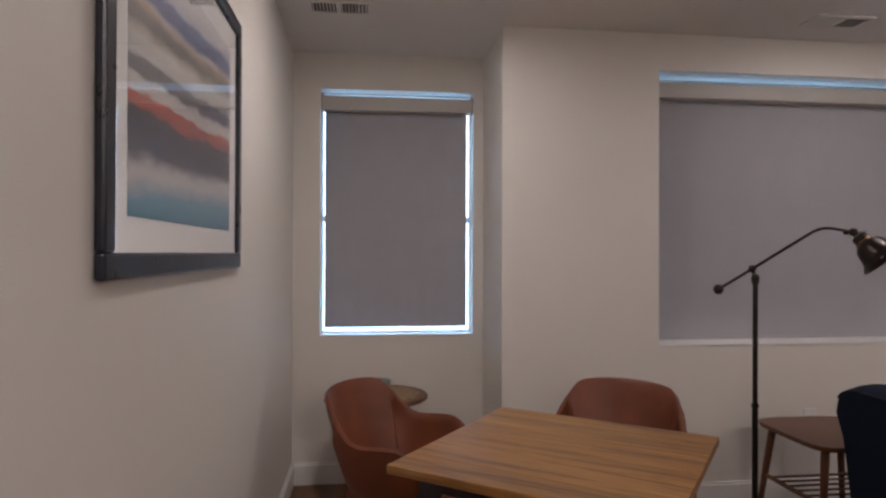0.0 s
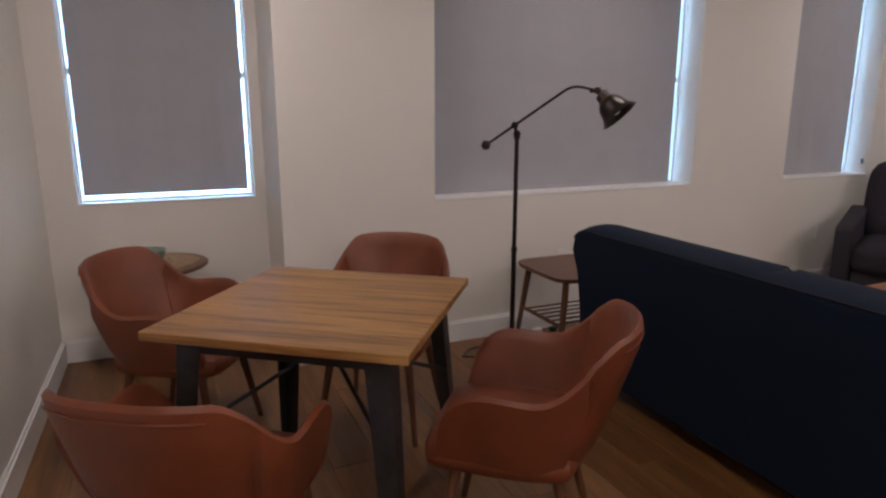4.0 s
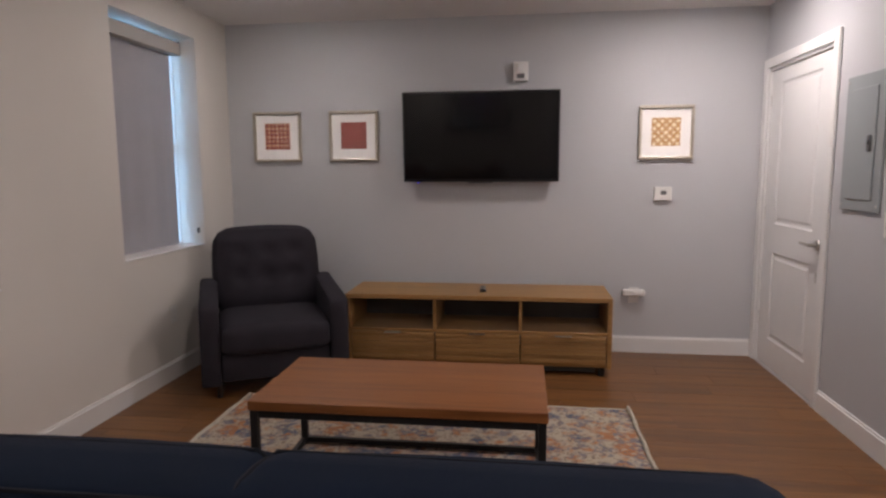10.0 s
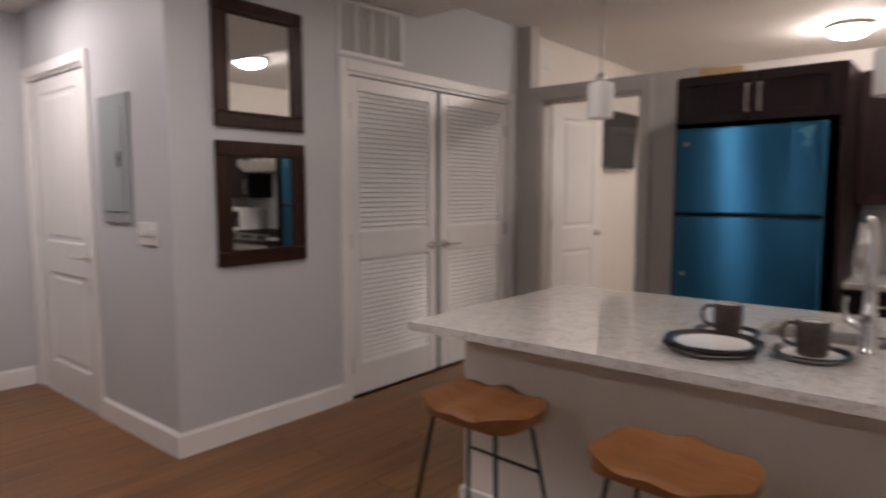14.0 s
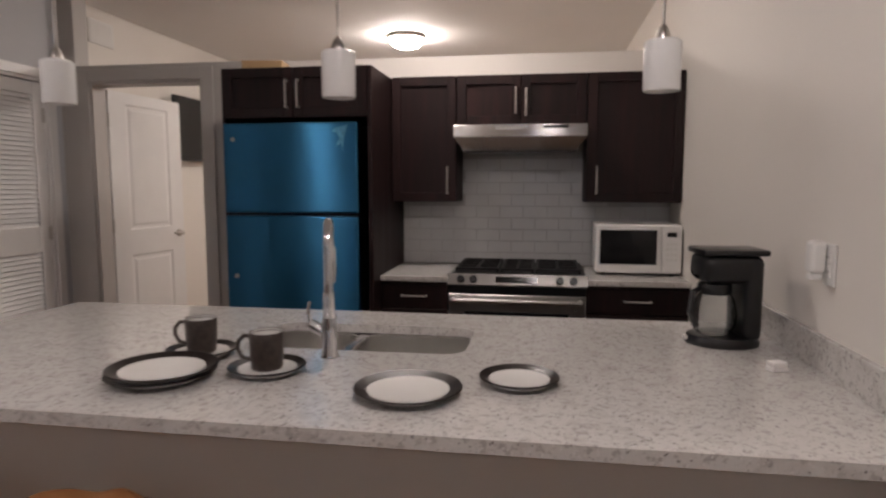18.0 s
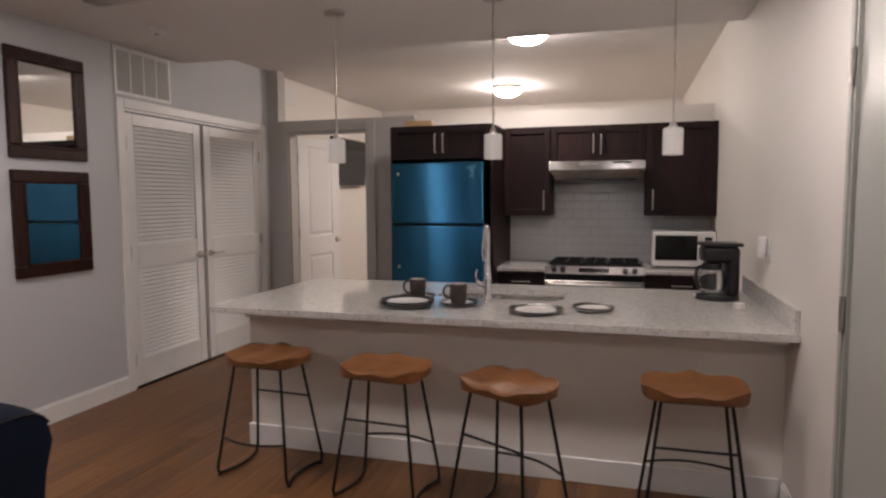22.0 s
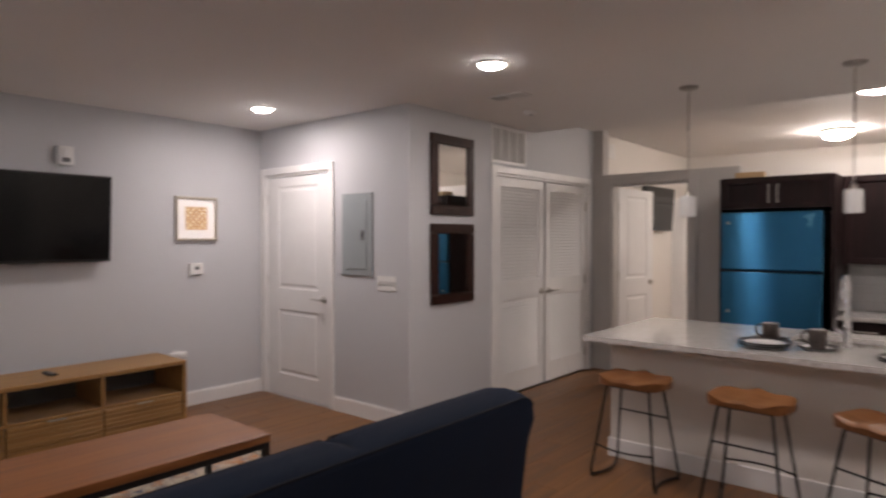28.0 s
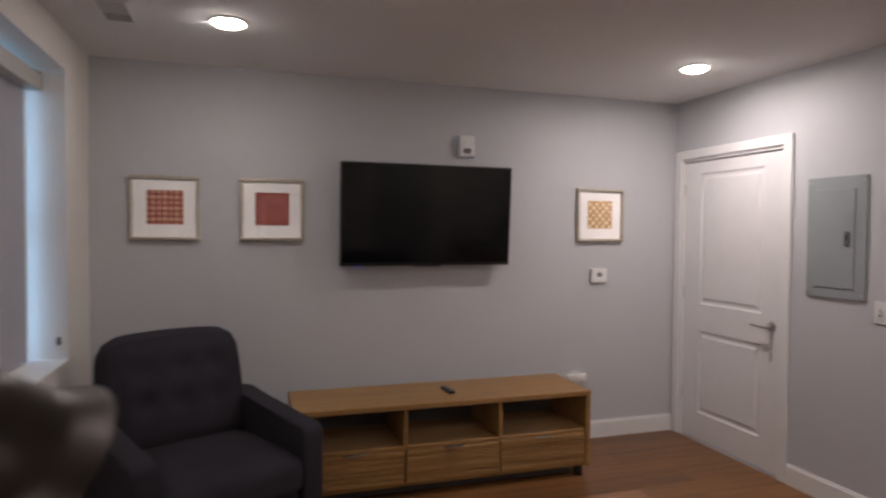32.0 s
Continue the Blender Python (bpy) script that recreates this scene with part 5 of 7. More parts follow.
part("cap", slab(-0.062, -0.054, -0.06, 0.0, -0.014, 0.016, 0.004, 1), WHITEP, pa)

# ---- closet wall: panel, switch, mirrors, vent ----
ep = thing("breaker_panel", "grey steel electrical panel door on the grey wall", "panel", 5.705, YD, 1.497)
part("panel_frame", slab(-0.184, 0.184, 0.001, 0.012, -0.338, 0.338, 0.003, 1), STEELG, ep)
part("panel_door", slab(-0.12, 0.125, 0.012, 0.018, -0.28, 0.27, 0.003, 1), STEELG, ep)
part("latch", slab(-0.092, -0.062, 0.018, 0.026, -0.045, 0.035, 0.003, 1), GREYP, ep)
part("latch_key", slab(-0.082, -0.072, 0.026, 0.029, -0.012, 0.01), BLACKP, ep)
for x in (-0.165, 0.165):
    for z in (-0.31, 0.31):
        bm = bmesh.new()
        lathe(bm, ((0, 0), (0.007, 0), (0.006, 0.003), (0, 0.004)), 10, pose(x, 0.012, z, -90, 0, 0))
        part("screw", bm, NICKEL, ep)
wall_plate("light_switch", "white four-gang light switch beside the electrical panel", "switch", pose(5.372, YD, 1.110, 0, 0, 180), 0.205, 0.118, "switch", 4)
wall_plate("light_switch", "white double light switch beside the entry door", "switch", pose(XW, 1.10, 1.08, 0, 0, 90), 0.118, 0.118, "switch", 2)


def mirror(zc, label):
    m = thing("wall_mirror", label, "mirror", XL, -0.739, zc, 0, "pair of stacked mirrors")
    w, h, f = 0.276, 0.324, 0.076
    for a, b, c, d, nm in ((-w, w, -h, -h + f, "frame_rail"), (-w, w, h - f, h, "frame_rail"), (-w, -w + f, -h + f, h - f, "frame_stile"), (w - f, w, -h + f, h - f, "frame_stile")):
        part(nm, slab(-0.030, -0.002, a, b, c, d, 0.009, 2), MAHOG, m)
    i = f - 0.012
    for a, b, c, d in ((-w + i, w - i, -h + i, -h + f + 0.004), (-w + i, w - i, h - f - 0.004, h - i), (-w + i, -w + f + 0.004, -h + f, h - f), (w - f - 0.004, w - i, -h + f, h - f)):
        part("inner_bead", slab(-0.036, -0.024, a, b, c, d, 0.004, 1), MAHOG, m)
    part("mirror_glass", slab(-0.016, -0.006, -w + f, w - f, -h + f, h - f), MIRROR, m, "clear silvered glass")


mirror(1.978, "square mirror in a dark mahogany frame, hung above another")
mirror(1.260, "square mirror in a dark mahogany frame, hung below another")

vg = thing("air_return_grille", "white return-air grille above the louvred doors", "grille", XL, -1.571, 2.315)
for a, b, c, d in ((-0.285, 0.285, -0.17, -0.145), (-0.285, 0.285, 0.145, 0.17), (-0.285, -0.26, -0.145, 0.145), (0.26, 0.285, -0.145, 0.145)):
    part("frame", slab(-0.012, -0.001, a, b, c, d, 0.002, 1), TRIM, vg)
for k in range(3):
    y = -0.13 + 0.13 * k
    part("bar", slab(-0.011, -0.002, y - 0.008, y + 0.008, -0.146, 0.146, 0.002, 1), TRIM, vg)
part("backing", slab(-0.003, -0.001, -0.262, 0.262, -0.147, 0.147), GREYP, vg)
for k in range(22):
    z = -0.14 + 0.0133 * k
    bm = bmesh.new()
    box(bm, -0.005, 0.005, -0.262, 0.262, -0.0012, 0.0012, pose(-0.0065, 0, z, 0, 35, 0))
    part("blade", bm, WHITEP, vg)

# ---- ceiling fixtures ----


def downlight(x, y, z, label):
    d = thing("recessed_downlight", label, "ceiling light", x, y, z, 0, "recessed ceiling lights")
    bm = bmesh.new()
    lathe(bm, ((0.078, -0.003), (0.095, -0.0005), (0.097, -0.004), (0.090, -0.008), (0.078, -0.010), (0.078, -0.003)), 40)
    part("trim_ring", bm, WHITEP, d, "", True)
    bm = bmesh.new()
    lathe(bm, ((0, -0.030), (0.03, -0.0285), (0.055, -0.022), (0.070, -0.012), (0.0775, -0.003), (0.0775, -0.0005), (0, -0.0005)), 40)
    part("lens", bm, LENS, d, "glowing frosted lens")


# Builds a fixture for each spot, including the unseen sixth added as fill.
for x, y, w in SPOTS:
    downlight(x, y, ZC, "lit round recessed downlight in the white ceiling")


def ceiling_vent(x, y, rz, w=0.30, d=0.15):
    v = thing("ceiling_vent", "white ceiling air register with dark slots", "vent", x, y, ZC, rz, "ceiling air registers")
    for a, b, c, e in ((-w / 2, w / 2, -d / 2, -d / 2 + 0.02), (-w / 2, w / 2, d / 2 - 0.02, d / 2), (-w / 2, -w / 2 + 0.02, -d / 2 + 0.02, d / 2 - 0.02), (w / 2 - 0.02, w / 2, -d / 2 + 0.02, d / 2 - 0.02)):
        part("frame", slab(a, b, c, e, -0.010, -0.001, 0.002, 1), WHITEP, v)
    # Near-black sheet paints in the duct's shade behind the slats.
    part("backing", slab(-w / 2 + 0.02, w / 2 - 0.02, -d / 2 + 0.02, d / 2 - 0.02, -0.003, -0.001), DARKGAP, v)
    for k in range(16):
        u = (-w / 2 + 0.028 + (w / 2 - 0.04) * k / 7) if k < 8 else (0.012 + (w / 2 - 0.04) * (k - 8) / 7)
        bm = bmesh.new()
        box(bm, -0.007, 0.007, -d / 2 + 0.02, d / 2 - 0.02, -0.0006, 0.0006, pose(u, 0, -0.0085, 0, 48 if k < 8 else -48, 0))
        part("slat", bm, WHITEP, v)
    part("centre_bar", slab(-0.005, 0.005, -d / 2 + 0.02, d / 2 - 0.02, -0.0135, -0.004), WHITEP, v)


ceiling_vent(6.20, 3.455, 0)
ceiling_vent(3.72, 3.47, 0)
ceiling_vent(1.27, 3.60, 0)
ceiling_vent(4.42, -0.53, 0)
sd = thing("smoke_detector", "small round white smoke detector on the ceiling", "detector", 4.59, -1.10, ZC)
bm = bmesh.new()
lathe(bm, ((0, -0.032), (0.045, -0.030), (0.058, -0.02), (0.062, -0.004), (0.062, -0.0005), (0, -0.0005)), 28)
part("housing", bm, WHITEP, sd, "", True)
bm = bmesh.new()
lathe(bm, ((0.0, -0.035), (0.015, -0.034), (0.016, -0.030), (0, -0.029)), 16)
part("test_button", bm, GREYP, sd, "", True)


# ---- peninsula ----
PX, PF, PBK = 3.80, -0.475, -1.70      # worktop's east end, front edge, back edge
pn = thing("peninsula", "cream half wall under the breakfast bar with white skirting", "counter base", 0, 0, 0)
part("half_wall", slab(XW, 3.705, -0.82, -0.700, 0, ZT - 0.032), PAINT_W, pn)
part("support_ledge", slab(XW, 3.705, -0.699, -0.652, ZT - 0.085, ZT - 0.0325, 0.003, 1), PAINT_W, pn)
part("skirting", slab(XW + 0.016, 3.72, -0.699, -0.685, 0.001, 0.125, 0.003, 1), TRIM, pn)
part("skirting", slab(3.706, 3.72, -0.98, -0.6995, 0.001, 0.125, 0.003, 1), TRIM, pn)
part("end_panel", slab(3.63, 3.705, -1.66, -0.821, 0, ZT - 0.033), PAINT_W, pn)


def base_unit(x0, x1, y0, y1, face, drawers, label, handle=True, depth_dir=1):
    """A dark base cabinet; face is the y of its front, its door looks along depth_dir."""
    u = thing("base_cabinet", label, "cabinet", 0, 0, 0, 0, "dark kitchen base cabinets")
    part("carcass", slab(x0, x1, y0, y1, 0.09, ZT - 0.033), ESPR, u)
    part("toe_kick", slab(x0, x1, y0 + 0.05, y1 - 0.05, 0, 0.089), BLACKP, u)
    a, b = sorted((face, face + depth_dir * 0.019))
    dr = part("drawer_front", slab(x0 + 0.003, x1 - 0.003, a, b, ZT - 0.185, ZT - 0.045, 0.003, 1), ESPR, u)
    do = part("door", slab(x0 + 0.003, x1 - 0.003, a, b, 0.10, ZT - 0.19, 0.003, 1), ESPR, u)
    cx = (x0 + x1) / 2
    for par, z in ((dr, ZT - 0.112), (do, ZT - 0.235)):
        bm = bmesh.new()
        f = face + depth_dir * 0.019
        tube(bm, arc([(cx - 0.07, f, z), (cx - 0.07, f + depth_dir * 0.028, z), (cx + 0.07, f + depth_dir * 0.028, z), (cx + 0.07, f, z)], 4, 0.008), 0.0055, 8)
        part("bar_handle", bm, NICKEL, par, "satin nickel bar handle", True)
    return u


SX0, SX1, SY0, SY1 = 2.0, 2.735, -1.46, -1.10
for x0, x1 in ((XW + 0.003, 1.60), (1.603, 2.80), (2.803, 3.627)):
    u = thing("base_cabinet", "dark sink-side base cabinet under the peninsula worktop", "cabinet", 0, 0, 0, 0, "dark kitchen base cabinets")
    bm = bmesh.new()
    hz = ZT - 0.033 if not (x0 < 2.3 < x1) else ZT - 0.22
    box(bm, x0, x1, -1.63, -0.823, 0.09, hz)
    part("carcass", bm, ESPR, u)
    part("toe_kick", slab(x0, x1, -1.58, -0.83, 0, 0.089), BLACKP, u)
    part("door", slab(x0 + 0.003, x1 - 0.003, -1.65, -1.631, 0.1, ZT - 0.04, 0.003, 1), ESPR, u)

wt = thing("peninsula_worktop", "pale speckled granite worktop with sink cut-out", "worktop", 0, 0, 0)
def rounded(x0, x1, y0, y1, r, n=6):
    """A rounded rectangle as points, counter-clockwise, with the plain corner that faces each."""
    out = []
    for cx, cy, px, py, a0 in ((x1 - r, y1 - r, x1, y1, 0), (x0 + r, y1 - r, x0, y1, 90), (x0 + r, y0 + r, x0, y0, 180), (x1 - r, y0 + r, x1, y0, 270)):
        out += [(cx + r * math.cos(radians(a0 + 90 * k / n)), cy + r * math.sin(radians(a0 + 90 * k / n)), px, py) for k in range(n + 1)]
    return out


def holed_slab(x0, x1, y0, y1, hx0, hx1, hy0, hy1, z0, z1, r):
    """A slab with one rounded opening, as one closed mesh."""
    bm = bmesh.new()
    hole = rounded(hx0, hx1, hy0, hy1, r)
    outer = ((x1, y1), (x0, y1), (x0, y0), (x1, y0))
    ring = {}
    for z in (z0, z1):
        o = [bm.verts.new((x, y, z)) for x, y in outer]
        h = [bm.verts.new((x, y, z)) for x, y, px, py in hole]
        for c in range(4):
            for k in range(6):
                bm.faces.new((o[c], h[c * 7 + k], h[c * 7 + k + 1]))
            bm.faces.new((o[c], h[c * 7 + 6], h[(c * 7 + 7) % 28], o[(c + 1) % 4]))
        ring[z] = o, h
    for w in (0, 1):
        lo, hi = ring[z0][w], ring[z1][w]
        for k in range(len(lo)):
            q = (k + 1) % len(lo)
            bm.faces.new((lo[k], lo[q], hi[q], hi[k]))
    return bm


bm = holed_slab(XW + 0.002, PX, PBK, PF, SX0, SX1, SY0, SY1, ZT - 0.032, ZT, 0.075)
part("slab", bm, GRANITE, wt)
part("side_splash", slab(XW + 0.001, XW + 0.021, PBK, PF - 0.02, ZT + 0.0005, ZT + 0.10, 0.002, 1), GRANITE, wt)

sk = thing("sink", "stainless double-bowl undermount sink", "sink", 0, 0, 0)


def bowl_mesh(x0, x1, y0, y1, z, depth, r=0.06, t=0.002):
    bm = bmesh.new()
    loops = []
    for inset, dz in ((-0.006, 0), (0.0, -0.002), (0.008, -depth * 0.85), (0.03, -depth), (0.10, -depth - 0.004)):
        lp = []
        for cx, cy, a0 in ((x1 - r, y1 - r, 0), (x0 + r, y1 - r, 90), (x0 + r, y0 + r, 180), (x1 - r, y0 + r, 270)):
            rr = max(0.012, r - inset)
            for k in range(7):
                a = radians(a0 + 15 * k)
                sx = 1 if cx > (x0 + x1) / 2 else -1
                sy = 1 if cy > (y0 + y1) / 2 else -1
                lp.append(bm.verts.new((cx + (rr * math.cos(a)) - sx * max(0, inset - r + 0.012), cy + rr * math.sin(a) - sy * max(0, inset - r + 0.012), z + dz)))
        loops.append(lp)
    m = len(loops[0])
    for a, b in zip(loops, loops[1:]):
        for k in range(m):
            bm.faces.new((a[k], a[(k + 1) % m], b[(k + 1) % m], b[k]))
    bm.faces.new(loops[-1])
    return bm


for x0, x1 in ((SX0 + 0.008, 2.40), (2.43, SX1 - 0.008)):
    b = part("bowl", bowl_mesh(x0, x1, SY0 + 0.008, SY1 - 0.008, ZT - 0.034, 0.15), SINKM, sk, "", True)
    bm = bmesh.new()
    lathe(bm, ((0, 0), (0.038, 0), (0.04, 0.003), (0.03, 0.004), (0, 0.001)), 20, Matrix.Translation(((x0 + x1) / 2, (SY0 + SY1) / 2, ZT - 0.186)))
    part("drain", bm, CHROME, b, "", True)
part("rim", slab(2.396, 2.434, SY0 + 0.01, SY1 - 0.01, ZT - 0.06, ZT - 0.035, 0.004, 1), SINKM, sk)

fc = thing("kitchen_faucet", "tall chrome pull-down faucet beside the sink", "faucet", 2.40, -1.02, ZT)
bm = bmesh.new()
lathe(bm, ((0, 0), (0.029, 0), (0.029, 0.006), (0.024, 0.014), (0.0225, 0.12), (0.0225, 0.125), (0.019, 0.13), (0.017, 0.20), (0, 0.20)), 24)
part("body", bm, CHROME, fc, "", True)
bm = bmesh.new()
tube(bm, [(0, 0.0, 0.19), (0, 0, 0.33), (0.003, -0.010, 0.372), (0.012, -0.038, 0.402), (0.024, -0.078, 0.408), (0.035, -0.114, 0.392), (0.042, -0.137, 0.355), (0.044, -0.143, 0.325)], 0.0145, 14)
part("spout", bm, CHROME, fc, "", True)
bm = bmesh.new()
tube(bm, [(0.044, -0.143, 0.327), (0.0445, -0.145, 0.315), (0.0455, -0.148, 0.25), (0.046, -0.150, 0.205)], [0.0155, 0.019, 0.021, 0.017], 14)
part("spray_head", bm, CHROME, fc, "", True)
bm = bmesh.new()
tube(bm, [(0.018, 0.0, 0.072), (0.040, 0, 0.088), (0.062, 0, 0.100)], [0.015, 0.018, 0.016], 14)
tube(bm, [(0.056, 0, 0.104), (0.066, 0, 0.125), (0.066, 0, 0.150), (0.060, 0, 0.170)], [0.0075, 0.006, 0.0052, 0.0045], 10)
part("lever", bm, CHROME, fc, "", True)


# ---- tableware ----
def plate_profile(r, h=0.022):
    return ((0, 0.0), (r * 0.55, 0.0), (r * 0.62, 0.004), (r * 0.97, h - 0.003), (r, h), (r * 0.985, h + 0.002), (r * 0.93, h))


def plate(x, y, r, label, z=ZT, name="dinner_plate", group="plates on the worktop"):
    p = thing(name, label, "plate", x, y, z + 0.0005, 0, group)
    bm = bmesh.new()
    lathe(bm, plate_profile(r) + ((r * 0.76, 0.0145), (r * 0.76, 0.008)), 44)
    part("rim", bm, DISHD, p, "dark brown glazed rim", True)
    bm = bmesh.new()
    lathe(bm, ((0, 0.0105), (r * 0.55, 0.0105), (r * 0.70, 0.0135), (r * 0.765, 0.0148), (r * 0.765, 0.006), (0, 0.004)), 44)
    part("well", bm, DISHW, p, "white glazed centre", True)
    return p


plate(2.778, -0.745, 0.143, "dark-rimmed white plate, bottom of a stack")
plate(2.770, -0.738, 0.143, "dark-rimmed white plate, top of a stack", ZT + 0.016)
plate(2.093, -0.722, 0.136, "dark-rimmed white dinner plate on the granite worktop")
plate(1.822, -0.85, 0.105, "small dark-rimmed white plate on the granite worktop")


def mug(x, y, rz, label):
    plate(x, y, 0.106, "dark-rimmed white saucer under a mug", ZT, "saucer", "saucers on the worktop")
    m = thing("mug", label, "mug", x, y, ZT + 0.012, rz, "dark mugs on saucers")
    bm = bmesh.new()
    lathe(bm, ((0, 0), (0.038, 0), (0.042, 0.004), (0.0455, 0.045), (0.047, 0.103), (0.0455, 0.105), (0.0425, 0.097)), 32)
    part("body", bm, MUGD, m, "", True)
    bm = bmesh.new()
    lathe(bm, ((0.0435, 0.1035), (0.042, 0.05), (0.038, 0.01), (0, 0.008)), 32)
    part("lining", bm, DISHW, m, "white glazed inside", True)
    bm = bmesh.new()
    tube(bm, [(0.043, 0, 0.090), (0.064, 0, 0.092), (0.079, 0, 0.076), (0.081, 0, 0.055), (0.070, 0, 0.032), (0.043, 0, 0.024)], 0.006, 8)
    part("handle", bm, MUGD, m, "", True)


mug(2.793, -0.975, 8, "dark brown mug with white inside, on a saucer")
mug(2.52, -0.842, 8, "dark brown mug with white inside, on a saucer by the faucet")

cm = thing("coffee_maker", "black drip coffee maker with glass carafe", "coffee maker", 1.175, -1.39, ZT, 96)
bm = bmesh.new()
lathe(bm, ((0, 0), (0.118, 0), (0.120, 0.012), (0.110, 0.03), (0, 0.034)), 32)
bmesh.ops.transform(bm, matrix=Matrix.Diagonal((0.85, 0.98, 1, 1)), verts=bm.verts[:])
part("base", bm, BLACKP, cm, "", True)
part("tower", slab(-0.080, 0.080, 0.040, 0.100, 0.02, 0.295, 0.025, 3), BLACKP, cm, "", True)
bm = slab(-0.078, 0.078, -0.092, 0.100, 0.205, 0.300, 0.03, 3)
part("brew_head", bm, BLACKP, cm, "", True)
part("lid", slab(-0.082, 0.082, -0.096, 0.112, 0.296, 0.316, 0.008, 2), BLACKP, cm, "", True)
bm = bmesh.new()
lathe(bm, ((0, 0.036), (0.052, 0.036), (0.070, 0.06), (0.074, 0.10), (0.064, 0.145), (0.050, 0.17), (0.047, 0.17), (0.060, 0.145), (0.070, 0.10), (0.066, 0.062), (0.05, 0.040), (0, 0.040)), 32, Matrix.Translation((0, -0.030, 0)))
cf = part("carafe", bm, CARAFE, cm, "clear glass carafe", True)
bm = bmesh.new()
lathe(bm, ((0.046, 0.165), (0.053, 0.166), (0.054, 0.19), (0.05, 0.20), (0, 0.205)), 28, Matrix.Translation((0, -0.030, 0)))
part("carafe_lid", bm, BLACKP, cf, "", True)
bm = bmesh.new()
tube(bm, [(0.04, -0.095, 0.185), (0.075, -0.125, 0.18), (0.085, -0.135, 0.12), (0.06, -0.105, 0.07)], 0.010, 8)
part("carafe_handle", bm, BLACKP, cf, "", True)
part("switch", slab(-0.012, 0.012, -0.122, -0.110, 0.012, 0.024, 0.002, 1), WHITEP, cm)
cu = thing("sugar_packets", "small white paper packets on the worktop", "packets", 1.11, -1.075, ZT + 0.0005, 20)
part("packet", slab(-0.025, 0.025, -0.018, 0.018, 0, 0.014, 0.004, 2), MATB, cu)
part("packet", slab(-0.018, 0.026, -0.014, 0.02, 0.0145, 0.03, 0.004, 2), MATB, cu)
wall_plate("wall_outlet", "white outlet above the granite worktop", "outlet", pose(XW, -1.105, 1.13, 0, 0, 90))
na = thing("plug_in_air_freshener", "white plug-in air freshener in the kitchen outlet", "freshener", XW, -1.13, 1.15)
part("body", slab(0.0095, 0.052, -0.024, 0.024, -0.045, 0.045, 0.012, 3), WHITEP, na)
part("refill", slab(0.015, 0.05, -0.014, 0.014, -0.066, -0.0455, 0.006, 2), WHITEP, na)


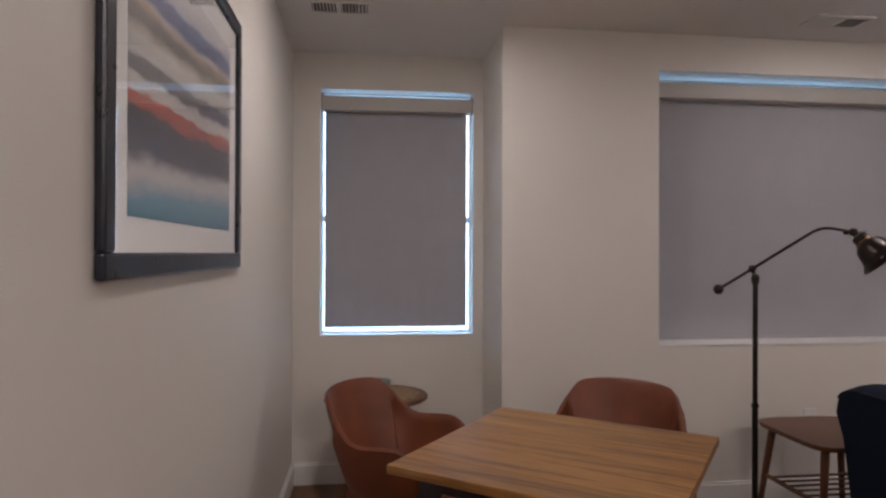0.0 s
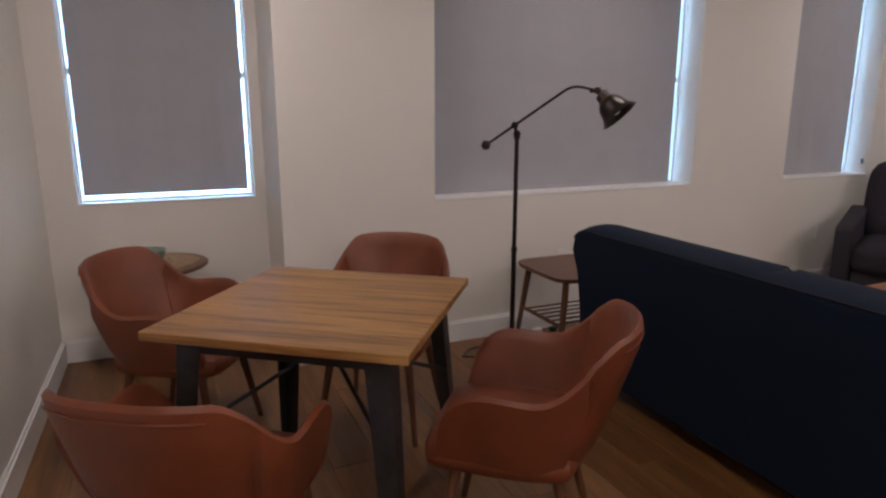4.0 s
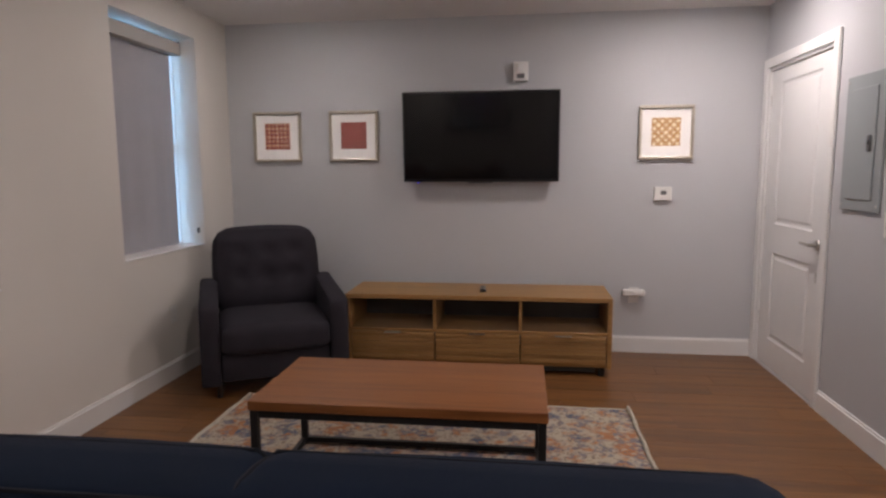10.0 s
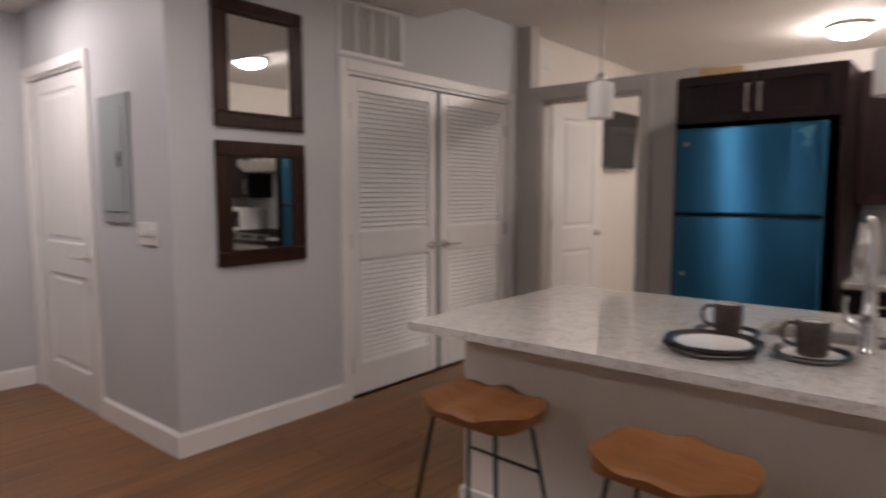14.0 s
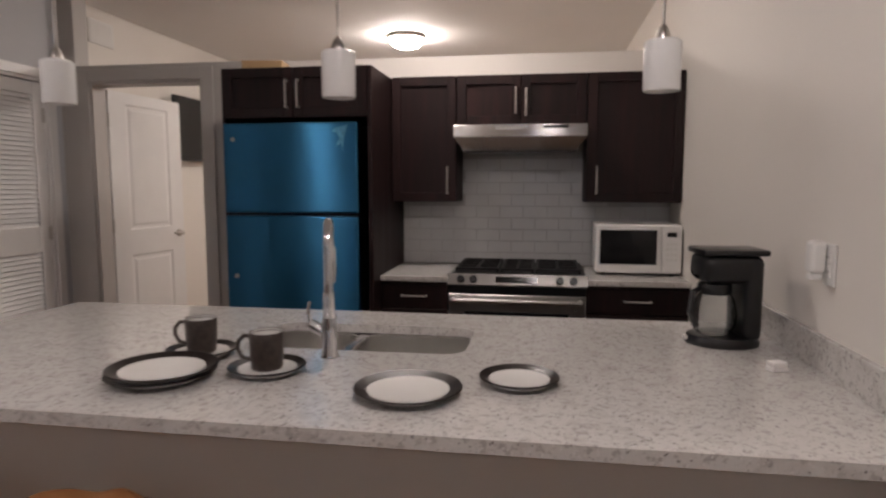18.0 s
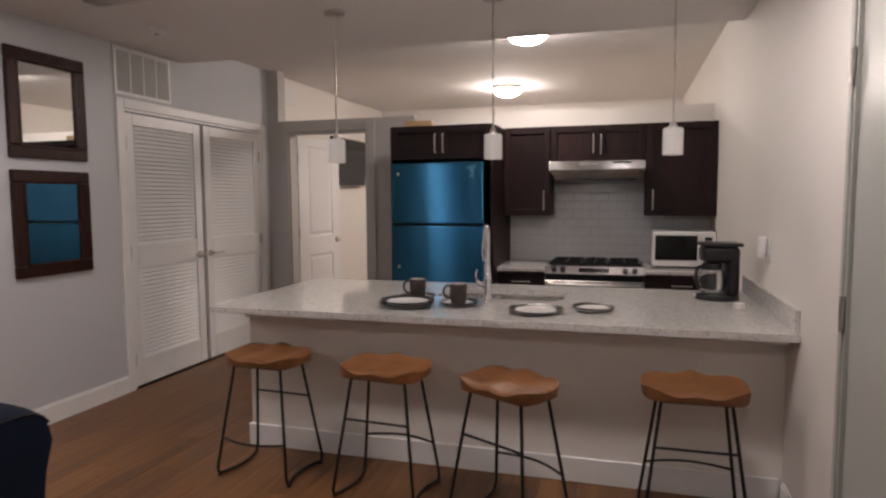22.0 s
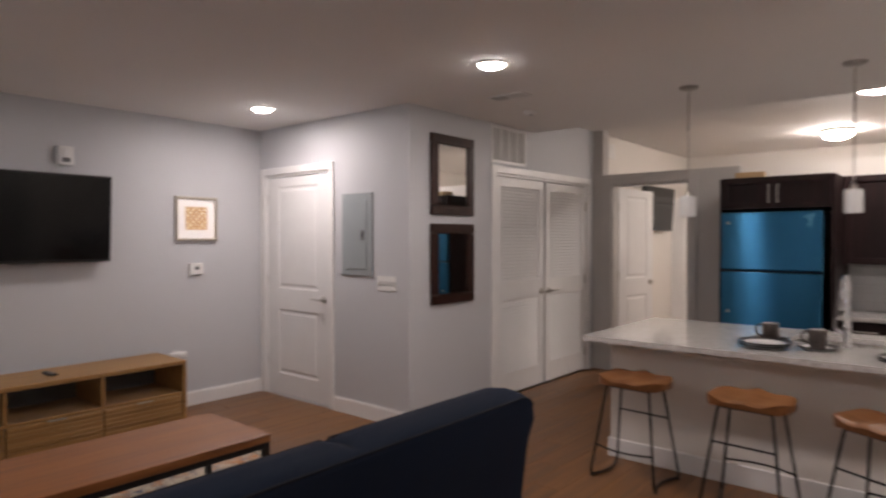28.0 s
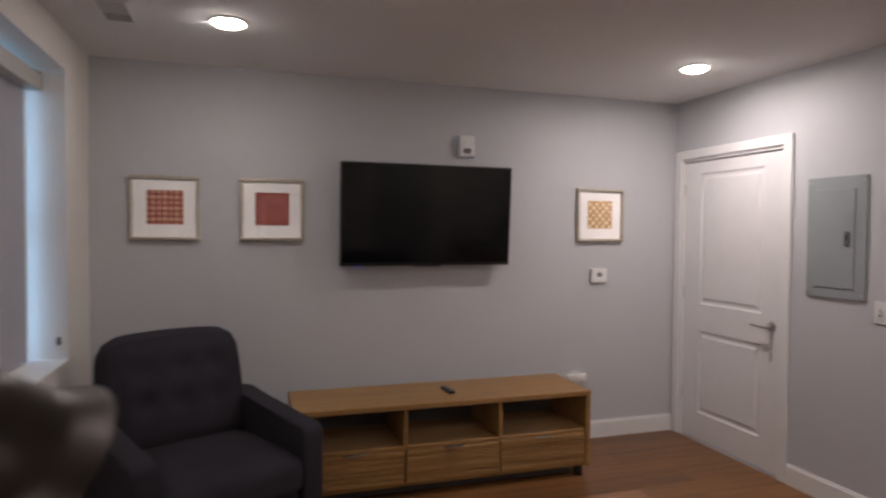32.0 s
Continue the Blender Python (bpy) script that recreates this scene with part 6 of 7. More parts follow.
# ---- bar stools ----
def bar_stool(x, y, rz, label, ridge=-1):
    s = thing("bar_stool", label, "stool", x, y, 0, rz, "bar stools along the counter")
    bm = bmesh.new()
    nx, ny = 26, 16
    W, D, z0 = 0.215, 0.150, 0.588
    top, bot = [], []
    for i in range(nx + 1):
        tr, br = [], []
        u = -1 + 2 * i / nx
        for j in range(ny + 1):
            v = -1 + 2 * j / ny
            # squircle outline
            k = 1 / max(1.0, (abs(u) ** 3.2 + abs(v) ** 3.2) ** (1 / 3.2)) if max(abs(u), abs(v)) > 0 else 1
            px, py = u * W * k, v * D * k
            if v > 0:
                py *= 1 - 0.10 * u * u
            e = min(1.0, max(abs(px) / W, abs(py) / D))
            rear = max(0.0, ridge * py / D)
            dish = 0.006 * (abs(px) / W) ** 2 - 0.013 * math.exp(-((abs(px) - 0.085) / 0.06) ** 2) * (1 - 0.5 * rear) + 0.016 * rear ** 2 * (1 - 0.6 * abs(px) / W) + 0.012 * rear * math.exp(-(px / 0.04) ** 2)
            edge = -0.012 * max(0, (e - 0.86) / 0.14) ** 2
            tr.append(bm.verts.new((px, py, z0 + 0.030 + dish + edge)))
            br.append(bm.verts.new((px * 0.975, py * 0.97, z0 - 0.022 + 0.008 * max(0, (e - 0.85) / 0.15))))
        top.append(tr)
        bot.append(br)
    for i in range(nx):
        for j in range(ny):
            bm.faces.new((top[i][j], top[i + 1][j], top[i + 1][j + 1], top[i][j + 1]))
            bm.faces.new((bot[i][j + 1], bot[i + 1][j + 1], bot[i + 1][j], bot[i][j]))
    for i in range(nx):
        bm.faces.new((top[i + 1][0], top[i][0], bot[i][0], bot[i + 1][0]))
        bm.faces.new((top[i][ny], top[i + 1][ny], bot[i + 1][ny], bot[i][ny]))
    for j in range(ny):
        bm.faces.new((top[0][j], top[0][j + 1], bot[0][j + 1], bot[0][j]))
        bm.faces.new((top[nx][j + 1], top[nx][j], bot[nx][j], bot[nx][j + 1]))
    part("seat", bm, SEATW, s, "saddle-shaped wooden seat", True)
    part("seat_plate", slab(-0.145, 0.145, -0.10, 0.10, z0 - 0.034, z0 - 0.0225, 0.003, 1), BLACKST, s)
    r = 0.0075
    for sx in (-1, 1):
        a, b = Vector((sx * 0.135, 0.092, z0 - 0.018)), Vector((sx * 0.135, -0.092, z0 - 0.018))
        fa, fb = Vector((sx * 0.205, 0.165, 0.035)), Vector((sx * 0.205, -0.165, 0.035))
        bm = bmesh.new()
        ga, gb = Vector((sx * 0.206, 0.15, 0.009)), Vector((sx * 0.206, -0.15, 0.009))
        mid = Vector((sx * 0.135, 0, 0.009))
        run = [(1 - t) ** 2 * ga + 2 * t * (1 - t) * mid + t * t * gb for t in (k / 8 for k in range(1, 8))]
        tube(bm, arc([a, fa, ga], 4, 0.018)[:-1] + [ga] + run + [gb] + arc([gb, fb, b], 4, 0.018)[1:], r, 8)
        part("leg_frame", bm, BLACKST, s, "", True)
        for v in (ga, gb):
            bm = bmesh.new()
            lathe(bm, ((0, 0), (0.011, 0), (0.011, 0.005), (0, 0.006)), 10, Matrix.Translation((v.x, v.y, 0)))
            part("glide", bm, BLACKP, s)

    def leg_at(sx, sy, z):
        t = (z0 - 0.018 - z) / (z0 - 0.018 - 0.035)
        return Vector((sx * (0.135 + 0.07 * t), sy * (0.092 + 0.073 * t), z))
    bm = bmesh.new()
    p, q = leg_at(-1, -1, 0.37), leg_at(1, -1, 0.37)
    tube(bm, [p, q], 0.006, 8)
    part("stretcher", bm, BLACKST, s, "", True)
    bm = bmesh.new()
    p, q = leg_at(-1, 1, 0.20), leg_at(1, 1, 0.20)
    tube(bm, [p.lerp(q, k / 10) + Vector((0, 0.05 * math.sin(math.pi * k / 10), 0)) for k in range(11)], 0.006, 8)
    part("footrest", bm, BLACKST, s, "", True)
    return s


bar_stool(3.425, -0.430, -4, "wooden saddle-seat bar stool at the counter's open end")
bar_stool(2.755, -0.375, 176, "wooden saddle-seat bar stool on black legs, facing the counter", 1)
bar_stool(2.145, -0.262, 152, "wooden saddle-seat bar stool on black legs, turned and pulled out", 1)
bar_stool(1.385, -0.412, 181, "wooden saddle-seat bar stool on black legs near the wall", 1)


# ---- pendants ----
def pendant(x, y):
    p = thing("pendant_lamp", "pendant lamp with white cylinder glass on a nickel rod, unlit", "pendant lamp", x, y, ZC, 0, "pendant lamps over the counter")
    bm = bmesh.new()
    lathe(bm, ((0, -0.0005), (0.062, -0.0005), (0.062, -0.012), (0.05, -0.02), (0.012, -0.024), (0, -0.024)), 28)
    part("canopy", bm, NICKEL, p, "", True)
    bm = bmesh.new()
    lathe(bm, ((0, -0.02), (0.0045, -0.02), (0.0045, -0.19), (0.0075, -0.195), (0.0075, -0.29), (0.0045, -0.295), (0.0045, -0.42), (0.0075, -0.425), (0.0075, -0.44), (0.0045, -0.445), (0.0045, -0.70), (0.012, -0.708), (0.022, -0.735), (0.022, -0.748), (0, -0.748)), 14)
    part("rod", bm, NICKEL, p, "", True)
    bm = bmesh.new()
    lathe(bm, ((0, -0.742), (0.043, -0.742), (0.050, -0.748), (0.051, -0.755), (0.051, -0.875), (0.0485, -0.882), (0.046, -0.875), (0.046, -0.752), (0, -0.748)), 32)
    part("glass_shade", bm, OPAL, p, "white opal glass shade", True)


for x in (3.34, 2.387, 1.444):
    pendant(x, -1.108)

# ---- kitchen back wall ----
FX0, FX1, FY = 2.762, 3.542, -2.55
fr = thing("refrigerator", "top-freezer refrigerator still wrapped in blue protective film", "refrigerator", 0, 0, 0)
part("cabinet", slab(FX0 + 0.005, FX1 - 0.005, -3.29, FY - 0.062, 0.02, 1.675, 0.006, 1), BLACKP, fr)
fz = part("freezer_door", slab(FX0, FX1, FY - 0.058, FY, 1.190, 1.69, 0.012, 3), FILM, fr, "blue filmed upper door")
fd = part("fridge_door", slab(FX0, FX1, FY - 0.058, FY, 0.06, 1.176, 0.012, 3), FILM, fr, "blue filmed lower door")
part("kick_grille", slab(FX0 + 0.02, FX1 - 0.02, FY - 0.10, FY - 0.06, 0.0, 0.06), BLACKP, fr)
for z in (1.598, 0.83):
    bm = bmesh.new()
    lathe(bm, ((0, 0), (0.013, 0), (0.012, 0.006), (0, 0.007)), 14, pose(FX1 - 0.06, FY, z, -90, 0, 0))
    part("door_cap", bm, NICKEL, fz if z > 1.22 else fd)
tear = bmesh.new()
pts = ((2.815, 1.672), (2.885, 1.655), (2.908, 1.636), (2.878, 1.632), (2.862, 1.60), (2.885, 1.555), (2.852, 1.575), (2.846, 1.53), (2.838, 1.60), (2.825, 1.64))
f0 = [tear.verts.new((x, FY + 0.001, z)) for x, z in pts]
f1 = [tear.verts.new((x, FY + 0.0022, z)) for x, z in pts]
tear.faces.new(f0[::-1])
tear.faces.new(f1)
for k in range(len(pts)):
    tear.faces.new((f0[k], f0[(k + 1) % len(pts)], f1[(k + 1) % len(pts)], f1[k]))
part("creased_film_patch", tear, FILM2, fz, "lighter crease where the film is torn")

ec = thing("fridge_end_panel", "tall dark espresso panel beside the refrigerator", "panel", 0, 0, 0)
part("panel", slab(2.682, 2.706, YB + 0.002, -2.555, 0.001, 1.985, 0.002, 1), ESPR, ec)
for x in (3.555,):
    e2 = thing("fridge_end_panel", "tall dark espresso panel beside the refrigerator", "panel", 0, 0, 0)
    part("panel", slab(x - 0.010, x + 0.012, YB + 0.002, -2.60, 0.001, 1.985, 0.002, 1), ESPR, e2)


def shaker_door(parent, x0, x1, y, z0, z1, fw=0.055):
    """A framed cabinet door facing north with a sunken panel."""
    d = part("door", slab(x0 + 0.0015, x1 - 0.0015, y - 0.012, y - 0.006, z0 + 0.0015, z1 - 0.0015), ESPR, parent)
    for a, b, c, e, nm in ((x0 + 0.0015, x0 + fw, z0 + 0.0015, z1 - 0.0015, "stile"), (x1 - fw, x1 - 0.0015, z0 + 0.0015, z1 - 0.0015, "stile"), (x0 + fw, x1 - fw, z0 + 0.0015, z0 + fw, "rail"), (x0 + fw, x1 - fw, z1 - fw, z1 - 0.0015, "rail")):
        part(nm, slab(a, b, y - 0.0058, y + 0.008, c, e, 0.002, 1), ESPR, d)
    return d


def bar_handle(parent, x, y, z0, z1):
    bm = bmesh.new()
    tube(bm, arc([(x, y, z0 + 0.012), (x, y + 0.03, z0 + 0.012), (x, y + 0.03, z1 - 0.012), (x, y, z1 - 0.012)], 4, 0.006), 0.006, 8)
    return part("bar_handle", bm, NICKEL, parent, "satin nickel bar handle", True)


def wall_unit(x0, x1, front, z0, z1, doors, label):
    u = thing("wall_cabinet", label, "cabinet", 0, 0, 0, 0, "dark kitchen wall cabinets")
    part("carcass", slab(x0, x1, YB + 0.002, front - 0.022, z0, z1), ESPR, u)
    for a, b, hx, h0, h1 in doors:
        d = shaker_door(u, a, b, front - 0.009, z0, z1)
        bar_handle(d, hx, front - 0.002, h0, h1)
    return u


UF, UZ0, UZ1 = -3.0, 1.245, 1.992
wall_unit(XW + 0.002, 1.518, UF, UZ0, UZ1, [(XW + 0.004, 1.516, 1.460, 1.285, 1.465)], "dark espresso wall cabinet above the microwave")
wall_unit(2.284, 2.681, UF, UZ0, UZ1, [(2.286, 2.679, 2.336, 1.285, 1.465)], "dark espresso wall cabinet beside the range hood")
wall_unit(1.520, 2.282, UF, 1.700, UZ1, [(1.522, 1.900, 1.872, 1.745, 1.92), (1.902, 2.280, 1.932, 1.757, 1.925)], "short dark espresso wall cabinet above the range hood")
wall_unit(2.708, 3.544, -2.555, 1.715, UZ1 - 0.004, [(2.710, 3.125, 3.093, 1.757, 1.925), (3.127, 3.542, 3.159, 1.757, 1.925)], "dark espresso cabinet above the refrigerator")
bx = thing("cardboard_box", "flat cardboard box lying on top of the cabinets", "box", 3.34, -2.70, UZ1 - 0.003, 8)
part("carton", slab(-0.115, 0.115, -0.08, 0.08, 0, 0.05, 0.002, 1), CARD, bx)
part("flap", slab(-0.115, 0.115, -0.079, 0.0, 0.0505, 0.053), CARD, bx)

hd = thing("range_hood", "stainless under-cabinet range hood with control strip", "hood", 0, 0, 0)
HX0, HX1, HF = 1.524, 2.280, -2.852
bm = bmesh.new()
prof = ((YB + 0.002, 1.698), (UF - 0.005, 1.698), (HF, 1.690), (HF, 1.620), (HF - 0.045, 1.562), (HF - 0.06, 1.545), (YB + 0.002, 1.545))
a = [bm.verts.new((HX0 + (0.045 if z < 1.61 else 0), y, z)) for y, z in prof]
b = [bm.verts.new((HX1 - (0.045 if z < 1.61 else 0), y, z)) for y, z in prof]
for k in range(len(prof)):
    bm.faces.new((a[k], a[(k + 1) % len(prof)], b[(k + 1) % len(prof)], b[k]))
bm.faces.new(a[::-1])
bm.faces.new(b)
bmesh.ops.bevel(bm, geom=[e for e in bm.edges if e.calc_length() > 0.3], offset=0.005, segments=2, profile=0.5, affect="EDGES")
part("canopy", bm, HOODM, hd)
part("filter", slab(HX0 + 0.06, HX1 - 0.06, YB + 0.05, HF - 0.07, 1.535, 1.5445), BLACKP, hd)
part("switch_panel", slab(1.63, 1.77, HF - 0.001, HF + 0.003, 1.667, 1.682), BLACKP, hd)
part("badge", slab(1.865, 2.035, HF - 0.001, HF + 0.002, 1.660, 1.680), NICKEL, hd)

rg = thing("range", "stainless slide-in range with black cooktop and iron grates", "range", 0, 0, 0)
RX0_, RX1_, RF = 1.524, 2.282, -2.69
part("body", slab(RX0_, RX1_, YB + 0.02, RF - 0.02, 0.03, ZT - 0.02), BLACKP, rg)
part("cooktop", slab(RX0_ - 0.002, RX1_ + 0.002, YB + 0.03, RF - 0.0405, ZT - 0.019, ZT + 0.018, 0.005, 2), ENAMEL, rg, "black enamel cooktop")
for gx0, gx1 in ((RX0_ + 0.025, RX0_ + 0.275), (RX0_ + 0.285, RX1_ - 0.285), (RX1_ - 0.275, RX1_ - 0.025)):
    bm = bmesh.new()
    for k in range(2):
        y0 = -3.255 + 0.455 * k
        box(bm, gx0, gx1, y0, y0 + 0.014, ZT + 0.030, ZT + 0.044)
        xk = gx0 + (gx1 - gx0 - 0.014) * k
        box(bm, xk, xk + 0.014, -3.241, -2.80, ZT + 0.030, ZT + 0.044)
        for yy in (-3.255, -2.80):
            box(bm, xk, xk + 0.014, yy, yy + 0.014, ZT + 0.018, ZT + 0.030)
    cx = (gx0 + gx1) / 2
    box(bm, cx - 0.006, cx + 0.006, -3.241, -2.80, ZT + 0.034, ZT + 0.046)
    for yy in (-3.13, -3.02, -2.91):
        box(bm, gx0 + 0.014, gx1 - 0.014, yy - 0.006, yy + 0.006, ZT + 0.033, ZT + 0.045)
    part("burner_grate", bm, BLACKST, rg, "black cast iron grate")
for x, y, r_ in ((1.674, -2.91, 0.045), (2.132, -2.91, 0.045), (1.674, -3.13, 0.038), (2.132, -3.13, 0.038), (1.903, -3.02, 0.05)):
    bm = bmesh.new()
    lathe(bm, ((0, 0.026), (r_ * 0.8, 0.026), (r_, 0.022), (r_, 0.0185), (0, 0.0185)), 24, Matrix.Translation((x, y, ZT)))
    part("burner_cap", bm, BLACKP, rg, "", True)
bm = bmesh.new()
prof = ((RF - 0.040, ZT + 0.022), (RF - 0.016, ZT + 0.020), (RF + 0.004, ZT - 0.038), (RF, ZT - 0.044), (RF - 0.040, ZT - 0.044))
a = [bm.verts.new((RX0_ - 0.010, y, z)) for y, z in prof]
b = [bm.verts.new((RX1_ + 0.010, y, z)) for y, z in prof]
for k in range(5):
    bm.faces.new((a[k], a[(k + 1) % 5], b[(k + 1) % 5], b[k]))
bm.faces.new(a[::-1])
bm.faces.new(b)
cp = part("control_panel", bm, STAIN2, rg, "sloping stainless control panel")
for x in (1.592, 1.664, 2.142, 2.214):
    bm = bmesh.new()
    lathe(bm, ((0, 0), (0.023, 0), (0.021, 0.022), (0.018, 0.027), (0, 0.028)), 22, pose(x, RF - 0.006, ZT - 0.009, -71, 0, 0))
    part("knob", bm, BLACKP, cp, "", True)
dp = slab(-0.115, 0.115, -0.017, 0.017, 0, 0.003)
bmesh.ops.transform(dp, matrix=pose(1.903, RF - 0.006, ZT - 0.009, -71, 0, 0), verts=dp.verts[:])
part("display", dp, GLOSSB, cp)
# Solid black strip paints in the gap's shade above the oven door.
part("fascia_gap", slab(RX0_ + 0.002, RX1_ - 0.002, RF - 0.06, RF + 0.002, 0.739, ZT - 0.0445), BLACKP, rg, "black strip painted in for the gap below the controls")
od = part("oven_door", slab(RX0_, RX1_, RF - 0.019, RF + 0.004, 0.22, 0.738, 0.004, 1), STAIN, rg, "stainless oven door")
part("oven_window", slab(RX0_ + 0.09, RX1_ - 0.09, RF + 0.003, RF + 0.007, 0.34, 0.64), GLOSSB, od)
bm = bmesh.new()
tube(bm, arc([(RX0_ + 0.03, RF + 0.004, 0.708), (RX0_ + 0.03, RF + 0.05, 0.708), (RX1_ - 0.03, RF + 0.05, 0.708), (RX1_ - 0.03, RF + 0.004, 0.708)], 5, 0.015), 0.012, 12)
part("oven_handle", bm, STAIN, od, "", True)
part("storage_drawer", slab(RX0_, RX1_, RF - 0.019, RF + 0.004, 0.04, 0.21, 0.004, 1), STAIN, rg)

base_unit(2.286, 2.680, YB + 0.002, -2.725, -2.724, 1, "dark espresso base cabinet between range and refrigerator")
base_unit(XW + 0.003, 1.520, YB + 0.002, -2.725, -2.724, 1, "dark espresso base cabinet under the microwave")
for x0, x1, lb in ((2.286, 2.680, "short pale granite worktop beside the refrigerator"), (XW + 0.002, 1.519, "short pale granite worktop under the microwave")):
    w = thing("granite_worktop", lb, "worktop", 0, 0, 0, 0, "granite worktops by the range")
    part("slab", slab(x0, x1, YB + 0.012, -2.695, ZT - 0.032, ZT, 0.004, 2), GRANITE, w)

mw = thing("microwave", "white countertop microwave with black window", "microwave", 1.222, -2.925, ZT)
part("body", slab(-0.235, 0.235, -0.33, 0, 0.012, 0.292, 0.010, 2), WHITEP, mw)
md_ = part("door", slab(-0.125, 0.236, 0.001, 0.016, 0.016, 0.288, 0.006, 2), WHITEP, mw)
part("window", slab(-0.10, 0.215, 0.0155, 0.0185, 0.065, 0.262, 0.004, 1), GLOSSB, md_)
cpn = part("control_panel", slab(-0.235, -0.128, 0.001, 0.015, 0.016, 0.288, 0.004, 1), WHITEP, mw)
part("display", slab(-0.205, -0.155, 0.0145, 0.0165, 0.225, 0.25), GLOSSB, cpn)
for i in range(3):
    for j in range(4):
        part("key", slab(-0.212 + 0.022 * i, -0.196 + 0.022 * i, 0.0145, 0.016, 0.085 + 0.030 * j, 0.103 + 0.030 * j), DISHW, cpn)
part("open_button", slab(-0.21, -0.15, 0.0145, 0.018, 0.03, 0.062, 0.003, 1), WHITEP, cpn)
for sx in (-1, 1):
    for y in (-0.28, -0.04):
        part("foot", slab(sx * 0.19 - 0.012, sx * 0.19 + 0.012, y - 0.012, y + 0.012, 0, 0.0125), BLACKP, mw)

# ---- inner room seen through the doorway ----
it = thing("television", "dark flat television on a tilting mount in the inner room", "television", XR, -4.99, 1.858)
scr = slab(-0.06, -0.02, -0.52, 0.52, -0.29, 0.29, 0.006, 1)
bmesh.ops.transform(scr, matrix=pose(-0.06, 0, 0, 0, -4, 0), verts=scr.verts[:])
part("cabinet", scr, BLACKP, it)
ss = slab(-0.0635, -0.0605, -0.505, 0.505, -0.275, 0.275)
bmesh.ops.transform(ss, matrix=pose(-0.06, 0, 0, 0, -4, 0), verts=ss.verts[:])
part("screen", ss, SCREEN, it)
part("mount", slab(-0.11, -0.001, -0.15, 0.15, -0.12, 0.12), BLACKST, it)
DOME = glow("lamp_dome", (1.0, 0.87, 0.81), 88.0)
DOME2 = glow("bright_lamp_dome", (1.0, 0.87, 0.80), 190.0)


def flush_lamp(x, y, label, dome):
    fl = thing("flush_ceiling_lamp", label, "ceiling light", x, y, ZK, 0, "flush dome ceiling lamps")
    bm = bmesh.new()
    lathe(bm, ((0, -0.0005), (0.165, -0.0005), (0.170, -0.02), (0.155, -0.035), (0, -0.035)), 36)
    part("pan", bm, NICKEL, fl, "", True)
    bm = bmesh.new()
    lathe(bm, ((0.150, -0.0355), (0.145, -0.06), (0.115, -0.092), (0.06, -0.112), (0, -0.118)), 36)
    part("dome", bm, dome, fl, "glowing white glass dome", True)
    for k in range(3):
        a = radians(20 + 120 * k)
        bm = bmesh.new()
        lathe(bm, ((0, -0.012), (0.008, -0.01), (0.010, 0), (0.008, 0.01), (0, 0.012)), 10, Matrix.Translation((0.158 * math.cos(a), 0.158 * math.sin(a), -0.045)))
        part("clip", bm, NICKEL, fl, "", True)


flush_lamp(2.99, -4.87, "lit round flush ceiling lamp in the inner room", DOME2)
flush_lamp(2.405, -2.47, "lit round flush ceiling lamp above the kitchen floor", DOME)
iv = thing("wall_vent", "small white air vent high on the inner room wall", "vent", XR, -3.72, 2.50)
part("frame", slab(-0.010, -0.001, -0.14, 0.14, -0.09, 0.09, 0.003, 1), WHITEP, iv)
for k in range(9):
    part("slat", slab(-0.014, -0.0095, -0.12, 0.12, -0.072 + 0.017 * k, -0.064 + 0.017 * k), WHITEP, iv)
d6 = panel_door("door_6", "white door standing open further inside the inner room", 0.76, 2.015, pose(XR - 0.002, -5.75, 0.012, 0, 0, 200))
lever(d6, 1, pose(0.70, 0, 0.93), -1)


# ---- floor planks and wall tiles ----
rnd = random.Random(7)


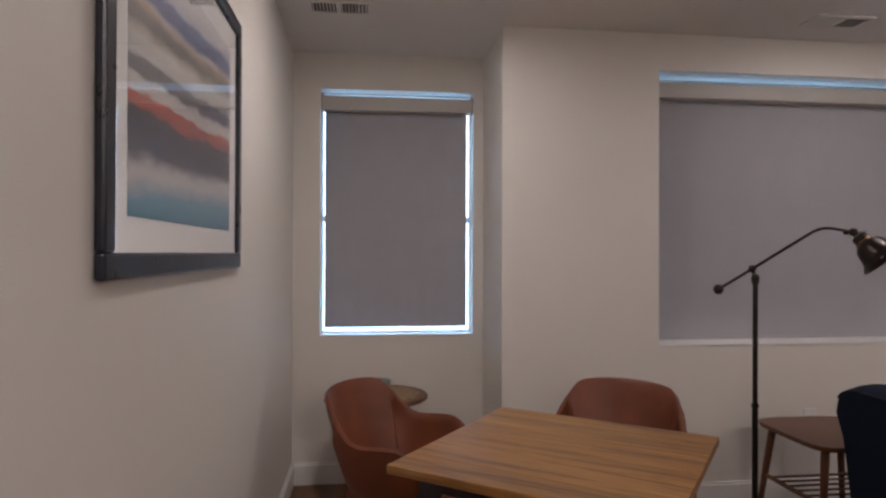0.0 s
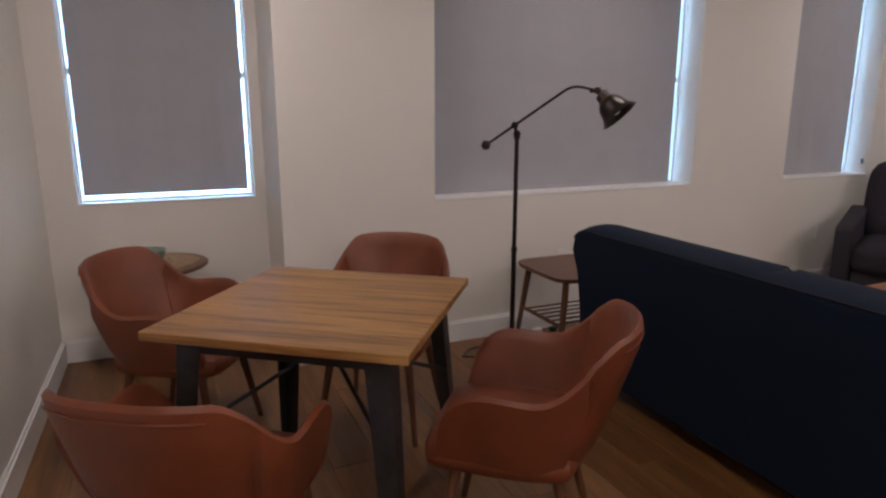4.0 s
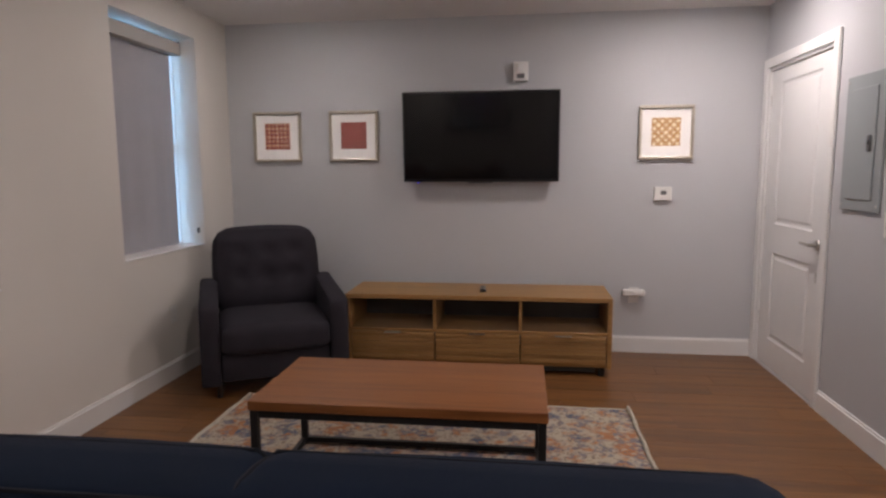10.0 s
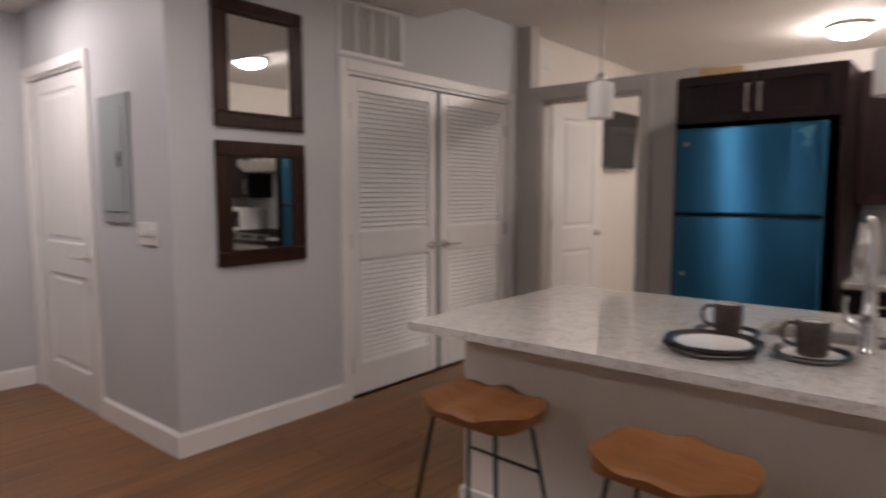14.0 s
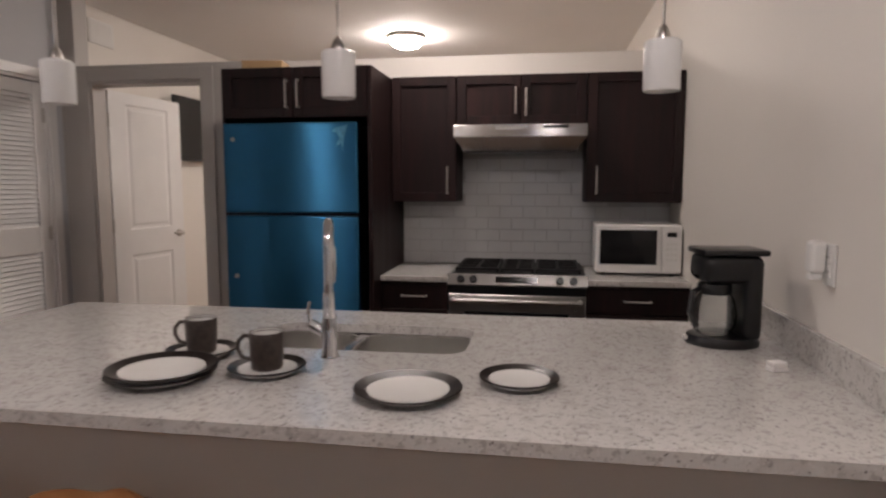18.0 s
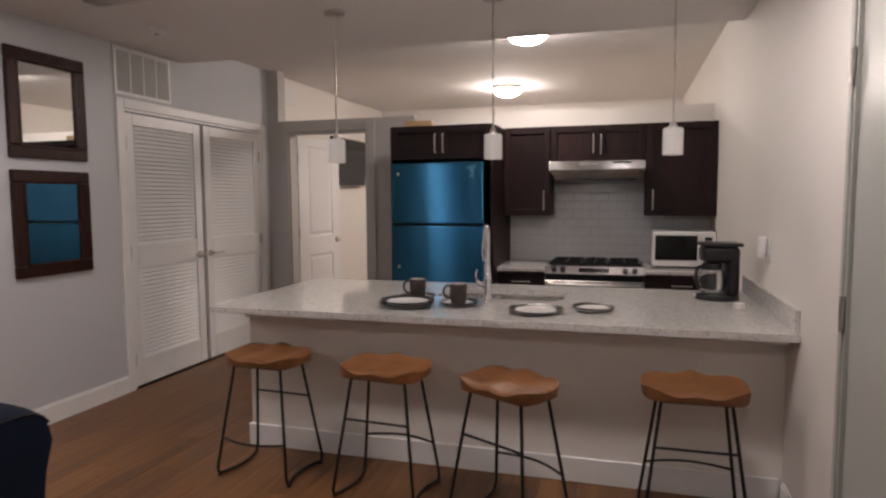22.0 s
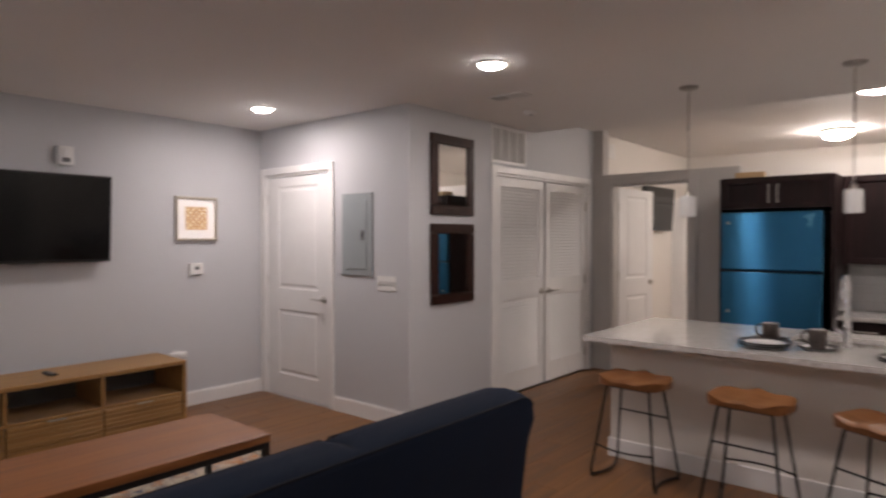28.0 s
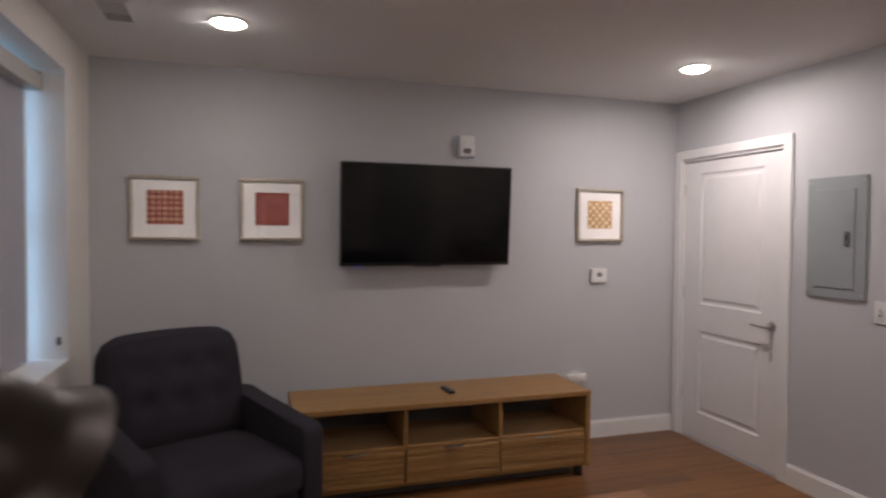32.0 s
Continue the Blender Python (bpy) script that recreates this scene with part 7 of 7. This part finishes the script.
def piece(name, x0, x1, y0, y1, z0, z1, material, parent, c=0.0012, up="z", tip=0.0):
    """A thin board or tile with a small chamfer round its face."""
    if up == "z":
        v = [(x0, y0, z0), (x1, y0, z0), (x1, y1, z0), (x0, y1, z0), (x0, y0, z1 - c), (x1, y0, z1 - c), (x1, y1, z1 - c), (x0, y1, z1 - c), (x0 + c, y0 + c, z1), (x1 - c, y0 + c, z1), (x1 - c, y1 - c, z1), (x0 + c, y1 - c, z1)]
    else:
        y2, y3 = y1 + rnd.uniform(-tip, tip), y1 + rnd.uniform(-tip, tip)
        v = [(x0, y0, z0), (x0, y0, z1), (x1, y0, z1), (x1, y0, z0), (x0, y1 - c, z0), (x0, y1 - c, z1), (x1, y1 - c, z1), (x1, y1 - c, z0), (x0 + c, y1, z0 + c), (x0 + c, y2, z1 - c), (x1 - c, y2 + y3 - y1, z1 - c), (x1 - c, y3, z0 + c)]
    f = [(0, 1, 5, 4), (1, 2, 6, 5), (2, 3, 7, 6), (3, 0, 4, 7), (4, 5, 9, 8), (5, 6, 10, 9), (6, 7, 11, 10), (7, 4, 8, 11), (8, 9, 10, 11)]
    me = bpy.data.meshes.new(name)
    me.from_pydata(v, [], f)
    me.materials.append(material)
    ob = new(name, me)
    ob.parent = parent
    return ob


PWID, PLEN = 0.18, 1.22
rows_n = int((XE - XW) / PWID) + 1
for i in range(rows_n):
    x0 = XW + i * PWID
    x1 = min(x0 + PWID, XE + 0.0)
    y_end = YN if x0 > XP else YA
    y_beg = YD if x0 > XL + 0.1 else YB
    if x0 > D_INNER[0] - 0.2 and x0 < D_INNER[1]:
        y_beg = -4.4
    y = y_beg - rnd.random() * PLEN
    while y < y_end:
        a, b = max(y, y_beg), min(y + PLEN, y_end)
        if b - a > 0.02:
            piece("floor_plank", x0 + 0.0006, x1 - 0.0006, a + 0.0006, b - 0.0006, -0.005, 0.0, PLANK, floor)
        y += PLEN
rest = bmesh.new()
box(rest, XW, XR, -6.4, -4.402, -0.0055, 0.0)
box(rest, XW, D_INNER[0] - 0.2, -4.40, YB - 0.141, -0.0055, 0.0)
box(rest, XW - 1.2, XW - 0.17, -1.4, 2.0, -0.0055, 0.0)
tagged(part("plank_flooring", rest, PLANK, floor), kind="stuff")

splash = thing("backsplash", "pale grey glazed subway tile backsplash behind the range", "backsplash", 0, 0, 0, 0, "", "structure")
part("grout_bed", slab(XW + 0.001, 2.681, YB + 0.001, YB + 0.006, ZT, 1.56), GROUT, splash)
TW, TH, G = 0.152, 0.076, 0.003
for j in range(10):
    z0 = ZT + 0.002 + j * TH
    x = XW + 0.002 - (TW / 2 if j % 2 else 0)
    while x < 2.679:
        a, b = max(x, XW + 0.002), min(x + TW - G, 2.679)
        z1 = z0 + TH - G
        if z1 > 1.25 and (b < 1.48 or a > 2.24):
            x += TW
            continue
        if z1 < 1.56 and b - a > 0.01:
            piece("tile", a, b, YB + 0.005, YB + 0.0105, z0, z1, TILE, splash, 0.0018, "y", 0.0007)
        x += TW
